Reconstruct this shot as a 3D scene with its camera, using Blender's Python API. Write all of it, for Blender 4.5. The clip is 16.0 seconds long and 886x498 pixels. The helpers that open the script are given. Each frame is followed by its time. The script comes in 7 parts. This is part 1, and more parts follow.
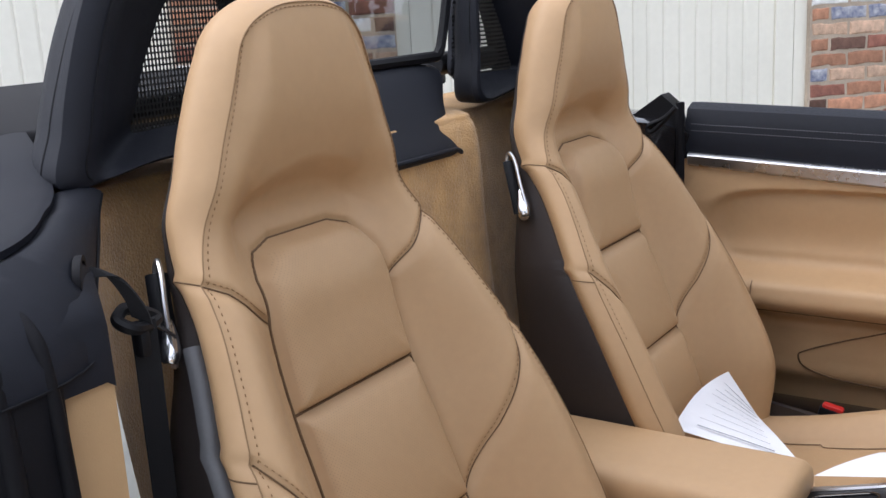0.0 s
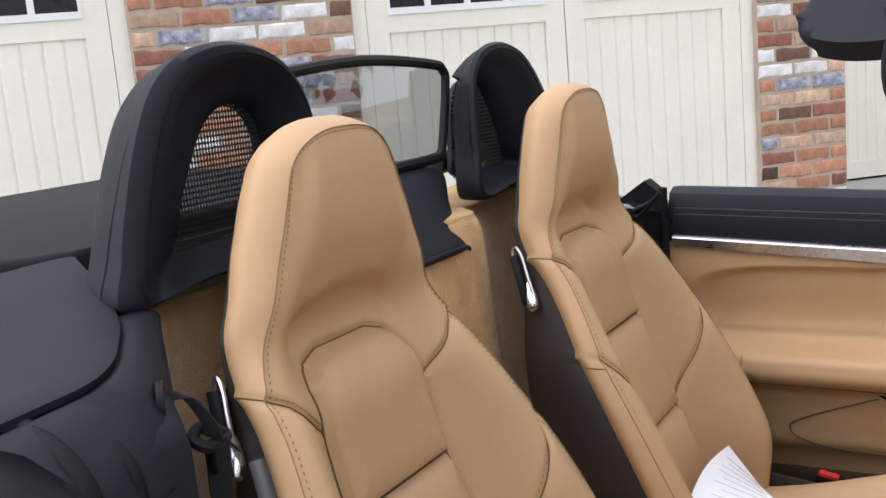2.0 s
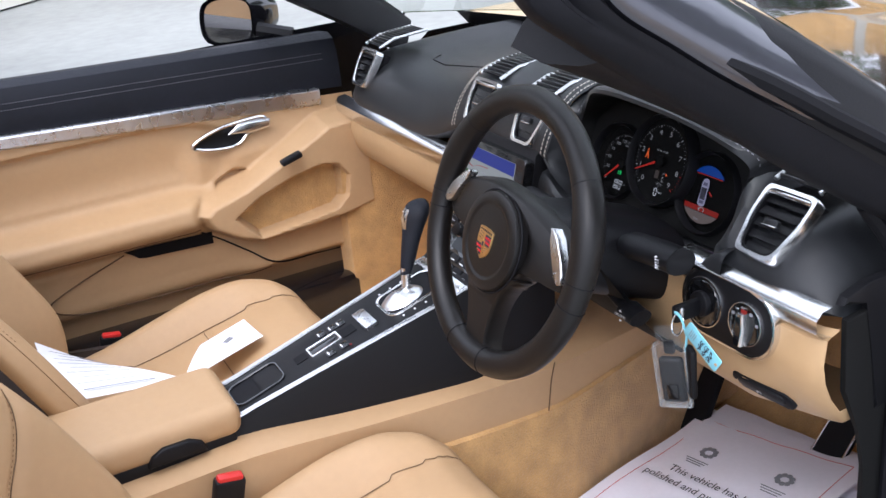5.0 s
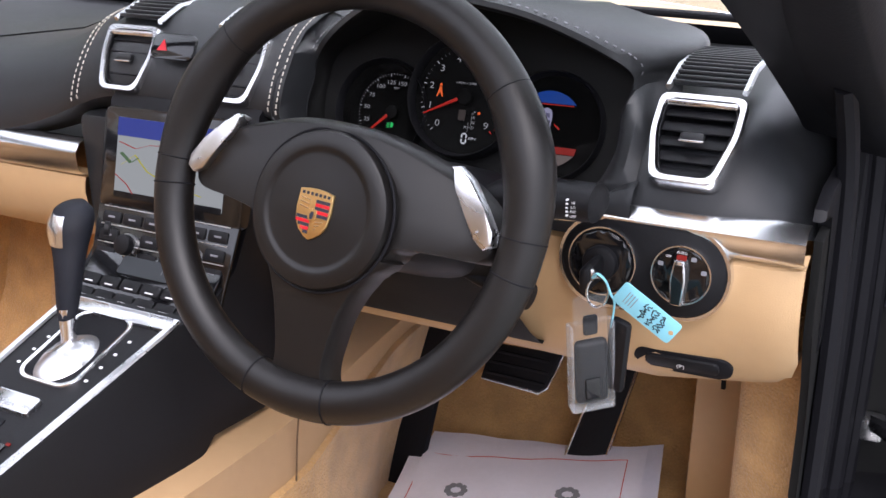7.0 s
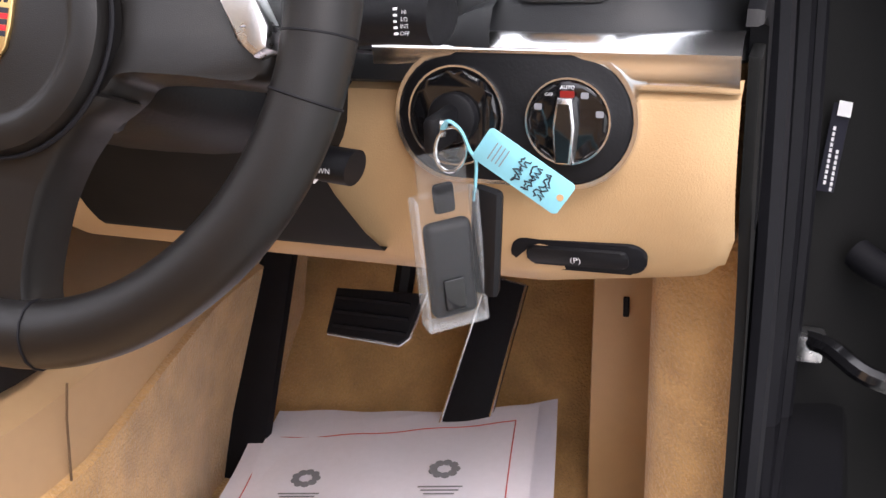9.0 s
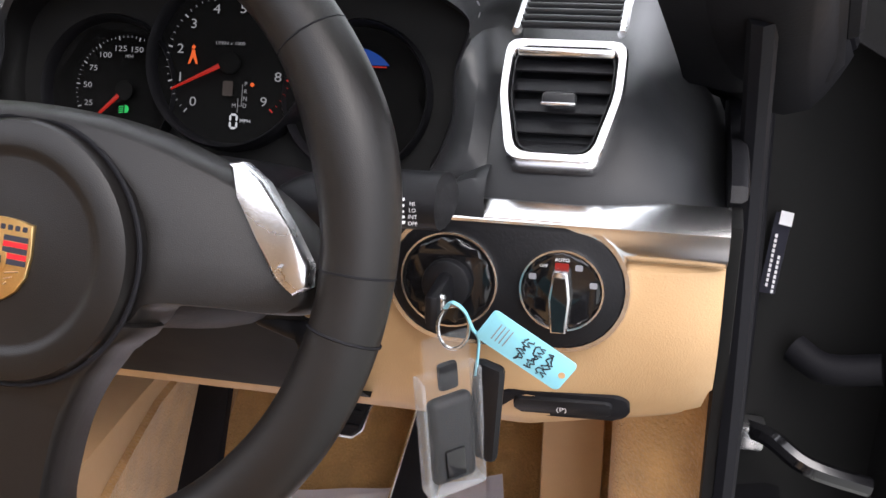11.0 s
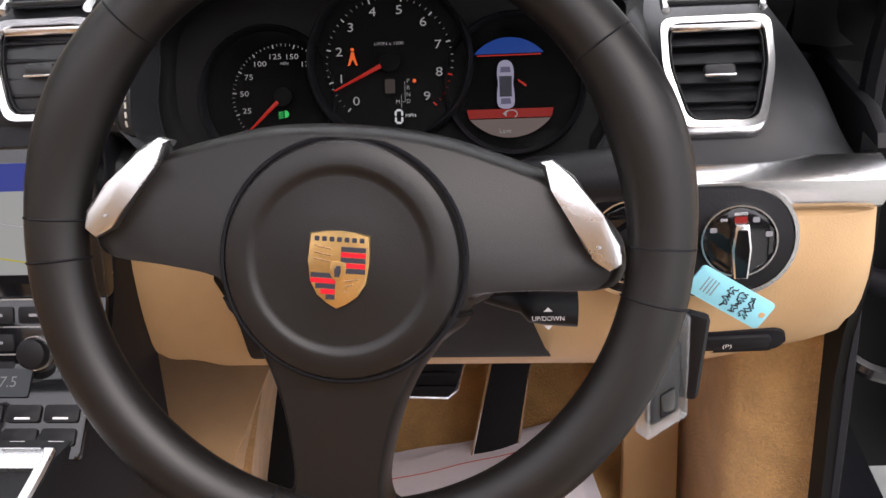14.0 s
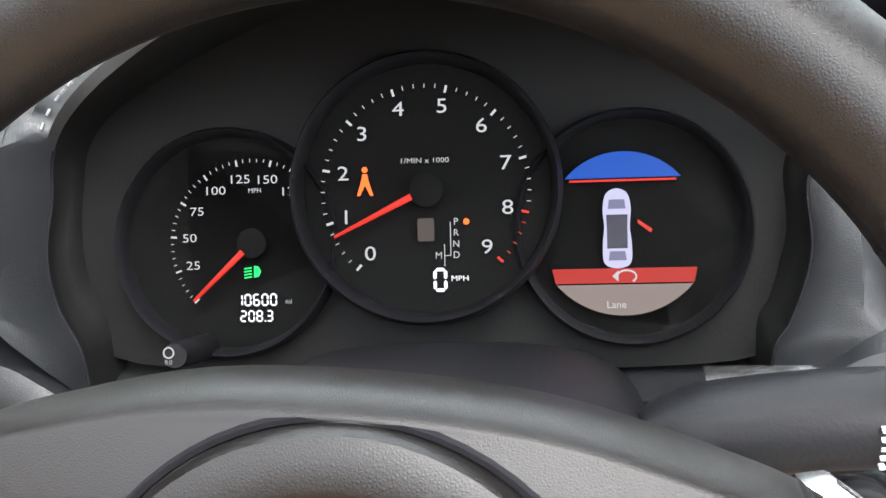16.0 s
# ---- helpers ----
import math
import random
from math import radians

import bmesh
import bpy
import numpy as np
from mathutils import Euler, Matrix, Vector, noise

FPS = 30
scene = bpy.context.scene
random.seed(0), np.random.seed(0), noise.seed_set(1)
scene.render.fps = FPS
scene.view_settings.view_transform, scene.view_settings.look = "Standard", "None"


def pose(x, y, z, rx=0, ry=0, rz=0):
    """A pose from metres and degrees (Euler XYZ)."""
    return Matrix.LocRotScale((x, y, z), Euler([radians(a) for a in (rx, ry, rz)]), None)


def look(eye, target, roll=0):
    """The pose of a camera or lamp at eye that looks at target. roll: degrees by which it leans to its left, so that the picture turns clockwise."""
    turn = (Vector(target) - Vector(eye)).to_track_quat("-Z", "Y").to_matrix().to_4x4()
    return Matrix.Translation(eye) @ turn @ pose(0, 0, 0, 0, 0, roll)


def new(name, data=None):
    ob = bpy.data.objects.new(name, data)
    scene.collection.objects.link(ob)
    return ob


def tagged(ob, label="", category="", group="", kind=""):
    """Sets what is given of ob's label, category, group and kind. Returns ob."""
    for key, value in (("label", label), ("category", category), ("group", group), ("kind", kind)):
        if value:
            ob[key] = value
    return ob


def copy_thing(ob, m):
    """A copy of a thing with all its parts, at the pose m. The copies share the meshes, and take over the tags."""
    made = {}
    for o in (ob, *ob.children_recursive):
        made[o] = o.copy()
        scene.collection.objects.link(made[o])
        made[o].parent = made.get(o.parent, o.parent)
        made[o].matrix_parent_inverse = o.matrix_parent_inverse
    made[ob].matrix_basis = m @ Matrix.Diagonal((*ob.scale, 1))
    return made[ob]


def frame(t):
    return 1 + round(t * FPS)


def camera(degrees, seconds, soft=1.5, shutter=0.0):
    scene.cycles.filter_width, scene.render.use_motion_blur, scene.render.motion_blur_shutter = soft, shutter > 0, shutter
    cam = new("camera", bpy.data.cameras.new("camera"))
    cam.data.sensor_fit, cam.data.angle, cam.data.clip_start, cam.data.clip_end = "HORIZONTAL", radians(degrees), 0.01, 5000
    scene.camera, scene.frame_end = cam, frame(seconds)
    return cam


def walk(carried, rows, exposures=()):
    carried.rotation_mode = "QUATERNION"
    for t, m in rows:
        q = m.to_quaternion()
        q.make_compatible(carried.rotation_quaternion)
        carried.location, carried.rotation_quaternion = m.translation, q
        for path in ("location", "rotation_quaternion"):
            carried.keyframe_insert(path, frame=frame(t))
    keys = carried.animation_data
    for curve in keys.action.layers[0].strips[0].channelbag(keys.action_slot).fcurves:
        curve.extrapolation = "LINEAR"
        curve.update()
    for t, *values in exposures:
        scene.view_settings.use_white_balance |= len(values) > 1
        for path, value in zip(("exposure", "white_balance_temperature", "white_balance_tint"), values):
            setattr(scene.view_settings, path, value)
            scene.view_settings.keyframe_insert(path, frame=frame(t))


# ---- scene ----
cam = camera(46.7, 16.0)
PATH = [
    (0, (1.232, 0.408, 1.110), (-0.388, -0.667, 0.640), -3.1),
    (0.5, (1.230, 0.392, 1.116), (-0.398, -0.721, 0.786), -4.6),
    (1, (1.227, 0.373, 1.123), (-0.409, -0.747, 0.857), -5.6),
    (1.5, (1.234, 0.351, 1.133), (-0.416, -0.745, 0.852), -6.0),
    (2, (1.328, 0.360, 1.167), (-0.369, -0.641, 0.827), -5.0),
    (2.5, (1.491, 0.388, 1.217), (-0.295, -0.418, 0.813), -4.1),
    (3, (1.687, 0.353, 1.276), (-0.186, -0.173, 0.811), -3.5),
    (3.5, (1.851, 0.204, 1.296), (-0.063, 0.082, 0.728), -3.1),
    (4, (1.808, 0.079, 1.286), (-0.069, 0.269, 0.622), -4.8),
    (4.2, (1.740, 0.022, 1.287), (-0.108, 0.334, 0.589), -5.2),
    (6.3, (0.966, -0.291, 1.188), (-0.162, 1.168, 0.413), -3.2),
    (6.5, (0.899, -0.298, 1.153), (-0.124, 1.247, 0.398), -1.9),
    (7, (0.821, -0.236, 1.033), (-0.060, 1.414, 0.324), -0.6),
    (7.5, (0.796, -0.151, 0.937), (-0.014, 1.537, 0.233), -0.9),
    (8, (0.786, -0.076, 0.875), (0.010, 1.615, 0.142), -1.2),
    (8.5, (0.769, -0.039, 0.843), (0.046, 1.668, 0.093), -1.3),
    (9, (0.756, 0.001, 0.835), (0.088, 1.750, 0.132), -2.2),
    (9.2, (0.752, 0.018, 0.844), (0.105, 1.784, 0.162), -2.2),
    (11.3, (0.653, 0.008, 0.973), (0.224, 1.807, 0.212), -0.8),
    (11.5, (0.633, -0.016, 0.986), (0.213, 1.779, 0.209), -1.1),
    (12, (0.579, -0.066, 1.003), (0.199, 1.720, 0.187), -1.7),
    (12.5, (0.528, -0.103, 1.010), (0.209, 1.682, 0.165), -2.3),
    (13, (0.490, -0.125, 1.007), (0.232, 1.665, 0.152), -2.9),
    (13.5, (0.481, -0.125, 1.003), (0.247, 1.669, 0.150), -3.5),
    (14, (0.473, -0.078, 1.002), (0.252, 1.726, 0.168), -4.1),
    (14.5, (0.447, 0.034, 0.990), (0.239, 1.853, 0.187), -3.8),
    (15, (0.423, 0.139, 0.974), (0.194, 1.974, 0.211), -3.6),
    (15.5, (0.408, 0.204, 0.953), (0.179, 2.062, 0.248), -3.7),
    (16, (0.412, 0.242, 0.946), (0.171, 2.101, 0.249), -3.9),
]
walk(cam, [(t, look(eye, target, roll)) for t, eye, target, roll in PATH],
     [(0, -0.05, 5900, 14), (0.6, -0.2, 6000, 15), (1.2, -0.13, 6150, 15), (2.0, 0.02, 6200, 16), (2.5, 0.0, 6300, 17), (3.4, -0.08, 6400, 17), (3.8, 0.12, 6300, 16), (4.2, 0.50, 6150, 15), (6.5, 0.08, 5250, 17), (7.2, 0.75, 6300, 19), (8.3, 0.8, 6450, 18), (9.0, 0.85, 6400, 18), (11.5, 0.78, 6350, 15), (12.5, 0.6, 6500, 19), (14.5, 0.65, 6600, 16), (15.2, 1.35, 6350, 11), (16, 2.2, 6300, 9)])

# ---- world and light ----
world = bpy.data.worlds.new("sky")
scene.world = world
world.use_nodes = True
wn = world.node_tree.nodes
sky = wn.new("ShaderNodeTexSky")
sky.sky_type = 'NISHITA'
sky.sun_disc = False
sky.sun_elevation, sky.sun_rotation = radians(54), radians(144)
sky.air_density, sky.dust_density, sky.ozone_density = 1.0, 6.0, 0.6
wmix = wn.new("ShaderNodeMixRGB")
wmix.inputs[0].default_value = 0.8
wmix.inputs[2].default_value = (13.0, 13.3, 13.8, 1)      # a white overcast veil over the sky
world.node_tree.links.new(sky.outputs[0], wmix.inputs[1])
world.node_tree.links.new(wmix.outputs[0], wn["Background"].inputs[0])
wn["Background"].inputs[1].default_value = 0.15
sun = new("sun", bpy.data.lights.new("sun", 'SUN'))
sun.data.energy, sun.data.angle, sun.data.color = 1.8, radians(40), (1.0, 0.96, 0.9)
sun.matrix_world = look((1.9, -2.6, 4.9), (0, 0, 0.5))

# ---- mesh helpers ----


def part(name, bm, material, parent=None, label="", smooth=True):
    """One mesh object, in world coordinates, under a thing or a part."""
    if isinstance(bm, tuple):
        me = bpy.data.meshes.new(name)
        me.from_pydata(bm[0], [], bm[1])
    else:
        me = bpy.data.meshes.new(name)
        bmesh.ops.recalc_face_normals(bm, faces=bm.faces)
        bm.to_mesh(me)
        bm.free()
    me.materials.append(material)
    if smooth:
        me.polygons.foreach_set("use_smooth", [True] * len(me.polygons))
        me.set_sharp_from_angle(angle=radians(42))
    ob = new(name, me)
    if parent:
        ob.parent = parent
        if parent.type == 'EMPTY':
            ob.matrix_parent_inverse = parent.matrix_basis.inverted()
    if label:
        ob["label"] = label
    return ob


def thing(name, label, category, at=(0, 0, 0), group="", kind=""):
    ob = new(name)
    ob.empty_display_size = 0.05
    ob.matrix_basis = Matrix.Translation(at)
    return tagged(ob, label, category, group, kind)


def spl(x, xs, ys):
    """Smooth curve through (xs, ys), xs rising."""
    xs, ys, x = np.array(xs, float), np.array(ys, float), np.clip(np.asarray(x, float), xs[0], xs[-1])
    m = np.gradient(ys, xs)
    i = np.clip(np.searchsorted(xs, x) - 1, 0, len(xs) - 2)
    h = xs[i + 1] - xs[i]
    t = (x - xs[i]) / h
    return ((1 + 2 * t) * (1 - t) ** 2 * ys[i] + t * (1 - t) ** 2 * h * m[i]
            + t * t * (3 - 2 * t) * ys[i + 1] + t * t * (t - 1) * h * m[i + 1])


def cat(pts, n=8, closed=False):
    """Catmull-Rom points through pts, n per span."""
    P = [Vector(p) for p in pts]
    k, out = len(P), []
    for i in range(k if closed else k - 1):
        def g(j):
            return P[j % k] if closed else P[max(0, min(k - 1, j))]
        a, b, c, d = g(i - 1), g(i), g(i + 1), g(i + 2)
        for s in range(n):
            t = s / n
            out.append(0.5 * ((2 * b) + (c - a) * t + (2 * a - 5 * b + 4 * c - d) * t * t + (3 * b - a - 3 * c + d) * t ** 3))
    if not closed:
        out.append(P[-1])
    return out


def skin(rows, wrap=False, cap=False, close_rows=False):
    """Verts and faces over rows of points of one length."""
    R, C = len(rows), len(rows[0])
    v = [tuple(p) for r in rows for p in r]
    f = []
    for i in range(R if close_rows else R - 1):
        for j in range(C if wrap else C - 1):
            a, b = i * C + j, i * C + (j + 1) % C
            c, d = ((i + 1) % R) * C + (j + 1) % C, ((i + 1) % R) * C + j
            f.append((a, b, c, d))
    if cap:
        f.append(tuple(range(C))[::-1])
        f.append(tuple((R - 1) * C + j for j in range(C)))
    return v, f


def join(*parts):
    v, f = [], []
    for pv, pf in parts:
        o = len(v)
        v += list(pv)
        f += [tuple(i + o for i in q) for q in pf]
    return v, f


def tube(pts, r, n=8, closed=False, flat=1.0):
    """A round (or flattened) rod along pts; r a number or one per point."""
    P = [Vector(p) for p in pts]
    k = len(P)
    rr = [r] * k if isinstance(r, (int, float)) else list(r)
    rows, nrm = [], None
    for i in range(k):
        a, b = (P[i - 1], P[(i + 1) % k]) if closed else (P[max(0, i - 1)], P[min(k - 1, i + 1)])
        t = (b - a).normalized()
        if nrm is None:
            nrm = t.orthogonal().normalized() if abs(t.z) > 0.95 else t.cross(Vector((0, 0, 1))).normalized()
        nrm = (nrm - t * nrm.dot(t)).normalized()
        bn = t.cross(nrm)
        rows.append([P[i] + (nrm * math.cos(2 * math.pi * s / n) + bn * flat * math.sin(2 * math.pi * s / n)) * rr[i] for s in range(n)])
    return skin(rows, wrap=True, cap=not closed, close_rows=closed)


def prism(poly, o, X, Y, depth, bevel=0.0, seg=2, back=False):
    """A flat outline (2D, in the axes X, Y at o) given depth along X x Y, its front edge rounded."""
    o, X, Y = Vector(o), Vector(X).normalized(), Vector(Y).normalized()
    N = X.cross(Y).normalized()
    bm = bmesh.new()
    a = [bm.verts.new(o + X * p[0] + Y * p[1]) for p in poly]
    b = [bm.verts.new(o + X * p[0] + Y * p[1] + N * depth) for p in poly]
    k = len(poly)
    top = bm.faces.new(b)
    bot = bm.faces.new(a[::-1])
    for i in range(k):
        bm.faces.new((a[i], a[(i + 1) % k], b[(i + 1) % k], b[i]))
    if bevel:
        edges = list(top.edges) + (list(bot.edges) if back else [])
        bmesh.ops.bevel(bm, geom=edges, offset=bevel, segments=seg, profile=0.5, affect='EDGES')
    bmesh.ops.recalc_face_normals(bm, faces=bm.faces)
    return bm


def rbox(c, size, bevel=0.004, rot=(0, 0, 0), seg=2, m=None):
    bm = bmesh.new()
    bmesh.ops.create_cube(bm, size=1.0)
    bmesh.ops.scale(bm, vec=size, verts=bm.verts)
    if bevel:
        bmesh.ops.bevel(bm, geom=list(bm.edges), offset=bevel, segments=seg, profile=0.5, affect='EDGES')
    bm.transform(m if m else pose(*c, *rot))
    return bm


def rrect(w, h, r, n=5):
    """A rounded rectangle's outline round the origin."""
    out = []
    for cx, cy, a0 in ((w / 2 - r, h / 2 - r, 0), (-w / 2 + r, h / 2 - r, 90), (-w / 2 + r, -h / 2 + r, 180), (w / 2 - r, -h / 2 + r, 270)):
        for i in range(n + 1):
            a = radians(a0 + 90 * i / n)
            out.append((cx + r * math.cos(a), cy + r * math.sin(a)))
    return out


def ring2(outer, inner, o, X, Y, d0, d1):
    """A frame between two outlines of one length, from depth d0 to d1 along X x Y."""
    o, X, Y = Vector(o), Vector(X).normalized(), Vector(Y).normalized()
    N = X.cross(Y).normalized()
    P = lambda p, d: o + X * p[0] + Y * p[1] + N * d
    mid = lambda a, b, t: (a[0] + (b[0] - a[0]) * t, a[1] + (b[1] - a[1]) * t)
    k = len(outer)
    rows = []
    for i in range(k):
        a, b = outer[i], inner[i]
        rows.append([P(a, d0), P(a, d1 - (d1 - d0) * 0.25), P(mid(a, b, .15), d1), P(mid(a, b, .8), d1), P(b, d1 - (d1 - d0) * 0.2), P(b, d0)])
    return skin(rows, wrap=True, close_rows=True)


def circ(r, n=32, c=(0, 0), sx=1.0, sy=1.0):
    return [(c[0] + r * sx * math.cos(2 * math.pi * i / n), c[1] + r * sy * math.sin(2 * math.pi * i / n)) for i in range(n)]


def lettering(words, size, o, X, Y, material, parent, lift=0.0006, name="lettering", align='CENTER', stretch=1.0):
    """Words in the built-in font as a flat mesh."""
    cu = bpy.data.curves.new("words", 'FONT')
    cu.body, cu.size, cu.align_x, cu.align_y, cu.resolution_u = words, size, align, 'CENTER', 3
    tmp = bpy.data.objects.new("words", cu)
    scene.collection.objects.link(tmp)
    me = bpy.data.meshes.new_from_object(tmp.evaluated_get(bpy.context.evaluated_depsgraph_get()))
    bpy.data.objects.remove(tmp)
    bpy.data.curves.remove(cu)
    X, Y = Vector(X).normalized(), Vector(Y).normalized()
    N = X.cross(Y).normalized()
    X, o = X * stretch, Vector(o) + N * lift
    me.transform(Matrix(((X.x, Y.x, N.x, o.x), (X.y, Y.y, N.y, o.y), (X.z, Y.z, N.z, o.z), (0, 0, 0, 1))))
    me.materials.clear()
    me.materials.append(material)
    ob = new(name, me)
    ob.parent = parent
    if parent.type == 'EMPTY':
        ob.matrix_parent_inverse = parent.matrix_basis.inverted()
    return ob


# ---- materials ----
MATS = {}


def mat(name, color, rough=0.5, metal=0.0, noise_scale=0.0, amount=0.15, bump=0.0, bump_scale=200.0, coat=0.0, second=None, emit=0.0, sheen=0.0, spec=0.5, kind='NOISE', by_object=0.0, detail=6.0):
    """A surface with colour and roughness varied at two scales and a fine relief."""
    m = bpy.data.materials.new(name)
    m.use_nodes = True
    nt = m.node_tree
    b = nt.nodes["Principled BSDF"]
    b.inputs["Roughness"].default_value, b.inputs["Metallic"].default_value = rough, metal
    b.inputs["Coat Weight"].default_value = coat
    b.inputs["Coat Roughness"].default_value = 0.05
    b.inputs["Sheen Weight"].default_value = sheen
    b.inputs["Specular IOR Level"].default_value = spec
    c = (*color, 1)
    L = nt.links.new
    tc = nt.nodes.new("ShaderNodeTexCoord")
    if emit:
        b.inputs["Emission Color"].default_value, b.inputs["Emission Strength"].default_value = c, emit
    if noise_scale:
        n1 = nt.nodes.new("ShaderNodeTexNoise")
        n1.inputs["Scale"].default_value, n1.inputs["Detail"].default_value = noise_scale, detail
        L(tc.outputs["Object"], n1.inputs["Vector"])
        n2 = nt.nodes.new("ShaderNodeTexNoise")
        n2.inputs["Scale"].default_value, n2.inputs["Detail"].default_value = noise_scale * 13.0, 3.0
        L(tc.outputs["Object"], n2.inputs["Vector"])
        add = nt.nodes.new("ShaderNodeMath")
        add.operation = 'MULTIPLY_ADD'
        L(n2.outputs[0], add.inputs[0])
        add.inputs[1].default_value = 0.5
        L(n1.outputs[0], add.inputs[2])
        ramp = nt.nodes.new("ShaderNodeMapRange")
        ramp.inputs["From Min"].default_value, ramp.inputs["From Max"].default_value = 0.5, 1.0
        L(add.outputs[0], ramp.inputs["Value"])
        mix = nt.nodes.new("ShaderNodeMixRGB")
        dark = second if second else tuple(v * (1 - amount) for v in color)
        lite = color if second else tuple(min(1, v * (1 + amount)) for v in color)
        mix.inputs[1].default_value, mix.inputs[2].default_value = (*dark, 1), (*lite, 1)
        L(ramp.outputs[0], mix.inputs[0])
        src = mix.outputs[0]
        if by_object:
            oi = nt.nodes.new("ShaderNodeObjectInfo")
            hsv = nt.nodes.new("ShaderNodeHueSaturation")
            mr = nt.nodes.new("ShaderNodeMapRange")
            mr.inputs["To Min"].default_value, mr.inputs["To Max"].default_value = 1 - by_object, 1 + by_object
            L(oi.outputs["Random"], mr.inputs["Value"])
            L(mr.outputs[0], hsv.inputs["Value"])
            L(src, hsv.inputs["Color"])
            src = hsv.outputs[0]
        L(src, b.inputs["Base Color"])
        rr = nt.nodes.new("ShaderNodeMapRange")
        rr.inputs["To Min"].default_value, rr.inputs["To Max"].default_value = max(0.02, rough - 0.08), min(1, rough + 0.08)
        L(n1.outputs[0], rr.inputs["Value"])
        L(rr.outputs[0], b.inputs["Roughness"])
    else:
        b.inputs["Base Color"].default_value = c
    if bump:
        if kind == 'VORONOI':
            t = nt.nodes.new("ShaderNodeTexVoronoi")
            t.feature = 'DISTANCE_TO_EDGE'
            out = t.outputs["Distance"]
        else:
            t = nt.nodes.new("ShaderNodeTexNoise")
            t.inputs["Detail"].default_value = 4.0
            out = t.outputs[0]
        t.inputs["Scale"].default_value = bump_scale
        L(tc.outputs["Object"], t.inputs["Vector"])
        bp = nt.nodes.new("ShaderNodeBump")
        bp.inputs["Strength"].default_value, bp.inputs["Distance"].default_value = bump, 0.002
        L(out, bp.inputs["Height"])
        L(bp.outputs[0], b.inputs["Normal"])
    MATS[name] = m
    return m


BEIGE = (0.48, 0.306, 0.157)
M_LEATHER = mat("beige_leather", BEIGE, 0.52, 0, 6, 0.05, 0.25, 900, kind='VORONOI')
M_PERF = mat("perforated_leather", BEIGE, 0.55, 0, 6, 0.05, 0.3, 700, kind='VORONOI')


def punch_holes(m, pitch):
    """A staggered grid of fine punched holes in the leather."""
    nt = m.node_tree
    N, L = nt.nodes, nt.links
    bsdf = [n for n in N if n.type == 'BSDF_PRINCIPLED'][0]
    tc, sep = N.new("ShaderNodeTexCoord"), N.new("ShaderNodeSeparateXYZ")
    L.new(tc.outputs["Object"], sep.inputs[0])
    c = []
    for axis in (0, 2):
        a = N.new("ShaderNodeMath")
        a.operation = 'MULTIPLY'
        a.inputs[1].default_value = 2 * math.pi / pitch
        L.new(sep.outputs[axis], a.inputs[0])
        b = N.new("ShaderNodeMath")
        b.operation = 'COSINE'
        L.new(a.outputs[0], b.inputs[0])
        c.append(b)
    p = N.new("ShaderNodeMath")
    p.operation = 'MULTIPLY'
    L.new(c[0].outputs[0], p.inputs[0])
    L.new(c[1].outputs[0], p.inputs[1])
    g = N.new("ShaderNodeMapRange")
    g.inputs[1].default_value, g.inputs[2].default_value = .72, .85
    L.new(p.outputs[0], g.inputs[0])
    mix = N.new("ShaderNodeMixRGB")
    mix.inputs[2].default_value = (.37, .24, .128, 1)
    if bsdf.inputs["Base Color"].is_linked:
        L.new(bsdf.inputs["Base Color"].links[0].from_socket, mix.inputs[1])
    else:
        mix.inputs[1].default_value = bsdf.inputs["Base Color"].default_value
    L.new(g.outputs[0], mix.inputs[0])
    L.new(mix.outputs[0], bsdf.inputs["Base Color"])


punch_holes(M_PERF, .0044)
M_SATIN = mat("dark_grey_metallic_paint", (0.058, 0.058, 0.072), 0.30, 0.8, 4, 0.08, coat=1.0)
M_TRIMG = mat("satin_grey_trim", (0.09, 0.09, 0.095), 0.4, 0, 20, 0.1)
M_DIAL = mat("matt_black_dial", (0.004, 0.004, 0.004), 0.85, 0, 40, 0.1, spec=0.1)
M_LINING = mat("matt_black_lining", (0.006, 0.006, 0.006), 0.7, 0, 30, 0.15, 0.1, 900, spec=0.18)
M_SEAM = mat("shaded_seam", (0.13, 0.075, 0.035), 0.8)
M_CREASE = mat("tan_crease", (0.27, 0.165, 0.08), 0.8)
M_STITCH = mat("pale_thread", (0.50, 0.46, 0.40), 0.7)
M_THREAD = mat("brown_thread", (0.25, 0.14, 0.06), 0.7)
M_BEIGE_PL = mat("beige_soft_plastic", (0.50, 0.325, 0.165), 0.5, 0, 5, 0.05, 0.2, 700)
M_CARPET = mat("beige_carpet", (0.52, 0.305, 0.115), 0.95, 0, 26, 0.20, 1.4, 300, sheen=0.3)
M_SHELL = mat("dark_brown_shell", (0.035, 0.028, 0.026), 0.5, 0, 8, 0.1, 0.15, 600, spec=0.3)
M_BLACK = mat("black_leather", (0.0095, 0.0107, 0.0160), 0.55, 0, 7, 0.15, 0.3, 800, kind='VORONOI', spec=0.22)
M_DASH = mat("black_dash_leather", (0.012, 0.013, 0.015), 0.42, 0, 7, 0.12, 0.14, 900, kind='VORONOI', spec=0.45, sheen=0.03)
M_WHEELL = mat("black_wheel_leather", (0.0065, 0.0055, 0.0052), 0.40, 0, 9, 0.10, 0.10, 1100, kind='VORONOI', spec=0.36)
M_PLASTIC = mat("black_plastic", (0.006, 0.006, 0.0075), 0.5, 0, 12, 0.1, 0.1, 500, spec=0.24)
M_GLOSS = mat("gloss_black", (0.006, 0.006, 0.007), 0.12, 0, 5, 0.1, coat=0.3)
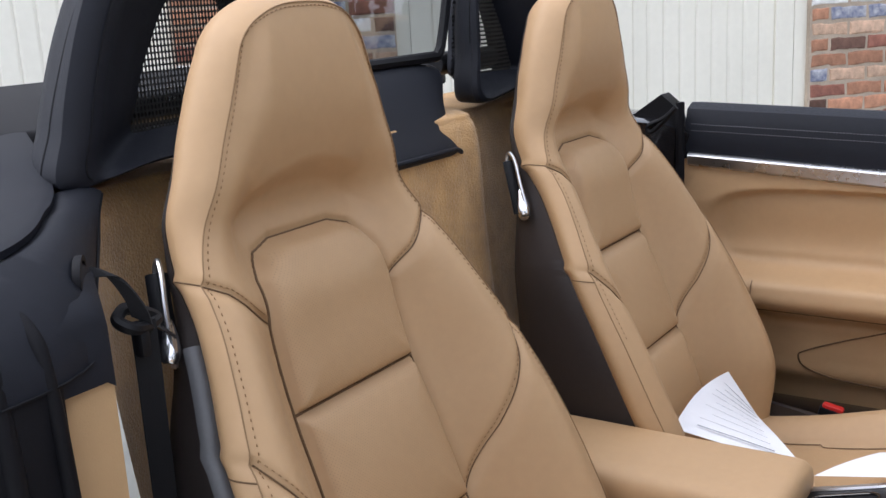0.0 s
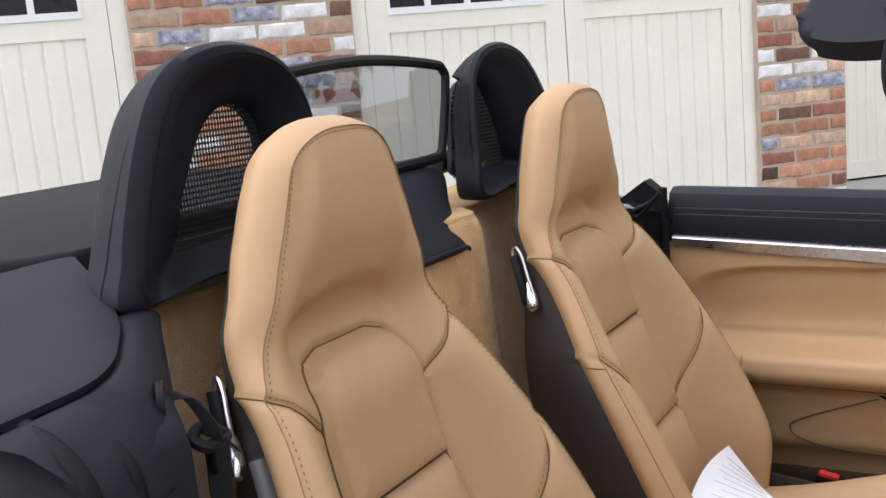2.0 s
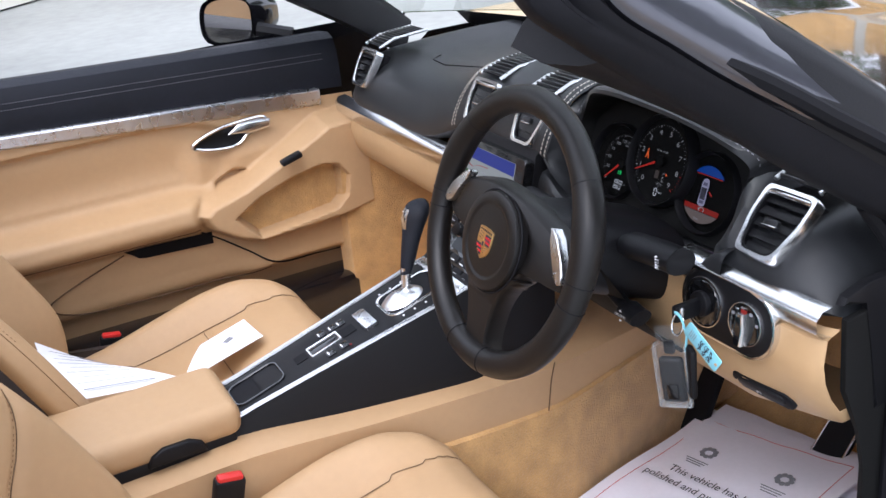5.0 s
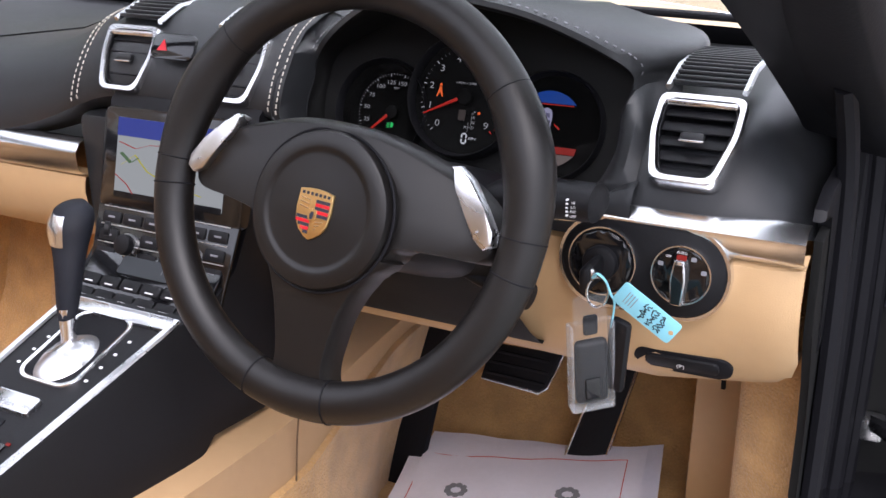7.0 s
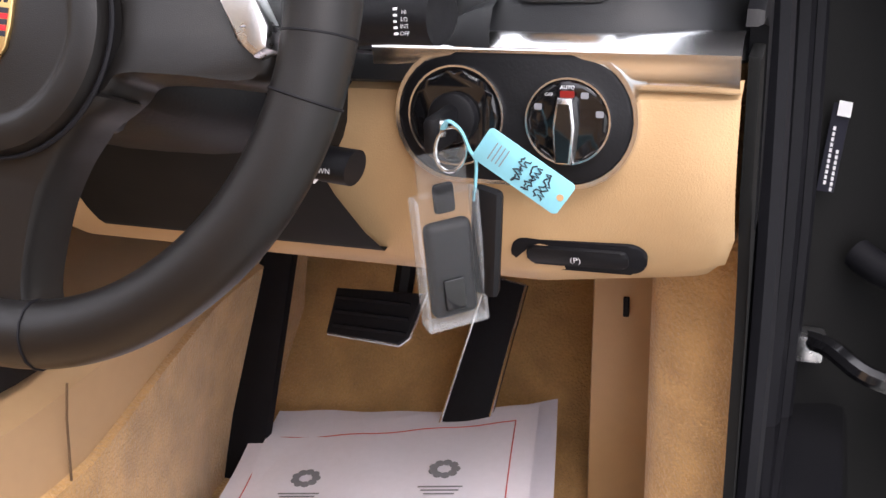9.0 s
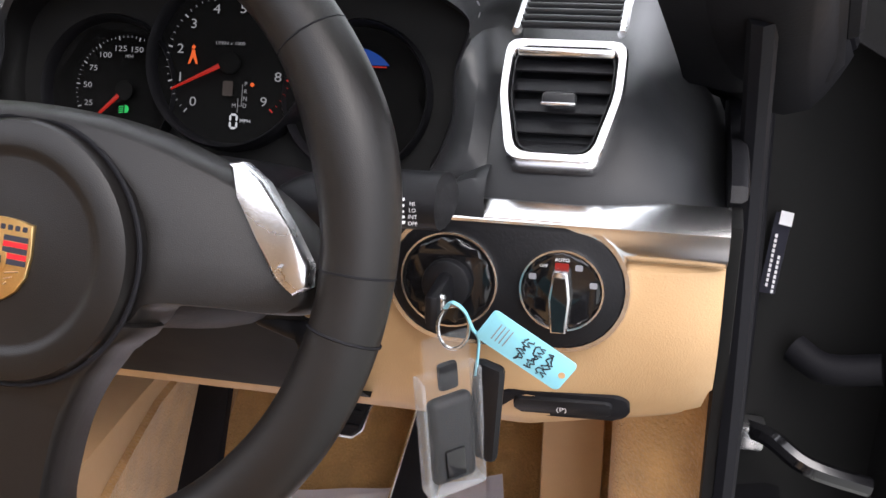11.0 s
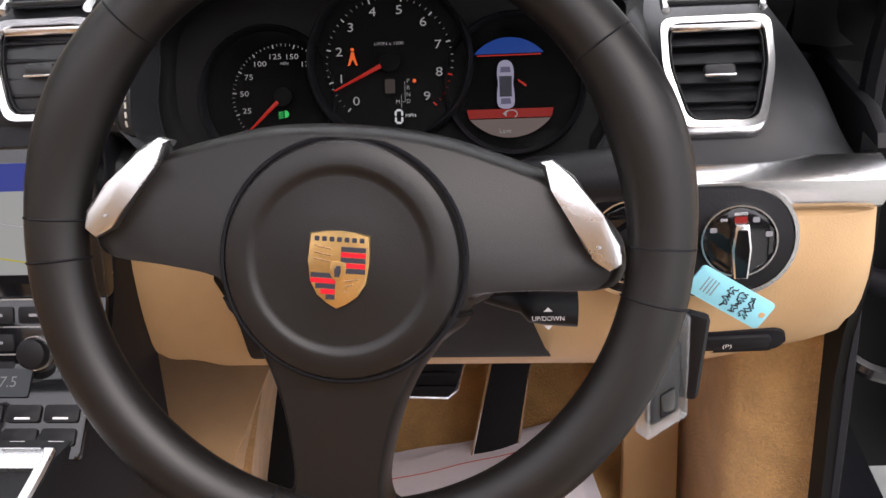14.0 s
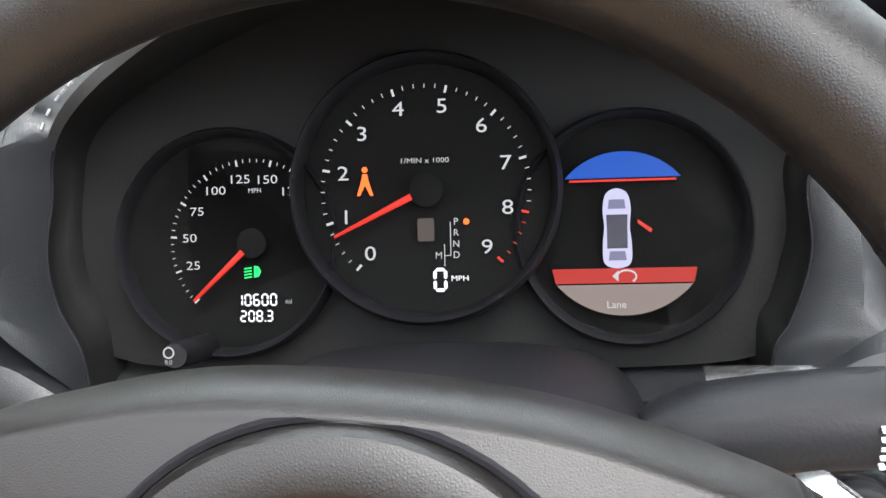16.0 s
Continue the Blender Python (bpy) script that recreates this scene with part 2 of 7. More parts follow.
M_RUBBER = mat("black_rubber", (0.005, 0.005, 0.007), 0.65, 0, 15, 0.2, 0.1, 300, spec=0.2)
M_FABRIC = mat("black_canvas", (0.009, 0.009, 0.011), 0.95, 0, 20, 0.2, 0.6, 1500)
M_PAINT = mat("black_car_paint", (0.008, 0.008, 0.010), 0.15, 0.0, 4, 0.1, coat=1.0)
M_CHROME = mat("bright_chrome", (0.80, 0.80, 0.81), 0.22, 1.0)
M_SILVER = mat("satin_aluminium", (0.66, 0.66, 0.67), 0.28, 1.0, 30, 0.05, 0.05, 900)
M_WHITE = mat("white_paper", (0.80, 0.80, 0.82), 0.8, 0, 12, 0.03, 0.05, 300)
M_LILAC = mat("pale_lilac_paper", (0.80, 0.77, 0.84), 0.75, 0, 9, 0.04, 0.1, 200)
M_RED = mat("red_plastic", (0.55, 0.02, 0.015), 0.4)
M_CREAM = mat("cream_paint", (0.82, 0.79, 0.69), 0.6, 0, 2.5, 0.04, 0.15, 60)
M_WHITEP = mat("white_window_paint", (0.8, 0.8, 0.78), 0.5, 0, 3, 0.03)
M_MORTAR = mat("mortar", (0.44, 0.36, 0.28), 0.95, 0, 8, 0.2, 0.8, 120)
M_CONC = mat("brushed_concrete", (0.33, 0.34, 0.32), 0.9, 0, 0.7, 0.16, 0.5, 40)
M_GRAVEL = mat("sandy_gravel", (0.50, 0.40, 0.26), 0.95, 0, 1.2, 0.2, 0.9, 70)
M_WOOD = mat("tan_fence_wood", (0.42, 0.27, 0.12), 0.8, 0, 5, 0.2, 0.4, 60, by_object=0.15)
M_STONE = mat("grey_stone_block", (0.36, 0.33, 0.28), 0.9, 0, 3, 0.2, 0.7, 50, by_object=0.15)
M_LEAF = mat("green_leaves", (0.06, 0.11, 0.025), 0.6, 0, 3, 0.4, by_object=0.2)
M_BARK = mat("bark", (0.10, 0.07, 0.05), 0.9, 0, 8, 0.3, 0.8, 30)
M_BLUE = mat("light_blue_tag", (0.22, 0.55, 0.66), 0.4, 0, 20, 0.05)
M_INK = mat("black_ink", (0.01, 0.01, 0.02), 0.7)
M_GREYINK = mat("grey_ink", (0.22, 0.22, 0.24), 0.8)
M_REDINK = mat("red_ink", (0.6, 0.1, 0.1), 0.8)
M_GOLD = mat("gold_badge", (0.85, 0.58, 0.25), 0.3, 1.0, 90, 0.1)
M_DARKRED = mat("red_enamel", (0.5, 0.01, 0.02), 0.2, coat=0.5)


def glass(name, color=(1, 1, 1), rough=0.0, ior=1.45):
    m = bpy.data.materials.new(name)
    m.use_nodes = True
    b = m.node_tree.nodes["Principled BSDF"]
    b.inputs["Base Color"].default_value = (*color, 1)
    b.inputs["Transmission Weight"].default_value, b.inputs["Roughness"].default_value, b.inputs["IOR"].default_value = 1.0, rough, ior
    return m


M_GLASS = glass("clear_glass", (0.95, 0.98, 0.96))
M_TINT = glass("grey_tinted_glass", (0.45, 0.47, 0.48))
M_FILM = mat("clear_plastic_film", (0.55, 0.58, 0.60), 0.10, 0, 0, 0, 0.3, 60)
M_FILM.node_tree.nodes["Principled BSDF"].inputs["Alpha"].default_value = 0.05
# denser pale film: the reflections along the pouch's edges, put in as colour
M_GLINT = mat("pouch_edge_glint", (0.55, 0.58, 0.60), 0.10, 0, 0, 0, 0.3, 60)
M_GLINT.node_tree.nodes["Principled BSDF"].inputs["Alpha"].default_value = 0.22
M_MIRROR = mat("mirror", (0.9, 0.9, 0.9), 0.02, 1.0)


def mesh_mat(name, color, scale, hole):
    """A black punched sheet: round holes in a staggered pattern, cut by transparency."""
    m = bpy.data.materials.new(name)
    m.use_nodes = True
    nt = m.node_tree
    b = nt.nodes["Principled BSDF"]
    b.inputs["Base Color"].default_value, b.inputs["Roughness"].default_value = (*color, 1), 0.6
    tc = nt.nodes.new("ShaderNodeTexCoord")
    sep = nt.nodes.new("ShaderNodeSeparateXYZ")
    nt.links.new(tc.outputs["Object"], sep.inputs[0])

    def op(kind, a, v):
        n = nt.nodes.new("ShaderNodeMath")
        n.operation = kind
        for i, x in enumerate((a, v)):
            if isinstance(x, (int, float)):
                n.inputs[i].default_value = x
            elif x is not None:
                nt.links.new(x, n.inputs[i])
        return n.outputs[0]
    # product of sines gives a staggered grid of holes
    sx = op('SINE', op('MULTIPLY', sep.outputs[0], scale), None)
    sz = op('SINE', op('MULTIPLY', sep.outputs[2], scale * 0.75), None)
    h = op('GREATER_THAN', op('ABSOLUTE', op('MULTIPLY', sx, sz), None), hole)
    tr = nt.nodes.new("ShaderNodeBsdfTransparent")
    mx = nt.nodes.new("ShaderNodeMixShader")
    nt.links.new(h, mx.inputs[0])
    nt.links.new(b.outputs[0], mx.inputs[1])
    nt.links.new(tr.outputs[0], mx.inputs[2])
    nt.links.new(mx.outputs[0], nt.nodes["Material Output"].inputs[0])
    return m


M_MESH = mesh_mat("black_mesh", (0.01, 0.01, 0.01), 580.0, 0.26)


def glow(name, color, strength):
    m = bpy.data.materials.new(name)
    m.use_nodes = True
    b = m.node_tree.nodes["Principled BSDF"]
    b.inputs["Base Color"].default_value = (0.01, 0.01, 0.01, 1)
    b.inputs["Emission Color"].default_value, b.inputs["Emission Strength"].default_value = (*color, 1), strength
    b.inputs["Roughness"].default_value, b.inputs["Specular IOR Level"].default_value = 0.4, 0.1
    return m


G_WHITE = glow("lit_white", (0.9, 0.9, 0.92), 0.16)
G_LCD = glow("lit_display_white", (0.95, 0.97, 1.0), 0.34)
G_LILACD = glow("screen_car_shade", (0.16, 0.15, 0.25), 0.30)
G_RED = glow("lit_red", (1.0, 0.03, 0.012), 0.20)
G_BAND = glow("lit_red_band", (1.0, 0.025, 0.006), 0.12)
G_GREEN = glow("lit_green", (0.02, 0.75, 0.15), 0.40)
G_BLUE = glow("lit_blue", (0.0, 0.09, 0.55), 0.22)
G_AMBER = glow("lit_amber", (1.0, 0.15, 0.02), 0.45)
G_SCREEN = glow("screen_pale", (0.55, 0.58, 0.56), 0.35)
G_SCREENB = glow("screen_blue", (0.05, 0.08, 0.45), 0.35)
G_BROWN = glow("screen_brown", (0.16, 0.12, 0.10), 0.12)
G_YEL = glow("screen_yellow", (0.7, 0.65, 0.05), 0.35)
G_LILAC = glow("screen_car", (0.36, 0.35, 0.48), 0.40)
G_BROWNL = glow("screen_pale_brown", (0.36, 0.28, 0.25), 0.18)
G_GREENM = glow("screen_map_green", (0.15, 0.3, 0.12), 0.25)
G_DIM = glow("screen_dim", (0.18, 0.2, 0.22), 0.20)

# ---- surroundings: drive, garages, fence, trees ----


def plain(name, label, category, bm, material, kind="structure"):
    ob = part(name, bm, material)
    return tagged(ob, label, category, kind=kind)


def flat(x0, y0, x1, y1, z, n=1):
    return ([(x0, y0, z), (x1, y0, z), (x1, y1, z), (x0, y1, z)], [(0, 1, 2, 3)])


plain("ground", "grey concrete drive that reaches to the horizon", "ground", flat(-400, -400, 400, 400, 0.0), M_CONC)

WA, WD, WN = Vector((-4.49, -0.61, 0)), Vector((0.749, -0.662, 0)), Vector((0.662, 0.749, 0))
WB, WBD, WBN = Vector((-7.47, -0.98, 0)), Vector((-0.68, 0.733, 0)), Vector((0.733, 0.68, 0))
WALL_H = 2.7


def wall_piece(o, d, n, s0, s1, z0, z1, thick=0.22, proud=0.0):
    """A wall's block from s0 to s1 along d, its face at the line, proud of it by proud."""
    lo = o + d * s0 - n * thick
    poly = [(0, 0), (s1 - s0, 0), (s1 - s0, thick + proud), (0, thick + proud)]
    bm = bmesh.new()
    vs = [[bm.verts.new(lo + d * p[0] + n * p[1] + Vector((0, 0, z))) for p in poly] for z in (z0, z1)]
    for i in range(4):
        bm.faces.new((vs[0][i], vs[0][(i + 1) % 4], vs[1][(i + 1) % 4], vs[1][i]))
    bm.faces.new(vs[1])
    bm.faces.new(vs[0][::-1])
    bmesh.ops.recalc_face_normals(bm, faces=bm.faces)
    return bm


def board_piece(o, d, n, s0, s1, z0, z1, proud, chamfer=0.011, deep=0.005):
    """A board with chamfered long edges, standing proud of the line."""
    w = s1 - s0
    poly = [(0, 0), (w, 0), (w, proud - deep), (w - chamfer, proud), (chamfer, proud), (0, proud - deep)]
    v = [tuple(o + d * (s0 + a) + n * b + Vector((0, 0, z))) for z in (z0, z1) for a, b in poly]
    return (v, [(i, (i + 1) % 6, (i + 1) % 6 + 6, i + 6) for i in range(6)] + [(6, 7, 8, 9, 10, 11)])


def garage_door(o, d, n, s0, s1, label, leaves=2, window=True, up=0.0):
    """Side-hung boarded garage doors with a glazed top row, in a timber frame."""
    t = thing("garage_door", label, "garage door", o + d * s0, kind="structure")
    out = n * -0.03
    # black sheet added so the joints between the leaves read as shaded gaps
    part("backing", wall_piece(o - n * .085, d, n, s0, s1, 0, 2.12, 0.02), M_LINING, t, "black sheet standing in for the shade behind the leaves")
    for a, b in ((s0, s0 + 0.07), (s1 - 0.07, s1)):
        part("door_frame", wall_piece(o + out, d, n, a, b, 0, 2.12, 0.07), M_CREAM, t)
    part("door_frame", wall_piece(o + out, d, n, s0 + 0.07, s1 - 0.07, 2.05, 2.12, 0.07), M_CREAM, t)
    w = (s1 - s0 - 0.14) / leaves
    for k in range(leaves):
        a = s0 + 0.07 + k * w + 0.003
        b = a + w - 0.006
        lo = o - n * 0.05
        leaf = part("leaf", wall_piece(lo, d, n, a, b, 0.02, 2.04, 0.03), M_CREAM, t)
        m = 0.100
        for p, q in ((a, a + m), (b - m, b)):
            part("stile", wall_piece(lo, d, n, p, q, 0.02, 2.04, 0.0, 0.018), M_CREAM, leaf)
        for z0, z1 in ((0.02, 0.16), (1.33 + up, 1.41 + up), (1.93 + up, 2.04)):
            part("rail", wall_piece(lo, d, n, a + m, b - m, z0, z1, 0.0, 0.018), M_CREAM, leaf)
        boards = 9
        bw = (b - a - 2 * m) / boards
        for i in range(boards):
            p = a + m + i * bw
            part("board", board_piece(lo, d, n, p + 0.0006, p + bw - 0.0006, 0.16, 1.33 + up, 0.009), M_CREAM, leaf, smooth=False)
        if window:
            for z0, z1 in ((1.41 + up, 1.44 + up), (1.89 + up, 1.93 + up)):
                part("window_frame", wall_piece(lo, d, n, a + m, b - m, z0, z1, 0.0, 0.026), M_WHITEP, leaf)
            pw = (b - a - 2 * m) / 4
            part("window_frame", wall_piece(lo, d, n, a + m, b - m, 1.66 + up, 1.685 + up, 0.0, 0.022), M_WHITEP, leaf)
            for i in range(5):
                p = a + m + i * pw
                part("glazing_bar", wall_piece(lo, d, n, max(a + m, p - 0.014), min(b - m, p + 0.014), 1.44 + up, 1.89 + up, 0.0, 0.024), M_WHITEP, leaf)
            for i in range(4):
                for z0, z1 in ((1.44 + up, 1.66 + up), (1.685 + up, 1.89 + up)):
                    p = a + m + i * pw + 0.014
                    part("pane", wall_piece(lo, d, n, p, p + pw - 0.028, z0, z1, 0.0, 0.008), M_OBSCURE, leaf)
    return t


M_OBSCURE = mat("dark_obscured_glass", (0.004, 0.0045, 0.006), 0.16, 0, 0, 0, 1.0, 22, kind='VORONOI', spec=0.28)
BRICKS = [mat("brick_orange", (0.46, 0.23, 0.14), 0.9, 0, 22, 0.35, 0.8, 90, by_object=0.25),
          mat("brick_red", (0.30, 0.125, 0.09), 0.9, 0, 22, 0.35, 0.8, 90, by_object=0.3),
          mat("brick_tan", (0.50, 0.34, 0.24), 0.9, 0, 22, 0.35, 0.8, 90, by_object=0.25),
          mat("brick_brown", (0.14, 0.075, 0.055), 0.9, 0, 22, 0.35, 0.8, 90, by_object=0.3),
          mat("brick_limewashed", (0.72, 0.71, 0.69), 0.9, 0, 14, 0.3, 0.8, 90, by_object=0.1),
          mat("brick_blue_flecked", (0.55, 0.55, 0.58), 0.85, 0, 30, 0.3, 0.8, 90, second=(0.10, 0.12, 0.22))]
rnd = random.Random(11)


def brick_mesh(w, m):
    """A worn brick: slightly uneven corners."""
    bm = bmesh.new()
    bmesh.ops.create_cube(bm, size=1.0)
    bmesh.ops.scale(bm, vec=(w, 0.1, 0.065), verts=bm.verts)
    bmesh.ops.subdivide_edges(bm, edges=[e for e in bm.edges if abs(e.verts[0].co.x - e.verts[1].co.x) > .05], cuts=3)
    bmesh.ops.bevel(bm, geom=[e for e in bm.edges if all(v.co.y > 0 for v in e.verts) and len(set(round(v.co.x, 4) for v in e.verts)) > 1 or all(v.co.y > 0 and abs(abs(v.co.x) - w / 2) < .001 for v in e.verts)], offset=0.008, segments=1, affect='EDGES')
    for v in bm.verts:
        v.co += Vector((rnd.uniform(-1, 1), rnd.uniform(-.8, .6), rnd.uniform(-1, 1))) * 0.0042
    me = bpy.data.meshes.new("brick")
    bm.to_mesh(me)
    bm.free()
    me.materials.append(m)
    return me


BRICK_MESH = {(kind, half): [brick_mesh(0.10 if half else 0.215, BRICKS[kind]) for _ in range(3)] for kind in range(6) for half in (0, 1)}


def brick_pillar(name, o, d, n, s0, s1, z0=0.45, z1=2.1):
    body = plain(name, "weathered mixed reclaimed brick pier with pale mortar", "wall", wall_piece(o, d, n, s0, s1, 0, WALL_H), M_MORTAR)
    rot = Matrix((( d.x, n.x, 0), (d.y, n.y, 0), (0, 0, 1))).to_4x4()
    row, z = 0, z0
    count = round((s1 - s0) / 0.113)
    unit = (s1 - s0) / count                 # half a brick with its joint
    while z < z1:
        s, left = s0 + unit * .03, count
        while left > 0:
            half = left == 1 or (row % 2 == 0 and left == count)
            w = unit * (1 if half else 2) - 0.011
            kind = rnd.choices(range(6), (26, 15, 25, 11, 17, 6))[0]
            ob = new("brick", rnd.choice(BRICK_MESH[(kind, int(half))]))
            ob.parent = body
            c = o + d * (s + w / 2) + n * (-0.044 + rnd.uniform(-0.002, 0.002)) + Vector((0, 0, z + 0.0375))
            ob.matrix_basis = Matrix.Translation(c) @ rot @ pose(0, 0, 0, 0, rnd.uniform(-.6, .6), 0) @ Matrix.Diagonal((w / (0.10 if half else 0.215), 1, 1, 1))
            s += w + 0.011
            left -= 1 if half else 2
        z += 0.0765
        row += 1


for nm, s0, s1 in (("wall_1", -0.11, 0.44), ("wall_2", 2.56, 3.53), ("wall_3", 5.65, 6.3)):
    brick_pillar(nm, WA, WD, WN, s0, s1, 0.22 if s0 < 5 else 2.0)
plain("wall_return", "brick side wall of the garage block", "wall", wall_piece(WA - WD * .11, -WN, WD, 0.22, 3.4, 0, WALL_H, -0.2, 0.4), M_MORTAR)
garage_door(WA, WD, WN, 0.44, 2.56, "cream boarded double garage doors with small dark obscured panes", up=.03)
garage_door(WA, WD, WN, 3.53, 5.65, "cream boarded double garage doors with small dark obscured panes", up=.10)
for nm, s0, s1 in (("wall_4", 0.74, 1.50), ("wall_5", 3.58, 4.3)):
    brick_pillar(nm, WB, WBD, WBN, s0, s1, 0.0, 1.3)
garage_door(WB, WBD, WBN, -1.38, 0.74, "cream boarded garage doors beside a brick pier", window=False)
garage_door(WB, WBD, WBN, 1.50, 3.58, "cream boarded garage doors beside a brick pier", window=False)
for nm, o, d, n, s0, s1 in (("lintel_1", WA, WD, WN, 0.44, 2.56), ("lintel_2", WA, WD, WN, 3.53, 5.65), ("lintel_3", WB, WBD, WBN, -1.38, 0.74), ("lintel_4", WB, WBD, WBN, 1.50, 3.58)):
    plain(nm, "plain wall above the garage doors", "wall", wall_piece(o, d, n, s0, s1, 2.12, WALL_H), M_MORTAR)

# sandy gravel beyond the drive, a stone retaining wall and a boarded fence
FO, FD, FN = Vector((-10.8, 1.95, 0)), Vector((.53, .848, 0)), Vector((.848, -.53, 0))
plain("gravel", "sandy tan gravel area beside the drive", "ground", ([(-5.0, 3.2, 0.006), (40, 3.2, 0.006), (40, 40, 0.006), (-5.0, 40, 0.006)], [(0, 1, 2, 3)]), M_GRAVEL)
st = [FO - FD * 1 + FN * 1.5, FO + FD * 9 + FN * 1.5, FO + FD * 9, FO - FD * 1]
plain("border", "sandy strip along the foot of the stone wall", "ground", ([(p.x, p.y, .008) for p in st], [(0, 1, 2, 3)]), M_GRAVEL)
rw = plain("retaining_wall", "low grey stone block wall below a fence", "wall", wall_piece(FO, FD, FN, -1, 9, 0, .38, .2), M_CONC)
frnd = random.Random(4)
for r in range(2):
    s0 = -1 + .3 * r
    while s0 < 8.6:
        w = frnd.uniform(.55, .8)
        part("block", wall_piece(FO, FD, FN, s0 + .004, s0 + w - .004, .004 + r * .19, .186 + r * .19, .02, .012 + frnd.uniform(0, .006)), M_STONE, rw)
        s0 += w
fen = thing("fence", "tan boarded timber fence between concrete posts", "fence", FO + Vector((0, 0, .38)))
for k in range(6):
    a = -.9 + k * 1.83
    part("post", wall_piece(FO, FD, FN, a, a + .11, .38, 2.15, .12, -.01), M_CONC, fen)
    part("gravel_board", wall_piece(FO, FD, FN, a + .11, a + 1.83, .38, .52, .07, -.03), M_CONC, fen)
    for q in range(16):
        b = a + .11 + q * .1075
        part("board", wall_piece(FO, FD, FN, b, b + .106, .52, 2.0 + frnd.uniform(0, .01), .05, -.035 - .006 * (q % 2)), M_WOOD, fen)


def tree(at, h, r, seed):
    """A trunk with limbs and a crown of many small leaf cards in clumps."""
    g = random.Random(seed)
    t = thing("tree", "tall leafy green garden tree", "tree", at, "garden trees")
    at = Vector(at)
    bits = [tube([at, at + Vector((0.1, 0.05, h * .3)), at + Vector((-0.05, 0.1, h * .75))], [0.22, 0.16, 0.05], 8)]
    for i in range(7):
        a = g.uniform(0, 6.28)
        z = h * g.uniform(0.3, 0.6)
        bits.append(tube([at + Vector((0, 0, z)), at + Vector((math.cos(a) * r * .7, math.sin(a) * r * .7, z + h * .2))], [0.07, 0.02], 5))
    part("trunk", join(*bits), M_BARK, t)
    v, f = [], []
    for c in range(80):
        a, b = g.uniform(0, 6.28), g.uniform(-0.7, 1.0)
        q = at + Vector((math.cos(a) * r * math.sqrt(max(0, 1 - b * b)), math.sin(a) * r * math.sqrt(max(0, 1 - b * b)), h * 0.65 + b * h * 0.33)) * 1.0
        q = at.lerp(q, g.uniform(.75, 1.05)) if g.random() < .4 else q
        for k in range(70):
            p = q + Vector((g.gauss(0, .5), g.gauss(0, .5), g.gauss(0, .42)))
            e1 = Vector((g.uniform(-1, 1), g.uniform(-1, 1), g.uniform(-1, 1))).normalized() * 0.22
            e2 = e1.orthogonal().normalized() * 0.13
            o = len(v)
            v += [p - e1, p + e2, p + e1, p - e2]
            f.append((o, o + 1, o + 2, o + 3))
    part("crown", (v, f), M_LEAF, t, smooth=False)


for i, (x, y, h, r) in enumerate(((-17, 6, 11, 3.4), (-15, 11, 10, 3.2), (-11, 15, 11, 3.6), (-20, 1.5, 10, 3.2), (-5, 19, 9, 3.0), (9, 16, 10, 3.4), (14, 3, 9, 3.0))):
    tree((x, y, 0), h, r, i)

# ---- the car's cabin ----
# floor and tunnel sides are set in the car's axes: x to its right, y ahead


ZT = 1.117                                  # top of the head's front face


def seat_back_levels(z):
    """Half width of the front face, y of its middle, bolster depth and y of the shell's back."""
    xs = [0.34, .45, .53, .62, .70, .78, .82, .857, .90, .95, 1.0, 1.05, 1.09, 1.13]
    wf = spl(z, xs, [.230, .250, .255, .252, .241, .214, .200, .188, .167, .146, .127, .1075, .094, .086])
    yc = spl(z, xs, [-.150, -.180, -.210, -.243, -.275, -.297, -.304, -.320, -.341, -.316, -.300, -.298, -.304, -.316])
    bo = spl(z, xs, [.085, .117, .114, .101, .084, .056, .036, .024, .028, .010, -.006, -.008, -.006, .0])
    yb = spl(z, xs, [-.30, -.335, -.350, -.358, -.366, -.374, -.378, -.384, -.392, -.398, -.398, -.392, -.386, -.380])
    return wf, yc, bo, yb


INSERT = [(-.120, .34), (-.113, .527), (-.106, .698), (-.104, .79), (-.097, .838), (-.080, .862), (-.05, .871), (.05, .871), (.080, .862), (.097, .838), (.104, .79), (.106, .698), (.113, .527), (.120, .34)]
SEAMS = [INSERT,
         [(-.106, .698), (.106, .698)], [(-.113, .527), (.113, .527)],
         [(-.104, .795), (-.140, .822), (-.165, .845), (-.187, .857)], [(.104, .795), (.140, .822), (.165, .845), (.187, .857)],
         [(-.113, .527), (-.165, .60), (-.20, .66), (-.234, .712)], [(.113, .527), (.165, .60), (.20, .66), (.234, .712)]]


def seg_dist(U, Z, line):
    d = np.full(U.shape, 9.0)
    for (a, b), (c, e) in zip(line[:-1], line[1:]):
        L = (c - a) ** 2 + (e - b) ** 2
        t = np.clip(((U - a) * (c - a) + (Z - b) * (e - b)) / L, 0, 1)
        d = np.minimum(d, np.hypot(U - a - t * (c - a), Z - b - t * (e - b)))
    return d


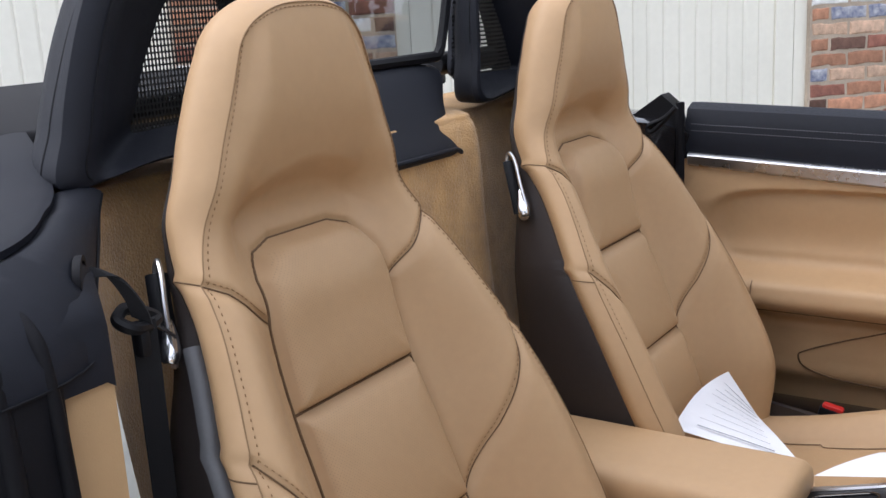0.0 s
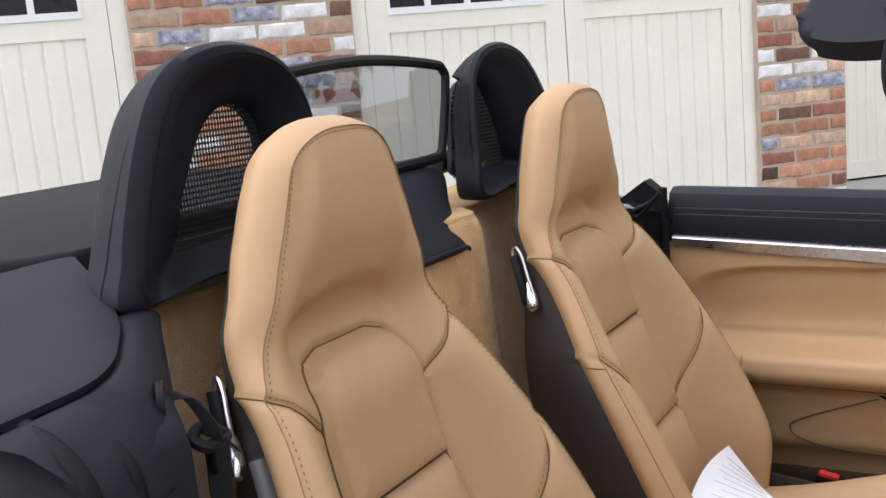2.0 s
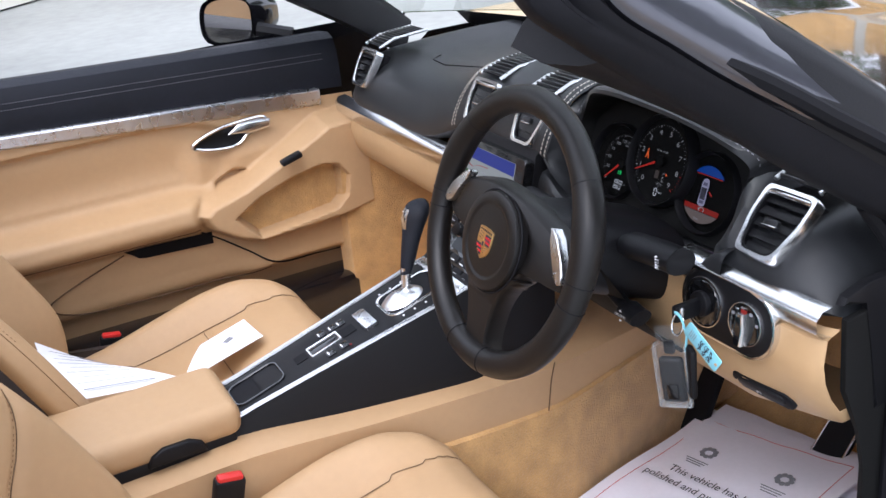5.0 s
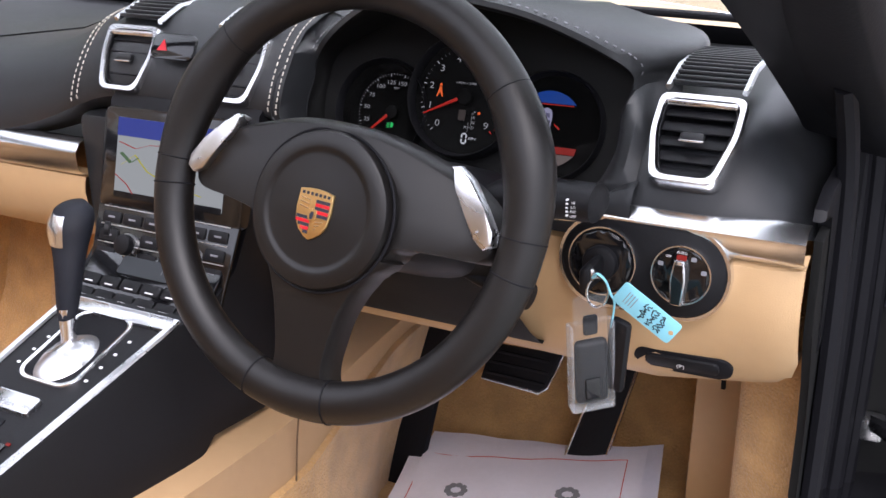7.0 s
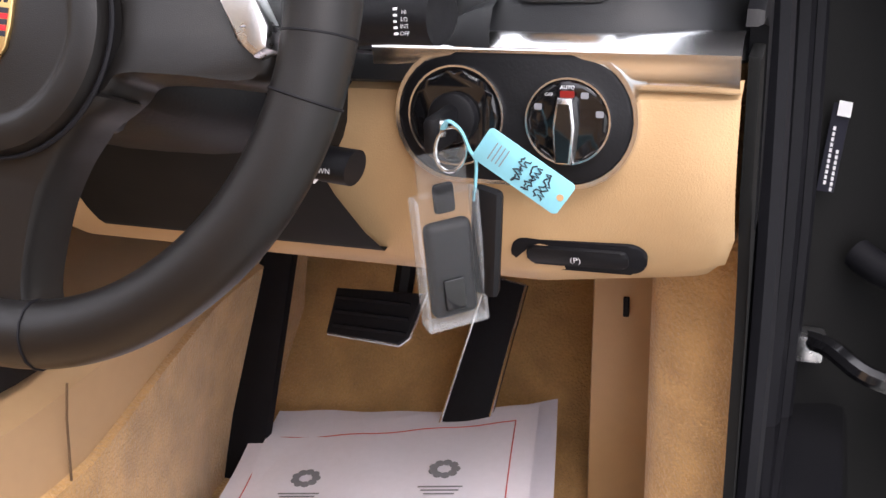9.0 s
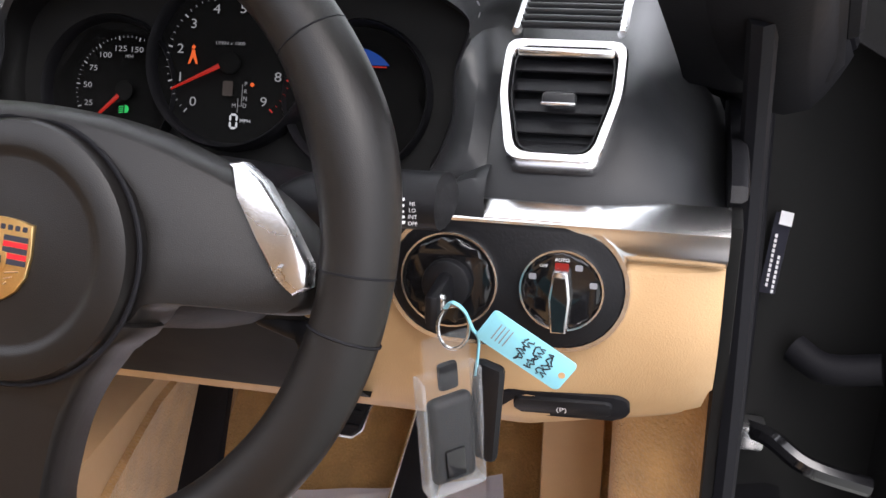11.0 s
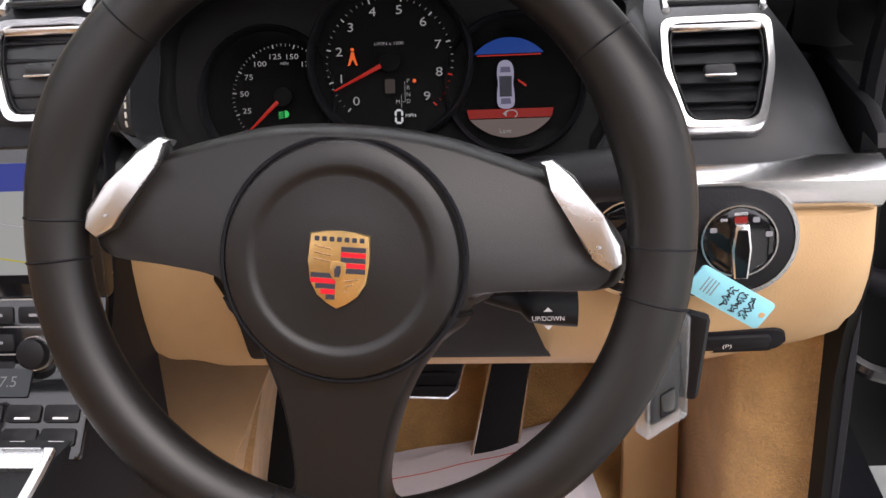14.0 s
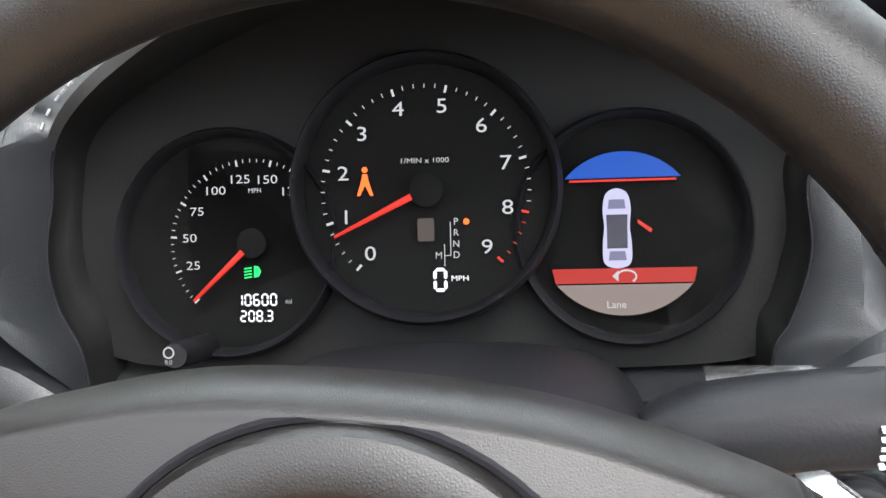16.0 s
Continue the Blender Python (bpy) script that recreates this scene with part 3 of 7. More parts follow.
def front_y(U, Z):
    """The seat back's front surface: y at (u, z)."""
    wf, yc, bo, yb = seat_back_levels(Z)
    wi = spl(Z, [.34, .525, .70, .80, .87, .95, 1.1], [.120, .113, .106, .101, .094, .085, .06])
    a = np.clip((np.abs(U) - wi) / np.maximum(0.01, wf * 0.90 - wi), 0, 1)
    y = yc + bo * a * a * (3 - 2 * a)
    e = np.clip((np.abs(U) / wf - 0.70) / 0.30, 0, 1)
    y = y - spl(Z, [.34, .70, .85, .92, 1.0, 1.06, 1.2], [.018, .016, .006, .009, .010, .004, .0]) * e ** 2.2
    dn = seg_dist(U, Z, INSERT)
    for s in SEAMS[1:]:
        dn = np.minimum(dn, seg_dist(U, Z, s))
    hw = np.interp(Z, [.34, .527, .698, .79, .838, .862, .871], [.120, .113, .106, .104, .097, .080, .05])
    inside = (np.abs(U) < hw) & (Z < .871)
    rim = .958 - 3.2 * U ** 2
    g = np.clip((rim - Z) / .035, 0, 1) * np.clip((.135 - np.abs(U)) / .05, 0, 1) * np.clip((Z - .80) / .06, 0, 1)
    y = y - .014 * g * g * (3 - 2 * g) * np.where(inside, np.exp(-seg_dist(U, Z, INSERT) / .005), 1.0)
    y = y + np.where(inside, 0.016 * (1 - np.exp(-dn / 0.02)), 0.0)
    return y - 0.007 * np.exp(-(dn / 0.006) ** 2)


def face_row(S, z):
    """Points of the front face at s from -1 to 1 across, z before the top's arch is cut."""
    S = np.asarray(S, float)
    t = max(0, min(1, (z - 1.0) / (ZT - 1.0))) ** 2
    zz = z - t * .046 * (1 - np.sqrt(np.maximum(0, 1 - np.abs(S) ** 2.7)))
    U = S * seat_back_levels(zz)[0]
    Y = front_y(U, np.full(U.shape, z))
    Y = Y + (-.3150 - Y[np.argmax(np.abs(S))]) * np.abs(S) ** 3 * max(0, min(1, (z - .98) / .05))
    return [Vector(p) for p in zip(U.tolist(), Y.tolist(), zz.tolist())]


def seat_back_mesh():
    """Front face as a grid, then the band and the shell lofted back from its edge."""
    S = np.sin(np.linspace(-1, 1, 151) * math.pi / 2) * .45 + np.linspace(-1, 1, 151) * .55
    Z = np.linspace(.34, ZT, 280)
    face = [face_row(S, float(z)) for z in Z]
    edge = [r[0] for r in face] + face[-1][1:-1] + [r[-1] for r in face[::-1]]
    level = [float(z) for z in Z] + [ZT] * (len(S) - 2) + [float(z) for z in Z[::-1]]
    n = len(edge)
    band, shell = [], []
    P = np.array([(p.x, p.z) for p in edge])
    D = np.gradient(P, axis=0)
    run = np.cumsum(np.hypot(D[:, 0], D[:, 1]))
    D /= np.hypot(D[:, 0], D[:, 1])[:, None] + 1e-9
    for i, (p, z) in enumerate(zip(edge, level)):
        w = np.exp(-((run - run[i]) / .030) ** 2)
        dx, dz = (D * (w * np.gradient(run))[:, None]).sum(axis=0)
        o = Vector((-dz, 0, dx)).normalized()
        bulge = float(spl(z, [.34, .60, .72, .80, .86, .92, .98, 1.05, 1.10, 1.13], [.012, .012, .010, .006, .006, .018, .021, .020, .016, .014]))
        deep = float(spl(z, [.34, .60, .72, .80, .86, .95, 1.13], [.055, .050, .047, .050, .055, .066, .072]))
        row = []
        for k in np.linspace(0, 1, 11):
            h = math.sin(min(1, k * 1.25) * math.pi / 2)
            row.append(p + o * (bulge * h - .024 * max(0, k - .45) ** 2 / .3) + Vector((0, -deep * k ** 1.25, 0)))
        band.append(row)
        yb = min(float(seat_back_levels(z)[3]), row[-1].y - .012)
        q0, dy = row[-2] + o * (.0005 - .006 * max(0, min(1, (z - .90) / .06))), row[-2].y - yb
        shell.append([q0 + o * w + Vector((0, -dy * f, 0)) for w, f in ((-.004, -.04), (.0012, .02), (.001, .25), (-.004, .5), (-.014, .75), (-.030, .93), (-.055, 1.0))] + [Vector((0, yb - .004, min(q0.z, 1.04)))])
    return face, band, shell


def on_seat(u, z, lift=0.0):
    return Vector((u, float(front_y(np.array([u]), np.array([z]))[0]) + lift, z))


def dense(line, step=0.006):
    out = []
    for (a, b), (c, d) in zip(line[:-1], line[1:]):
        n = max(1, int(math.hypot(c - a, d - b) / step))
        out += [(a + (c - a) * i / n, b + (d - b) * i / n) for i in range(n)]
    return out + [line[-1]]


def stitches(pts, every=0.008, length=0.0045, r=0.0007):
    """Short thread dashes along points."""
    bits, acc, last = [], 0.0, pts[0]
    for a, b in zip(pts[:-1], pts[1:]):
        acc += (b - a).length
        if acc >= every:
            acc = 0.0
            d = (b - a).normalized()
            bits.append(tube([a, a + d * length], r, 4))
    return join(*bits) if bits else tube([pts[0], pts[-1]], r, 4)


def build_seat(cx, label):
    t = thing("car_seat", label, "car seat", (cx, -0.05, 0.12), "front seats")
    off = Vector((cx, 0, 0))
    sh = lambda pts: [Vector(p) + off for p in pts]
    face, band, shell = seat_back_mesh()
    back = part("backrest", skin([sh(r) for r in face]), M_LEATHER, t)
    part("side_band", skin([sh(r) for r in band]), M_LEATHER, back)
    part("back_shell", skin([sh(r) for r in shell]), M_SHELL, t, "dark brown plastic seat back shell")
    rail = lambda line: sh([on_seat(u, z, 0.0012) for u, z in dense(line, .004)])
    # dark seam lines; the first three are widened to paint in the crevice's shade
    for s in SEAMS:
        part("seam", tube(rail(s), 0.0016 if s in SEAMS[:3] else .0009, 5), M_SEAM, back)
    ring = [r[0] + Vector((0, .0008, 0)) for r in band]
    part("piping", tube(sh(ring[6:-6:2]), 0.0008, 5), M_CREASE, back)
    m = len(face)
    pick = lambda z, q: face_row(np.array([-1, q, 1]), float(z))[1]
    inner = [pick(z, -.968) for z in np.linspace(.62, ZT - .006, 150)] + face_row(np.linspace(-1, 1, 80), ZT - .004)[3:-3] + [pick(z, .968) for z in np.linspace(ZT - .006, .62, 150)]
    part("stitching", stitches(sh([p + Vector((0, .0010, 0)) for p in inner]), .0050, .0028, .0007), M_THREAD, back)
    for line in (SEAMS[3], SEAMS[4], SEAMS[5], SEAMS[6]):
        off_ = [(u + (.004 if u < 0 else -.004), z + .004) for u, z in line]
        part("stitching", stitches(sh([on_seat(u, z, .0010) for u, z in dense(off_, .003)]), .0062, .0034, .0006), M_THREAD, back)
    # cross seams round the bolster's side
    for z in (.857, .700):
        i = min(range(m), key=lambda k: abs(face[k][0].z - z))
        for r in (band[i], band[-1 - i]):
            part("seam", tube(sh([p + Vector((0, .0004, 0)) for p in r[:9]]), 0.0009, 5), M_SEAM, back)
    for sg in (-1, 1):
    # chrome release lever in its dark surround
        lx = cx + sg * 0.192
        LV = lambda *pts: [(lx + sg * a, y, z) for a, y, z in pts]
        part("lever_surround", tube(cat(LV((-.014, -.378, .874), (-.004, -.362, .864), (.010, -.345, .828), (.018, -.330, .788), (.008, -.346, .778), (-.002, -.362, .802), (-.012, -.380, .852)), 5, True), 0.0030, 8, closed=True), M_SILVER, t, "satin lever surround")
        part("lever_recess", tube(cat(LV((-.008, -.374, .862), (.002, -.360, .825), (.008, -.348, .785)), 5), 0.011, 8, flat=.5), M_PLASTIC, t)
        part("release_lever", tube(cat(LV((.008, -.346, .822), (.015, -.338, .803), (.024, -.332, .785)), 5), [.004, .005, .006, .007, .008, .009, .010, .010, .010, .009, .006], 8, flat=.6), M_CHROME, t, "chrome backrest release lever")
    # perforated middle panels
    iz, iu = [.34, .527, .698, .79, .838, .862, .871], [.120, .113, .106, .104, .097, .080, .05]
    for z0, z1 in ((.345, .520), (.534, .691), (.705, .861)):
        pr = []
        for z in np.linspace(z0, z1, 56):
            hw = float(np.interp(z, iz, iu)) - .008
            us = np.linspace(-hw, hw, 71)
            pr.append(sh([(u, y + .0009, z) for u, y in zip(us.tolist(), front_y(us, np.full(71, z)).tolist())]))
        part("perforated_panel", skin(pr), M_PERF, back, "perforated beige leather panel")
    # cushion: rows along y
    rows = []
    for y in np.linspace(-.20, .425, 90):
        w = float(spl(y, [-.2, -.05, .1, .25, .36, .40, .425], [.225, .24, .25, .25, .225, .195, .15]))
        zc = float(spl(y, [-.2, -.05, .1, .22, .32, .37, .405, .425], [.31, .315, .335, .362, .382, .378, .35, .30]))
        bo = float(spl(y, [-.2, 0, .15, .26, .36, .425], [.02, .035, .048, .045, .02, .0]))
        row = []
        for s in np.linspace(-1, 1, 81):
            u = s * w
            a = np.clip((abs(s) - .52) / .3, 0, 1)
            z = zc + bo * a * a * (3 - 2 * a) + 0.008 * (1 - s * s)
            e = np.clip((abs(s) - .86) / .14, 0, 1)
            z -= (z - 0.20) * (1 - math.sqrt(max(0, 1 - e ** 2))) * 1.0
            d = min(abs(abs(u) - .145), abs(y - .19) if abs(u) < .145 else 9)
            z -= 0.006 * math.exp(-(d / .006) ** 2)
            row.append(Vector((cx + u, y, z)))
        rows.append(row)
    rows.append([Vector((p.x, .415, .20)) for p in rows[-1]])
    cush = part("cushion", skin(rows), M_LEATHER, t)
    for sg in (-1, 1):
        pts = [min(r, key=lambda p: abs(p.x - cx - sg * .145)) + Vector((0, 0, .002)) for r in rows[10:86]]
        part("seam", tube(pts, 0.0008, 5), M_SEAM, cush)
    r0 = rows[int((.19 + .2) / .625 * 89)]
    part("seam", tube([p + Vector((0, 0, .002)) for p in r0 if abs(p.x - cx) < .145], 0.0008, 5), M_SEAM, cush)
    part("seat_base", rbox((cx, .06, .19), (.46, .46, .12), .02), M_PLASTIC, t, "black plastic seat base")
    for sg in (-1, 1):
        part("side_shield", prism([(-.22, .17), (.30, .17), (.30, .30), (.1, .34), (-.12, .37), (-.2, .42), (-.25, .42)], (cx + sg * .232 + (.02 if sg > 0 else 0), 0, 0), (0, 1, 0), (0, 0, 1), .02 , .006), M_SHELL, t, "dark plastic side shield")
    return t


seat = build_seat(0.385, "beige leather sports seat with integrated headrest, empty")
copy_thing(seat, pose(-0.329, -0.05, 0.12))
strip = []
for r in seat_back_mesh()[2]:
    if r[0].x > 0 and .36 < r[0].z < .80:
        strip.append(r[1] + Vector((.385 + .003, -.004, 0)))
part("shell_strip", tube(strip[::4], .011, 8, flat=.5), M_TRIMG, seat, "satin grey strip along the shell")

# floor, tunnel and bulkhead
plain("floor", "beige carpeted car floor", "floor", rbox((0, .35, .10), (1.36, 1.7, .03), .004), M_CARPET)
# door sills and outer body
for sg in (-1, 1):
    plain("sill", "black painted door sill", "sill", rbox((sg * .74, .3, .2), (.14, 1.5, .2), .02), M_PAINT)

bulk_rows = []
for z, y in ((.12, -.36), (.4, -.40), (.7, -.43), (.86, -.440), (.905, -.446), (.925, -.456), (.936, -.475), (.940, -.60)):
    row = []
    for x in np.linspace(-.66, .60, 127):
        step = float(spl(abs(x - .02), [0, .13, .19, .215, .26, 1], [0, -.004, .0, .030, .038, .038])) * min(1, (z - .1) * 1.4)
        fold = .004 * math.sin(x * 42) * math.exp(-((x - .02) / .16) ** 2) * min(1, z)
        side = .085 * (max(0, x - .43) / .2) ** 2
        row.append((x, y - step + fold + side, z))
    bulk_rows.append(row)
bulk = []
for q in range(len(bulk_rows[0])):
    bulk.append(cat([r[q] for r in bulk_rows], 5))
plain("bulkhead", "beige carpet rear bulkhead behind the seats", "carpet", skin(bulk), M_CARPET)


def hoop(sg, up=0.0):
    """A roll-over hoop: a leather arch whose inner face funnels back to a mesh panel."""
    t = thing("roll_hoop", "black leather-covered roll hoop with a mesh panel", "roll bar", (sg * .40, -.52, .93), "roll hoops")
    F = [(.592, .946), (.580, 1.0), (.560, 1.05), (.532, 1.105), (.497, 1.155), (.455, 1.190), (.40, 1.208), (.34, 1.210), (.28, 1.195), (.240, 1.160), (.222, 1.11), (.208, 1.03), (.200, .948), (.33, .955), (.48, .956)]
    F = [(x + .4 * up * max(0, min(1, (x - .40) / .1)), z + up * max(0, min(1, (z - .96) / .2))) for x, z in F]
    M = [(.438, .985), (.428, 1.015), (.414, 1.05), (.394, 1.085), (.372, 1.118), (.348, 1.138), (.328, 1.145), (.308, 1.146), (.288, 1.138), (.274, 1.12), (.264, 1.09), (.258, 1.04), (.256, .986), (.32, .984), (.39, .984)]
    P = zip(cat([(x, z, 0) for x, z in F], 8, True), cat([(x, z, 0) for x, z in M], 8, True))
    cx = .385
    fy = lambda z: -.456 - .10 * (z - .95)
    rows, hole = [], []
    for p, q in P:
        x, z, mx, mz = p.x, p.y, q.x, q.y
        f, low = fy(z), max(0, min(1, (.965 - z) / .02))
        L = lambda w, y, dz=0: (sg * (x + (mx - x) * w), y, z + (mz - z) * w + dz)
        B = lambda w, y: (sg * (x - (x - cx) * w * (1 if x > cx else .15)), y if x > cx else f + (y - f) * (.35 + .65 * max(0, 1 - (cx - x) / .1)), z - max(0, z - .99) * w * .5)
        rows.append([B(.50, -.600), B(.36, -.585), B(.24, -.568), B(.14, -.546), B(.075, -.522), B(.03, -.495), B(.008, f - .018), L(.0, f - .006), L(.06, f + .002), L(.18, f + .004), L(.30, f - .001), L(.40, f - .014), L(.72, -.508), L(.94, -.528), L(1.0, -.548)])
        hole.append((sg * (mx + (mx - .35) * .10), mz + (mz - 1.06) * .08))
    arch = part("arch", skin(rows, wrap=False, close_rows=True), M_BLACK, t)
    for col in (5, 9):
        part("seam", tube([Vector(r[col]) + Vector((0, .0004, 0)) for r in rows[:88]], .0012, 5), M_RUBBER, arch)
    for dy in (0.0, -.0010, -.0022):
        part("mesh_panel", ([(x, -.533 + dy, z) for x, z in hole], [tuple(range(len(hole)))]), M_MESH, t, "black perforated mesh", smooth=False)
    part("cross_tube", tube([(sg * .25, -.575, 1.005), (sg * .44, -.575, 1.005)], .020, 10), M_PLASTIC, t)
    return t


hoop(1, .014)
hoop(-1)

# wind deflector pane in its frame between the hoops
defl = thing("wind_deflector", "tinted glass wind deflector in a black frame between the hoops", "wind deflector", (0, -.52, 1.0))
poly = [(-.150, 1.022), (-.186, 1.026), (-.206, 1.050), (-.248, 1.145), (-.246, 1.168), (-.21, 1.181), (0, 1.194), (.21, 1.181), (.246, 1.168), (.248, 1.145), (.206, 1.050), (.186, 1.026), (.150, 1.022)]
dp = lambda x, z: (x - .005, -.525 - (z - 1) * .10, z)
part("frame", tube(cat([dp(x, z) for x, z in poly], 4, True), .009, 8, closed=True), M_PLASTIC, defl)
pv = [dp(x, z) for x, z in poly]
pane = part("pane", join((pv, [tuple(range(13))]), ([(x, y - .004, z) for x, y, z in pv], [tuple(range(13))[::-1]])), M_TINT, defl, "grey tinted glass pane", smooth=False)
pane.visible_shadow = False
cowl = thing("deflector_cowl", "black padded cowl below the wind deflector", "trim", (0, -.5, .95))
rows = []
for y, z in ((-.62, .985), (-.575, 1.012), (-.535, 1.016), (-.505, 1.000), (-.475, .962), (-.448, .922), (-.434, .902), (-.428, .890), (-.434, .880), (-.455, .874)):
    w = float(spl(z, [.87, .885, .90, .93, .952, .972, 1.0, 1.03], [.096, .112, .118, .124, .138, .158, .192, .225]))
    rows.append([(.006 + s * w, y - .012 * abs(s) ** 4, z - .010 * abs(s) ** 6) for s in np.linspace(-1, 1, 41)])
part("lip", tube([Vector(p) + Vector((0, .002, 0)) for p in rows[7]], .004, 8), M_BLACK, cowl)
part("cover", skin([cat(r, 1) for r in zip(*[cat(c, 4) for c in zip(*rows)])]), M_BLACK, cowl)

# rear deck, folding-top cover and flank behind the doors
deck = thing("rear_deck", "black folding-top cover and rear flank of the car", "car body", (0, -1.0, .9))
for sg in (-1, 1):
    ox = -.05 if sg < 0 else 0.0
    rows = []
    dz_ = -.012 if sg > 0 else -.07
    for y, z, xo, xi in ((-.276, .828, .80, .708), (-.280, .880, .80, .706), (-.292, .898, .80, .700), (-.318, .912, .81, .684), (-.345, .924, .82, .664), (-.38, .930, .83, .640), (-.45, .938, .83, .60), (-.6, .947, .85, .50), (-.9, .952, .87, .3), (-1.3, .94, .86, .25), (-1.8, .85, .8, .2)):
        zi = .828 if y > -.47 else z - .02
        rows.append([(ox + sg * (xi + .008), y, zi + dz_)] + [(ox + sg * (xi + (xo - xi) * s), y, z + dz_ - .006 * (s < .01) - .02 * max(0, s - .6) ** 2 * 6) for s in np.linspace(0, 1, 14)] + [(ox + sg * (xo + .02), y, min(z, .9) - .06), (ox + sg * (xo + .03), y, .5), (ox + sg * (xo + .02), y, .25)])
    part("flank", skin(rows), M_BLACK if sg > 0 else M_PAINT, deck)
# the flap over the roof's hinge and the leather skirt that rolls down from its edge
front = cat([(.520, -.612, .990), (.560, -.535, .972), (.603, -.462, .951), (.640, -.416, .945), (.670, -.386, .944), (.700, -.358, .939), (.728, -.342, .934), (.755, -.338, .929), (.79, -.345, .924), (.86, -.360, .915)], 5)
rows = []
for i, p in enumerate(front):
    f = i / (len(front) - 1)
    out = Vector((.86, -.62 - .30 * (1 - f), .930 - .005 * (1 - f)))
    rows.append([p + Vector((.004, -.004, -.006)), p + Vector((.003, -.003, .001)), p + (out - p) * .03 + Vector((0, 0, .004)), p + (out - p) * .12 + Vector((0, 0, .005))] + [p + (out - p) * k + Vector((0, 0, .005 * (1 - k))) for k in (.35, .6, .8, 1.0)])
part("side_flap", skin(rows), M_BLACK, deck, "black padded flap")
edge = front[10:]
low = cat([(.556, -.458, .936), (.592, -.420, .926), (.628, -.380, .912), (.660, -.345, .895), (.686, -.318, .872), (.704, -.296, .850), (.720, -.282, .838), (.76, -.270, .832), (.82, -.268, .83)], 5)
rows = []
for i in range(31):
    f = i / 30
    a = edge[min(len(edge) - 1, round(f * (len(edge) - 1)))]
    b = low[min(len(low) - 1, round(f * (len(low) - 1)))]
    d = Vector((b.x - a.x, b.y - a.y, 0))
    rows.append([a + Vector((.006, -.006, -.008)), a + d * .10 + Vector((0, 0, -.004)), a + d * .40 + Vector((-.002, .003, (b.z - a.z) * .16)), a + d * .72 + Vector((-.003, .005, (b.z - a.z) * .45)), a + d * .94 + Vector((-.002, .003, (b.z - a.z) * .80)), b] + ([b + Vector((.012, -.010, -.12)), b + Vector((.02, -.015, -.40))] if b.x < .700 else [b + Vector((.004, -.014, -.006)), b + Vector((.006, -.040, -.004))]))
part("skirt", skin(rows), M_BLACK, deck, "black leather skirt below the flap")
part("skirt_seam", tube([r[5] + Vector((-.001, .001, 0)) for r in rows], .0014, 5), M_RUBBER, deck)
part("lid", prism(rrect(1.10, .9, .12), (-.03, -1.16, .95), (1, 0, 0), (0, 1, 0), -.02 + .05, .012, 3), M_FABRIC, deck, "folded black canvas top")

# driver's side door post: seals, lock plate, beige post trim and belt
post = thing("door_post", "black door post with rubber seals and beige trim", "door post", (.76, -.33, .2))
part("trim", prism([(-.024, .30), (.024, .30), (.024, .832), (-.024, .832)], (.731, -.284, 0), (.98, -.19, 0), (0, 0, 1), .012, .004), M_BEIGE_PL, post, "beige post trim")
for i, (x, y, r) in enumerate(((.768, -.268, .007), (.812, -.272, .010))):
    part("seal", tube(cat([(x, y, .25), (x, y, .6), (x + .004, y - .004, .82), (x + .004, y - .03, .885), (x, y - .10, .915)], 6), r, 10), M_RUBBER, post)
part("post_cover", rbox((.805, -.300, .545), (.100, .060, .60), .016), M_RUBBER, post, "black rubber post cover")
part("post_body", rbox((.80, -.38, .52), (.12, .10, .66), .02), M_PAINT, post)
part("inner_post", rbox((.715, -.365, .48), (.06, .07, .66), .015), M_LINING, post)
part("belt_slot", ring2(circ(.017, 24, sx=1.2), circ(.0125, 24, sx=1.2), (.6995, -.3165, .899), (.66, .62, -.42), (.30, .30, .90), -.004, .003), M_RUBBER, post, "black rim of the belt slot")
# black disc stands in for the dark inside of the slot; no hole is cut
part("slot_hole", prism(circ(.014, 20, sx=1.2), (.6995, -.3165, .899), (.66, .62, -.42), (.30, .30, .90), .001), M_INK, post)
belt = thing("seat_belt", "black seat belt through a shoulder guide loop", "seat belt", (.66, -.34, .3))


def strap(pts, width, thick=.0015, across=(1, 0, 0)):
    rows = []
    A = Vector(across).normalized() * width / 2
    P = cat(pts, 6)
    for i, p in enumerate(P):
        d = (P[min(i + 1, len(P) - 1)] - P[max(0, i - 1)]).normalized()
        n = d.cross(A).normalized() * thick
        rows.append([p - A + n, p + A + n, p + A - n, p - A - n])
    return skin(rows, wrap=True, cap=True)


part("webbing", strap([(.690, -.332, .898), (.668, -.318, .893), (.652, -.310, .866), (.645, -.31, .845)], .020, across=(.6, -.6, .5)), M_FABRIC, belt)
part("webbing", strap([(.645, -.31, .845), (.640, -.315, .80), (.628, -.33, .70), (.60, -.36, .45), (.58, -.36, .2)], .023, across=(.9, -.4, 0)), M_FABRIC, belt)
part("guide", tube(cat([(.668, -.315, .850), (.660, -.305, .842), (.640, -.31, .838), (.622, -.318, .840), (.640, -.322, .852), (.655, -.322, .856)], 6, True), .006, 8, closed=True), M_PLASTIC, belt, "black plastic belt guide")
part("clip", rbox((.650, -.308, .825), (.012, .014, .026), .004), M_PLASTIC, belt)
part("pin", tube([(.625, -.318, .835), (.588, -.335, .808)], .0022, 6), M_CHROME, belt, "chrome pin")
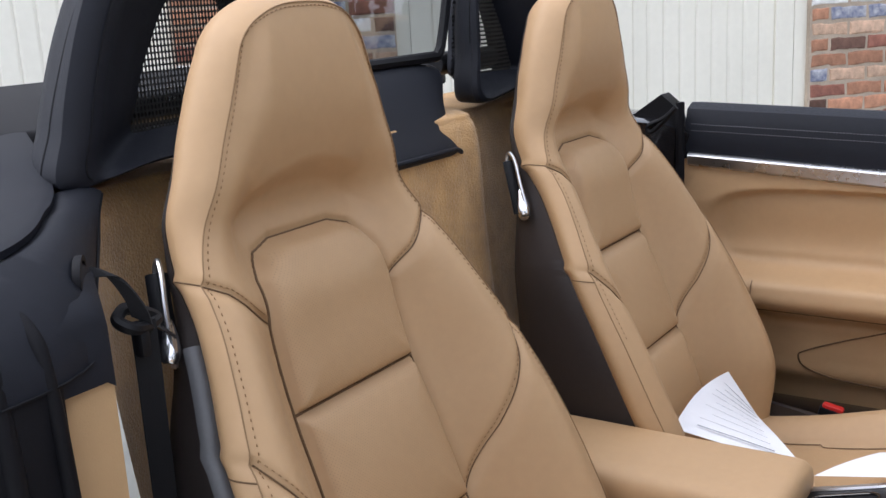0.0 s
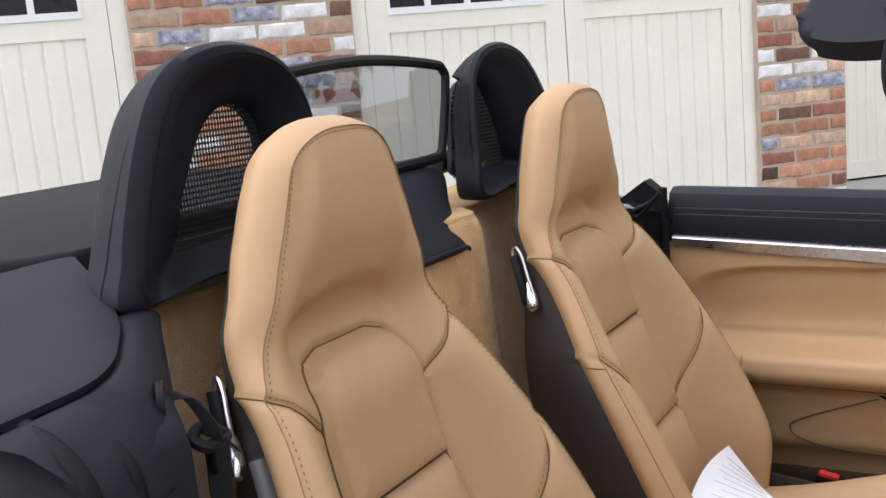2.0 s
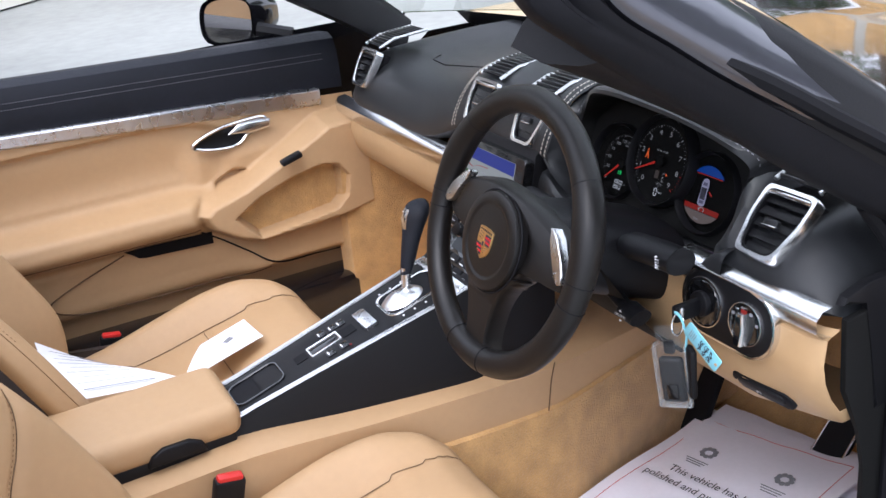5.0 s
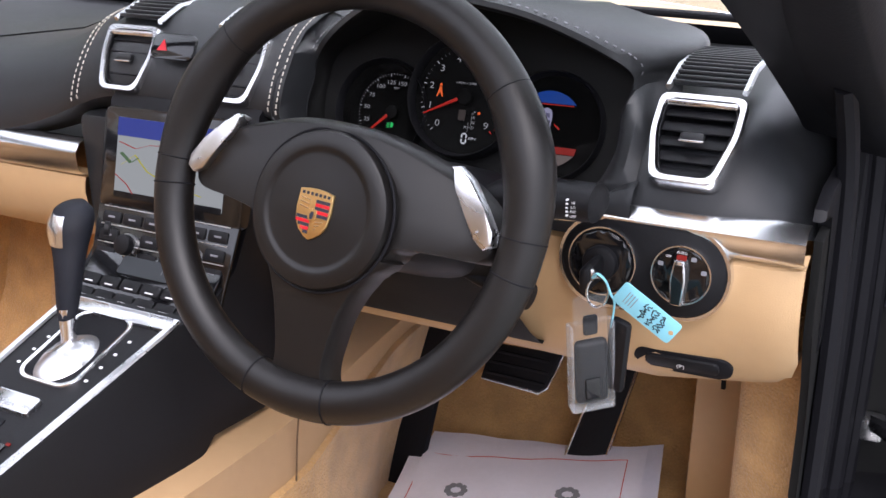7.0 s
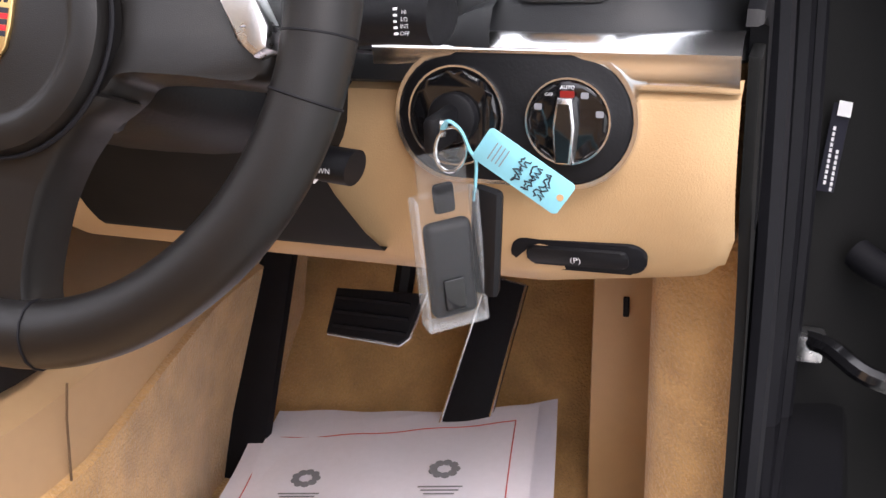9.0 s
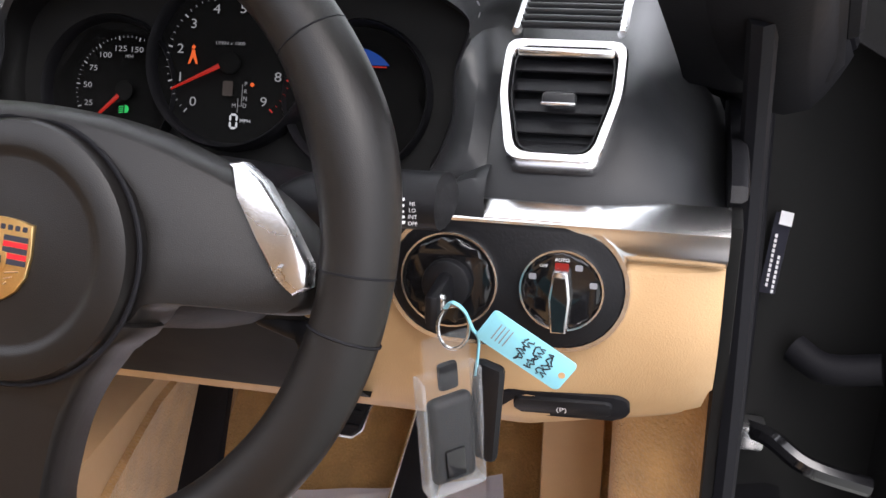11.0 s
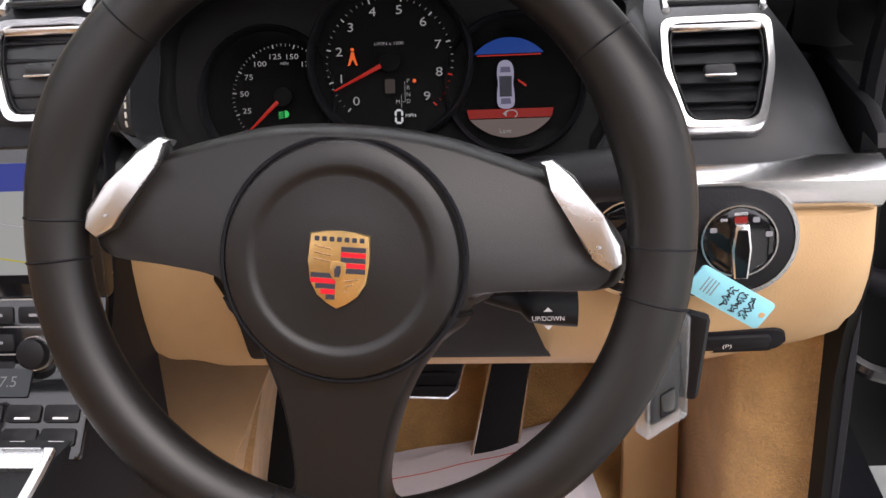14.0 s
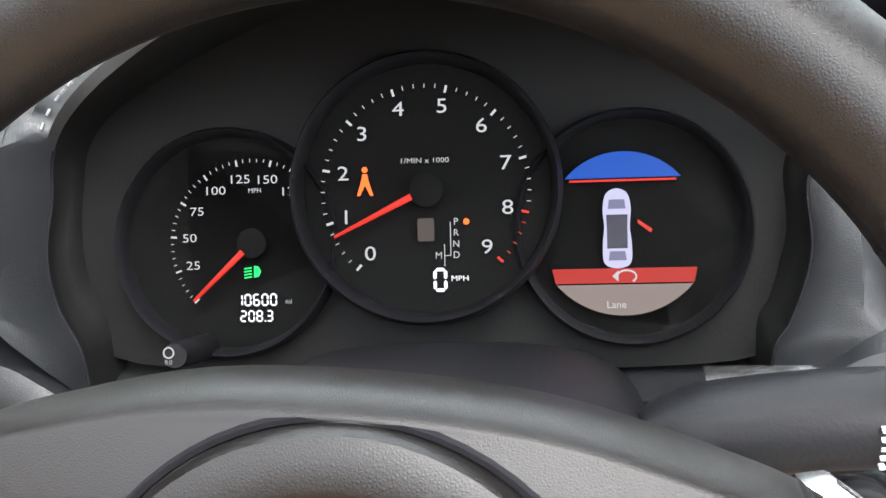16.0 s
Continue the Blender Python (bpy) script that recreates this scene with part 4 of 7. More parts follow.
# the far side's post and belt, seen beyond the passenger seat
post2 = thing("door_post", "black door post with belt guide beyond the passenger seat", "door post", (-.73, -.33, .2))
part("cover", prism([(-.06, 0), (.06, 0), (.05, .05), (.02, .075), (-.06, .02)], (-.735, -.375, .83), (0, 1, 0), (0, 0, 1), -.05, .006), M_PLASTIC, post2)
part("post_body", rbox((-.79, -.38, .5), (.08, .10, .66), .02), M_PAINT, post2)
part("guide", tube(cat([(-.70, -.37, .845), (-.70, -.335, .862), (-.70, -.31, .884), (-.70, -.325, .868), (-.70, -.36, .835)], 5, True), .005, 8, closed=True), M_PLASTIC, post2)
part("seal", tube([(-.735, -.315, .30), (-.735, -.315, .89)], .009, 8), M_RUBBER, post2)

# ---- passenger door (closed) ----
door = thing("door_1", "closed car door with beige leather lining and black top pad", "car door", (-.76, .15, .3), kind="structure")


def along(y0, y1, prof, n=30, slope=0.0):
    """A profile (x, z) swept along the door; slope lowers it towards the front."""
    return skin([[(x, y, z - slope * (y + .3)) for x, z in prof] for y in np.linspace(y0, y1, n)])


part("top_pad", skin([[(x, y, z - (.058 if -.76 < x and z < .81 else .04) * (y + .3)) for x, z in [(-.86, .78), (-.865, .865), (-.85, .878), (-.79, .884), (-.762, .874), (-.748, .845), (-.744, .80), (-.747, .782)]] for y in np.linspace(-.31, .66, 30)]), M_BLACK, door, "black leather top pad with stitching")
part("strip", skin([[(x, y, z - s * (y + .3)) for x, z, s in ((-.747, .790, .058), (-.737, .7885, .058), (-.7325, .784, .059), (-.735, .768, .075), (-.747, .761, .077))] for y in np.linspace(-.30, .60, 30)]), M_SILVER, door, "brushed silver trim strip")
GRIP = [(.268, .530), (.292, .552), (.370, .574), (.420, .597), (.520, .645), (.580, .675), (.66, .68), (.68, .60), (.68, .46), (.60, .445), (.545, .442), (.395, .434), (.340, .452), (.286, .488)]
GRILLE = [(.343, .508), (.403, .543), (.490, .572), (.555, .583), (.590, .575), (.612, .545), (.605, .500), (.575, .474), (.48, .462), (.392, .454)]
SCOOP = [(.318, .556), (.330, .578), (.374, .600), (.408, .592), (.385, .582), (.350, .566)]


def inset(y, z, poly):
    """Distance from (y, z) to a closed outline, positive inside it."""
    d = float(seg_dist(np.array([y]), np.array([z]), poly + poly[:1])[0])
    odd = False
    for (a, b), (c, e) in zip(poly, poly[1:] + poly[:1]):
        if (b > z) != (e > z) and y < a + (z - b) / (e - b) * (c - a):
            odd = not odd
    return d if odd else -d


def ease(v):
    v = max(0.0, min(1.0, v))
    return v * v * (3 - 2 * v)


def lining_x(y, z):
    """The lining's inner face: a shallow recess, an armrest ledge, the grip round the loudspeaker, a pocket below."""
    a = float(spl(z, [.20, .30, .34, .36, .40, .455, .478, .492, .508, .536, .553, .575, .60, .70, .78], [-.76, -.76, -.745, -.728, -.724, -.722, -.716, -.694, -.672, -.668, -.677, -.730, -.742, -.742, -.744]))
    if y > .25:
        a += (-.726 - a) * ease((y - .25) / .06) * ease((z - .46) / .03) * ease((.70 - z) / .08)
    u, v = (y - .06) / .31, (z - .640) / .083
    a -= .015 * ease((1.05 - (abs(u) ** 4 + abs(v) ** 4) ** .25) / .14)
    if y > .24:
        # the panel below the grip swells out towards the front
        a += .032 * ease((y - .30) / .12) * ease((.47 - z) / .04) * ease((z - .345 + .2 * max(0, .44 - y)) / .03)
        a += (-.656 - a) * ease((inset(y, z, GRIP) + .008) / .022)
        a += (-.694 - a) * ease((inset(y, z, GRILLE) + .004) / .010)
        a -= .022 * ease((inset(y, z, SCOOP) + .004) / .012)
    return a


lrows = []
for y in np.concatenate([np.linspace(-.31, .24, 70)[:-1], np.linspace(.24, .68, 100)]):
    top = .776 - .066 * (y + .3)
    lrows.append([(lining_x(float(y), float(z)), float(y), float(z)) for z in .20 + (top - .20) * np.linspace(0, 1, 150)])
part("lining", skin(lrows), M_LEATHER, door)
part("skin", along(-.33, .85, [(-.865, .85), (-.90, .75), (-.905, .55), (-.88, .3), (-.84, .2)]), M_PAINT, door, "black painted outer skin")
for dz in (0, .013):
    part("stitching", stitches([Vector((-.7462, y, .846 - dz - .04 * (y + .3))) for y in np.linspace(-.3, .62, 460)], .0052, .0028, .0005), M_GREYINK, door)
on_door = lambda y, z, lift=.002: Vector((lining_x(y, z) + lift, y, z))
part("seam", tube([on_door(-.15, z, .0012) for z in np.linspace(.496, .555, 14)], .0009, 5), M_SEAM, door)
part("seam", tube([on_door(y, .497 - .02 * max(0, y + .1), .001) for y in np.linspace(-.30, .27, 40)], .0011, 5), M_SEAM, door)
pocket = cat([(.10, .472), (.0, .436), (-.055, .413), (-.070, .400), (-.055, .378), (.015, .359), (.15, .352), (.30, .350), (.418, .348)], 6)
part("pocket_edge", tube([on_door(p[0], p[1], .002) for p in [(q.x, q.y) for q in [Vector((a, b, 0)) for a, b in [(v[0], v[1]) for v in pocket]]]], .0016, 6), M_SEAM, door)
# black strip on the lining paints the shade inside the pocket's mouth
part("pocket_slot", skin([[on_door(y, z, .003) for z in (.484 - .05 * (y - .1), .483 - .05 * (y - .1) - .028 * min(1, (y - .098) / .035))] for y in np.linspace(.10, .295, 14)]), M_RUBBER, door, "dark strip standing in for the shade in the door pocket's opening")
# loudspeaker grille with its silver edge
spv = [on_door(y, z, .0) for y, z in GRILLE]
spc = Vector((-.6925, sum(p.y for p in spv) / 10, sum(p.z for p in spv) / 10))
gin = [Vector((-.6925, p.y, p.z)).lerp(spc, .05) for p in spv]
part("speaker_grille", (gin + [spc], [(i, (i + 1) % 10, 10) for i in range(10)]), M_CARPET, door, "beige loudspeaker cloth")
part("grille_trim", tube([(-.676, .340, .500), (-.674, .362, .480), (-.676, .392, .452)], [.004, .006, .005], 8, flat=.6), M_SILVER, door, "satin silver trim")
part("lower_gap", tube(cat([on_door(y, z, .001) for y, z in ((.272, .478), (.311, .451), (.365, .412), (.425, .371), (.538, .346), (.62, .342))], 6), .0022, 6), M_RUBBER, door)
# inner handle: chrome shell round a dark recess
hx = -.728
hshape = cat([(.292, .668, 0), (.32, .685, 0), (.37, .698, 0), (.44, .703, 0), (.462, .698, 0), (.458, .680, 0), (.42, .672, 0), (.40, .655, 0), (.37, .649, 0), (.32, .655, 0)], 4, True)
hpts = [Vector((hx, p.x, p.y)) for p in hshape]
hc = sum(hpts, Vector()) / len(hpts)
handle = part("door_handle", tube(hpts, .0045, 8, closed=True), M_CHROME, door, "chrome inner door handle")
part("recess", (hpts + [hc + Vector((-.012, -.02, 0))], [(i, (i + 1) % len(hpts), len(hpts)) for i in range(len(hpts))]), M_PLASTIC, handle)
part("pull", prism([(-.055, -.008), (.0, -.014), (.045, -.010), (.047, .008), (.0, .012), (-.03, .008)], (hx - .006, .425, .688), (0, 1, 0), (0, .0, 1), .016, .005, 3), M_CHROME, handle, "chrome pull")
sw = part("window_switch", rbox((-.634, .478, .622), (.02, .05, .014), .004, (16, 0, 0)), M_PLASTIC, door, "black window switch")
# outside mirror on the door
mir = thing("door_mirror", "black outside mirror with a tilted glass", "car mirror", (-.9, .50, .83))
mo = cat([(-.055, -.045, 0), (-.065, 0, 0), (-.05, .045, 0), (0, .058, 0), (.055, .045, 0), (.062, 0, 0), (.05, -.045, 0), (0, -.055, 0)], 4, True)
rows = []
for d, k in ((0, 1.0), (.02, 1.02), (.05, .9), (.08, .6), (.09, .2)):
    rows.append([Vector((-.93, .47, .885)) + Vector((.75, .2, 0)).normalized() * 0 + Vector((.55, .83, 0)).normalized() * (p.x * k) * 1 + Vector((0, 0, 1)) * (p.y * k) + Vector((-.83, .55, .0)) * d * .4 + Vector((0, 1, 0)) * d for p in mo])
part("shell", skin(rows, wrap=True), M_PAINT, mir)
part("mirror_glass", ([rows[0][i].lerp(Vector((-.93, .47, .885)), .12) + Vector((0, .004, 0)) for i in range(len(mo))], [tuple(range(len(mo)))]), M_MIRROR, mir, "mirror glass", smooth=False)
part("foot", tube([(-.90, .53, .86), (-.86, .60, .84)], .018, 8), M_PLASTIC, mir)

# ---- windscreen, header, pillars, visor ----
ws = thing("windscreen", "raked curved windscreen in a black frame", "windscreen", (0, .9, .87))


def screen_pt(s, v):
    """s across -1..1, v from header 0 to base 1."""
    yt, yb = .365 + .05 * (1 - s * s), .83 + .27 * (1 - s * s)
    zt, zb = 1.172 + .045 * (1 - s * s), .866 + .015 * (1 - s * s)
    x = s * (.676 + .080 * v) - .01
    return Vector((x, yt + (yb - yt) * v, zt + (zb - zt) * v + .025 * math.sin(v * math.pi)))


g = part("pane", join(skin([[screen_pt(s, v) for s in np.linspace(-1, 1, 33)] for v in np.linspace(0, 1, 17)]), skin([[screen_pt(s, v) - Vector((0, .002, .004)) for s in np.linspace(1, -1, 33)] for v in np.linspace(0, 1, 17)])), M_GLASS, ws, "clear windscreen glass")
g.visible_shadow = False
for sg in (-1, 1):
    rows = []
    for v in np.linspace(-.06 if sg < 0 else .10, 1.06, 24):
        p = screen_pt(sg, v)
        a, b = Vector((sg, .25, 0)).normalized(), Vector((0, -.5, -.86))
        k = 1 - .25 * max(0, min(1, (v - .55) / .45))
        rows.append([p + a * x + b * y * k for x, y in ((-.030, -.001), (.0, -.002), (.016, .008), (.028, .026), (.033, .048), (.040, .058), (.040, .080), (.028, .098), (.0, .106), (-.045, .108), (-.082 - .012 * (1 - v), .096), (-.078 - .012 * (1 - v), .070), (-.044, .014))])
    pil = part("pillar", skin(rows, wrap=True, cap=True), M_PLASTIC, ws, "black windscreen pillar")
    ra = Vector((sg, .25, 0)).normalized()
    part("seal", tube([screen_pt(sg, v) + ra * .042 + Vector((0, -.5, -.86)) * .066 * (1 - .25 * max(0, min(1, (v - .55) / .45))) for v in np.linspace(-.04 if sg < 0 else .22, 1.0, 18)], .010, 8), M_RUBBER, pil)
    if sg < 0:
        part("outer_skin", skin([[screen_pt(sg, v) + ra * x + Vector((0, -.5, -.86)) * y for x, y in ((-.004, -.006), (.004, -.006), (.020, .006), (.032, .025), (.038, .044), (.038, .052))] for v in np.linspace(-.08, 1.04, 20)]), M_SATIN, pil, "glossy dark grey painted outer strip")
rows = []
for s in np.linspace(-1.03, 1.03, 41):
    p = screen_pt(max(-1, min(1, s)), 0) + Vector((.0, 0, 0))
    p.x = s * .672 - .01
    rows.append([p + Vector((0, y, z)) for y, z in ((.03, -.008), (.02, .006), (-.01, .010), (-.04, -.004), (-.052, -.03), (-.04, -.052), (.0, -.05), (.025, -.03))])
part("header", skin(rows, wrap=True, cap=True), M_PLASTIC, ws, "black header rail")
# the painted panel that sweeps up the pillar and round the glass corner, and the roof seal outside it
GE = cat([(.765, .86, .86), (.733, .74, .945), (.712, .60, 1.034), (.704, .50, 1.100), (.699, .43, 1.146), (.695, .397, 1.178), (.690, .388, 1.208), (.672, .392, 1.228), (.62, .408, 1.232), (.48, .436, 1.206)], 5)
PE = cat([(.800, .86, .80), (.768, .74, .868), (.747, .59, .964), (.740, .48, 1.031), (.736, .415, 1.076), (.733, .364, 1.112), (.730, .341, 1.146), (.722, .344, 1.190), (.690, .362, 1.230), (.48, .405, 1.215)], 5)
BE = cat([(.770, .86, .75), (.752, .74, .812), (.736, .58, .913), (.726, .475, .988), (.722, .385, 1.050), (.718, .322, 1.096), (.708, .288, 1.128), (.698, .287, 1.168), (.684, .314, 1.214), (.48, .372, 1.196)], 5)
prow, brow = [], []
for g, p, b in zip(GE, PE, BE):
    nrm = Vector((.75, -.25, .6)).normalized()
    prow.append([g + Vector((-.012, .004, -.006)), g, g.lerp(p, .06) + nrm * .004, g.lerp(p, .35) + nrm * .010, g.lerp(p, .7) + nrm * .009, g.lerp(p, .94) + nrm * .004, p, p - nrm * .010])
    k = len(brow)
    c = math.exp(-((k - 32) / 7) ** 2)
    brow.append([p - nrm * .008, p.lerp(b, .06) - nrm * .003, p.lerp(b, .16) + nrm * .004, p.lerp(b, .30) + nrm * .006, p.lerp(b, .40) + nrm * (.007 - .006 * c), p.lerp(b, .46) + nrm * (.007 - .014 * c), p.lerp(b, .54) + nrm * (.008 - .014 * c), p.lerp(b, .62) + nrm * (.008 - .004 * c), p.lerp(b, .82) + nrm * .008, p.lerp(b, .96) + nrm * .003, b, b + Vector((-.018, .004, -.006)), b + Vector((-.050, .016, -.004)), b + Vector((-.085, .040, .004))])
part("corner_panel", skin(prow), M_SATIN, ws, "glossy dark grey painted pillar panel")
cb = part("roof_seal", skin(brow), M_RUBBER, ws, "black rubber roof seal round the corner")
visor = thing("sun_visor", "black padded sun visor swung out beside the header", "sun visor", (.43, .26, 1.18))
VX, VY = Vector((0, .990, .120)).normalized(), Vector((-.68, 0, .73)).normalized()
vo = [Vector((.082 * math.copysign(abs(math.cos(a)) ** .8, math.cos(a)), (.042 + .005 * math.cos(a)) * math.copysign(abs(math.sin(a)) ** .85, math.sin(a)), 0)) for a in np.linspace(0, 2 * math.pi, 49)[:-1]]
VO = Vector((.520, .290, 1.178))
VN = VX.cross(VY).normalized()
vp = part("pad", prism([(p.x, p.y) for p in vo], VO + VN * .004, VX, VY, .020, .0095, 5, back=True), M_BLACK, visor)
part("vanity_flap", prism(rrect(.085, .046, .010), VO + VN * .0225 + VX * .022, VX, VY, .0030, .0015), M_BLACK, vp)
part("flap_clip", ring2(rrect(.030, .009, .002), rrect(.024, .004, .001), VO + VN * .026 + VX * .004 - VY * .022, VX, VY, -.002, .002), M_RUBBER, vp)

# ---- dashboard ----
dash = thing("dashboard", "black leather dashboard with beige lower panels", "dashboard", (0, .85, .6))
DP = [(.70, .728), (.655, .736), (.640, .746), (.638, .757), (.650, .785), (.672, .815), (.698, .836), (.735, .848), (.80, .853), (.88, .856), (.97, .858), (1.12, .855)]
HX = .02                                     # the hump's middle


def hump(x):
    return float(spl(abs(x - HX), [0, .13, .165, .20, 1], [1, 1, .55, 0, 0]))


def dash_pt(x, y, z):
    h = hump(x)
    e = max(0, abs(x - .0) - .60) / .12
    k = max(0, min(1, (z - .74) / .1))
    f = max(0, abs(x) - .632) / .078
    return Vector((x, y + .05 * e * e, z + .026 * h - .105 * f ** 1.7 * k))


for x0, x1, n in ((-.73, .156, 80), (.537, .712, 30)):
    part("upper", skin([[dash_pt(x, y, z) for y, z in DP] for x in np.linspace(x0, x1, n)]), M_DASH, dash)
part("upper_rear", skin([[dash_pt(x, y, z) for y, z in ((.752, .849), (.80, .853), (.88, .856), (.97, .858), (1.12, .855))] for x in np.linspace(.145, .555, 30)]), M_DASH, dash)
part("shelf", skin([[(x, y, z) for y, z in ((.722, .716), (.700, .712), (.675, .711), (.655, .716), (.655, .69), (.69, .68))] for x in np.linspace(.150, .535, 30)]), M_DASH, dash, "black ledge below the dials")
fas = [((.70, .752), (.655, .751), (.641, .747), (.634, .736), (.631, .718), (.631, .700), (.650, .694)), ((.70, .708), (.655, .720), (.641, .727), (.634, .723), (.631, .712), (.631, .700), (.650, .694))]
dip = lambda x: float(spl(x, [.10, .140, .156, .178, .30, .40, .510, .530, .545, .56], [0, 0, .25, 1, 1, 1, 1, .25, 0, 0]))
part("column_fascia", skin([[(x, a[0] + (b[0] - a[0]) * dip(x), a[1] + (b[1] - a[1]) * dip(x)) for a, b in zip(*fas)] for x in np.linspace(.104, .552, 90)]), M_DASH, dash, "black fascia round the column")
part("end_cap", prism([(.66, .735), (.665, .745), (.70, .755), (.95, .76), (.95, .60), (.72, .58), (.70, .735)], (.708, 0, 0), (0, 1, 0), (0, 0, 1), .012, .005), M_PLASTIC, dash)
for x0 in (-.148, .148):
    for dx in (-.005, .005):
        line = [dash_pt(x0 + dx, y, z) + Vector((0, -.0012, .0014)) for y, z in zip(spl(np.linspace(0, 1, 150), np.linspace(0, 1, 9), [p[0] for p in DP[2:11]]), spl(np.linspace(0, 1, 150), np.linspace(0, 1, 9), [p[1] for p in DP[2:11]]))]
        part("stitching", stitches(line, .0065, .0045, .0009), M_STITCH, dash)
part("airbag_seam", tube([dash_pt(x, y, z) + Vector((0, 0, .0005)) for x, y, z in [(-.50, .80, .853), (-.49, .775, .850), (-.42, .767, .8515), (-.25, .765, .851), (-.20, .775, .853)]], .0012, 5), M_RUBBER, dash)
part("base_slot", rbox((.40, .985, .862), (.36, .02, .008), .003, (0, 0, -8)), M_RUBBER, dash)
part("base_slot", rbox((-.25, 1.04, .862), (.36, .012, .008), .003, (0, 0, 4)), M_RUBBER, dash)
part("sensor_plate", rbox((.02, .93, .886), (.11, .07, .008), .004), M_PLASTIC, dash)

part("stack_surround", rbox((-.1155, .6775, .648), (.075, .075, .205), .012), M_DASH, dash, "black leather-clad side of the centre stack")


def bar(pts2, x0, x1, n=24, fy=None):
    return skin([[(x, y + (fy(x) if fy else 0), z) for y, z in pts2] for x in np.linspace(x0, x1, n)], cap=False)


PS = [(.668, .733), (.652, .731), (.643, .722), (.644, .706), (.652, .697), (.668, .695)]
part("strip", bar([(y - .016, .692 + (z - .714) * 1.22) for y, z in PS], -.715, -.149), M_CHROME, dash, "polished aluminium trim strip")
part("lower_panel", bar([(.66, .672), (.638, .668), (.634, .65), (.642, .61), (.655, .585), (.68, .572), (.74, .566), (.9, .56)], -.715, -.149), M_BEIGE_PL, dash, "beige lower dash panel")
part("strip", bar([(y - .012, z) for y, z in PS], .47, .709, 40), M_CHROME, dash, "polished aluminium trim strip")


KP = [(.658, .70), (.638, .692), (.634, .66), (.636, .635), (.640, .61), (.646, .585), (.653, .565), (.664, .552), (.69, .545), (.80, .548)]


def knee_row(x):
    """The padded panel under the dash, its lower edge sweeping up towards both ends."""
    lo = float(np.interp(x, [.103, .108, .120, .148, .19, .46, .60, .66, .69, .703, .709], [.63, .600, .580, .562, .550, .546, .545, .547, .553, .566, .59]))
    r = max(0, (x - .66) / .049)
    q = max(0, min(1, (x - .58) / .12))
    out = []
    for y, z in KP:
        z = max(z, lo) if z < .69 else z
        out.append((x, y + .012 * r ** 3 + .035 * q * max(0, (.66 - z) / .10) ** 2, z))
    return out


part("knee_panel", skin([knee_row(x) for x in np.linspace(.103, .709, 96)]), M_BEIGE_PL, dash, "beige knee panel")
# dark pod with ignition and light switch, in a silver lip
PO, PX, PY = Vector((.568, .633, .6785)), (1, 0, 0), (0, .10, 1)
pod = rrect(.158, .083, .0414, 8)
part("pod", prism(pod, PO, PX, PY, .006, .003), M_PLASTIC, dash, "black switch pod")
part("pod_lip", ring2([(x * 1.045, y * 1.09) for x, y in pod], [(x * .99, y * .985) for x, y in pod], PO, PX, PY, -.006, .0055), M_CHROME, dash, "chrome lip")
ign = part("ignition", prism(circ(.030, 36), PO + Vector((-.038, 0, 0)), PX, PY, .010, .003), M_GLOSS, dash, "gloss black ignition switch")
part("ring", ring2(circ(.0335, 36), circ(.0315, 36), PO + Vector((-.038, 0, 0)), PX, PY, .004, .009), M_CHROME, ign)
part("barrel", prism(circ(.017, 24), PO + Vector((-.038, -.01, 0)), PX, PY, .008, .003), M_PLASTIC, ign)
lsw = part("light_switch", prism(circ(.0262, 36), PO + Vector((.038, 0, 0)), PX, PY, .010, .002), M_GLOSS, dash, "round light switch")
LC = PO + Vector((.038, -.010, -.001))
part("ring", ring2(circ(.0280, 36), circ(.0262, 36), PO + Vector((.038, 0, 0)), PX, PY, .004, .0115), M_CHROME, lsw, "thin chrome ring")
knob = part("knob", prism(cat([(-.0045, -.024, 0), (.0045, -.024, 0), (.006, 0, 0), (.004, .018, 0), (-.004, .018, 0), (-.006, 0, 0)], 3, True) and [(-.0055, -.024), (.0055, -.024), (.0075, .0), (.005, .018), (-.005, .018), (-.0075, 0)], LC, PX, PY, .012, .002), M_CHROME, lsw, "chrome-edged turning knob")
part("knob_face", prism([(-.0038, -.0215), (.0038, -.0215), (.0055, .0), (.0035, .0155), (-.0035, .0155), (-.0055, 0)], LC + Vector((0, -.0118, 0)), PX, PY, .001), M_GLOSS, knob)
part("red_mark", prism(rrect(.009, .004, .001), LC + Vector((0, -.001, .0198)), PX, PY, .001), G_RED, lsw, "lit red mark")
lettering("AUTO", .0034, LC + Vector((0, -.0005, .0238)), PX, PY, M_WHITE, lsw)
lettering("OFF", .0030, LC + Vector((-.012, -.0005, .0190)), PX, PY, M_WHITE, lsw)
for a in (60, 150, 20):
    part("symbol", prism(rrect(.005, .004, .001), LC + Vector((.022 * math.cos(radians(a)), -.0005, .022 * math.sin(radians(a)))), PX, PY, .0004), M_GREYINK, lsw)
# parking brake switch low on the knee panel
PB = Vector((.606, .6555, .580))
PBX, PBY = Vector((.99, .12, -.03)).normalized(), Vector((0, -.42, .91))
pb = part("brake_switch", prism(rrect(.094, .028, .012), PB + Vector((0, .006, 0)), PBX, PBY, .009, .002), M_RUBBER, dash, "black parking brake switch")
part("lever", prism(rrect(.070, .016, .005), PB + Vector((0, .001, -.001)), PBX, PBY, .007, .002), M_PLASTIC, pb)
lettering("(P)", .007, PB + Vector((0, -.0072, -.004)), PBX, PBY, M_WHITE, pb)


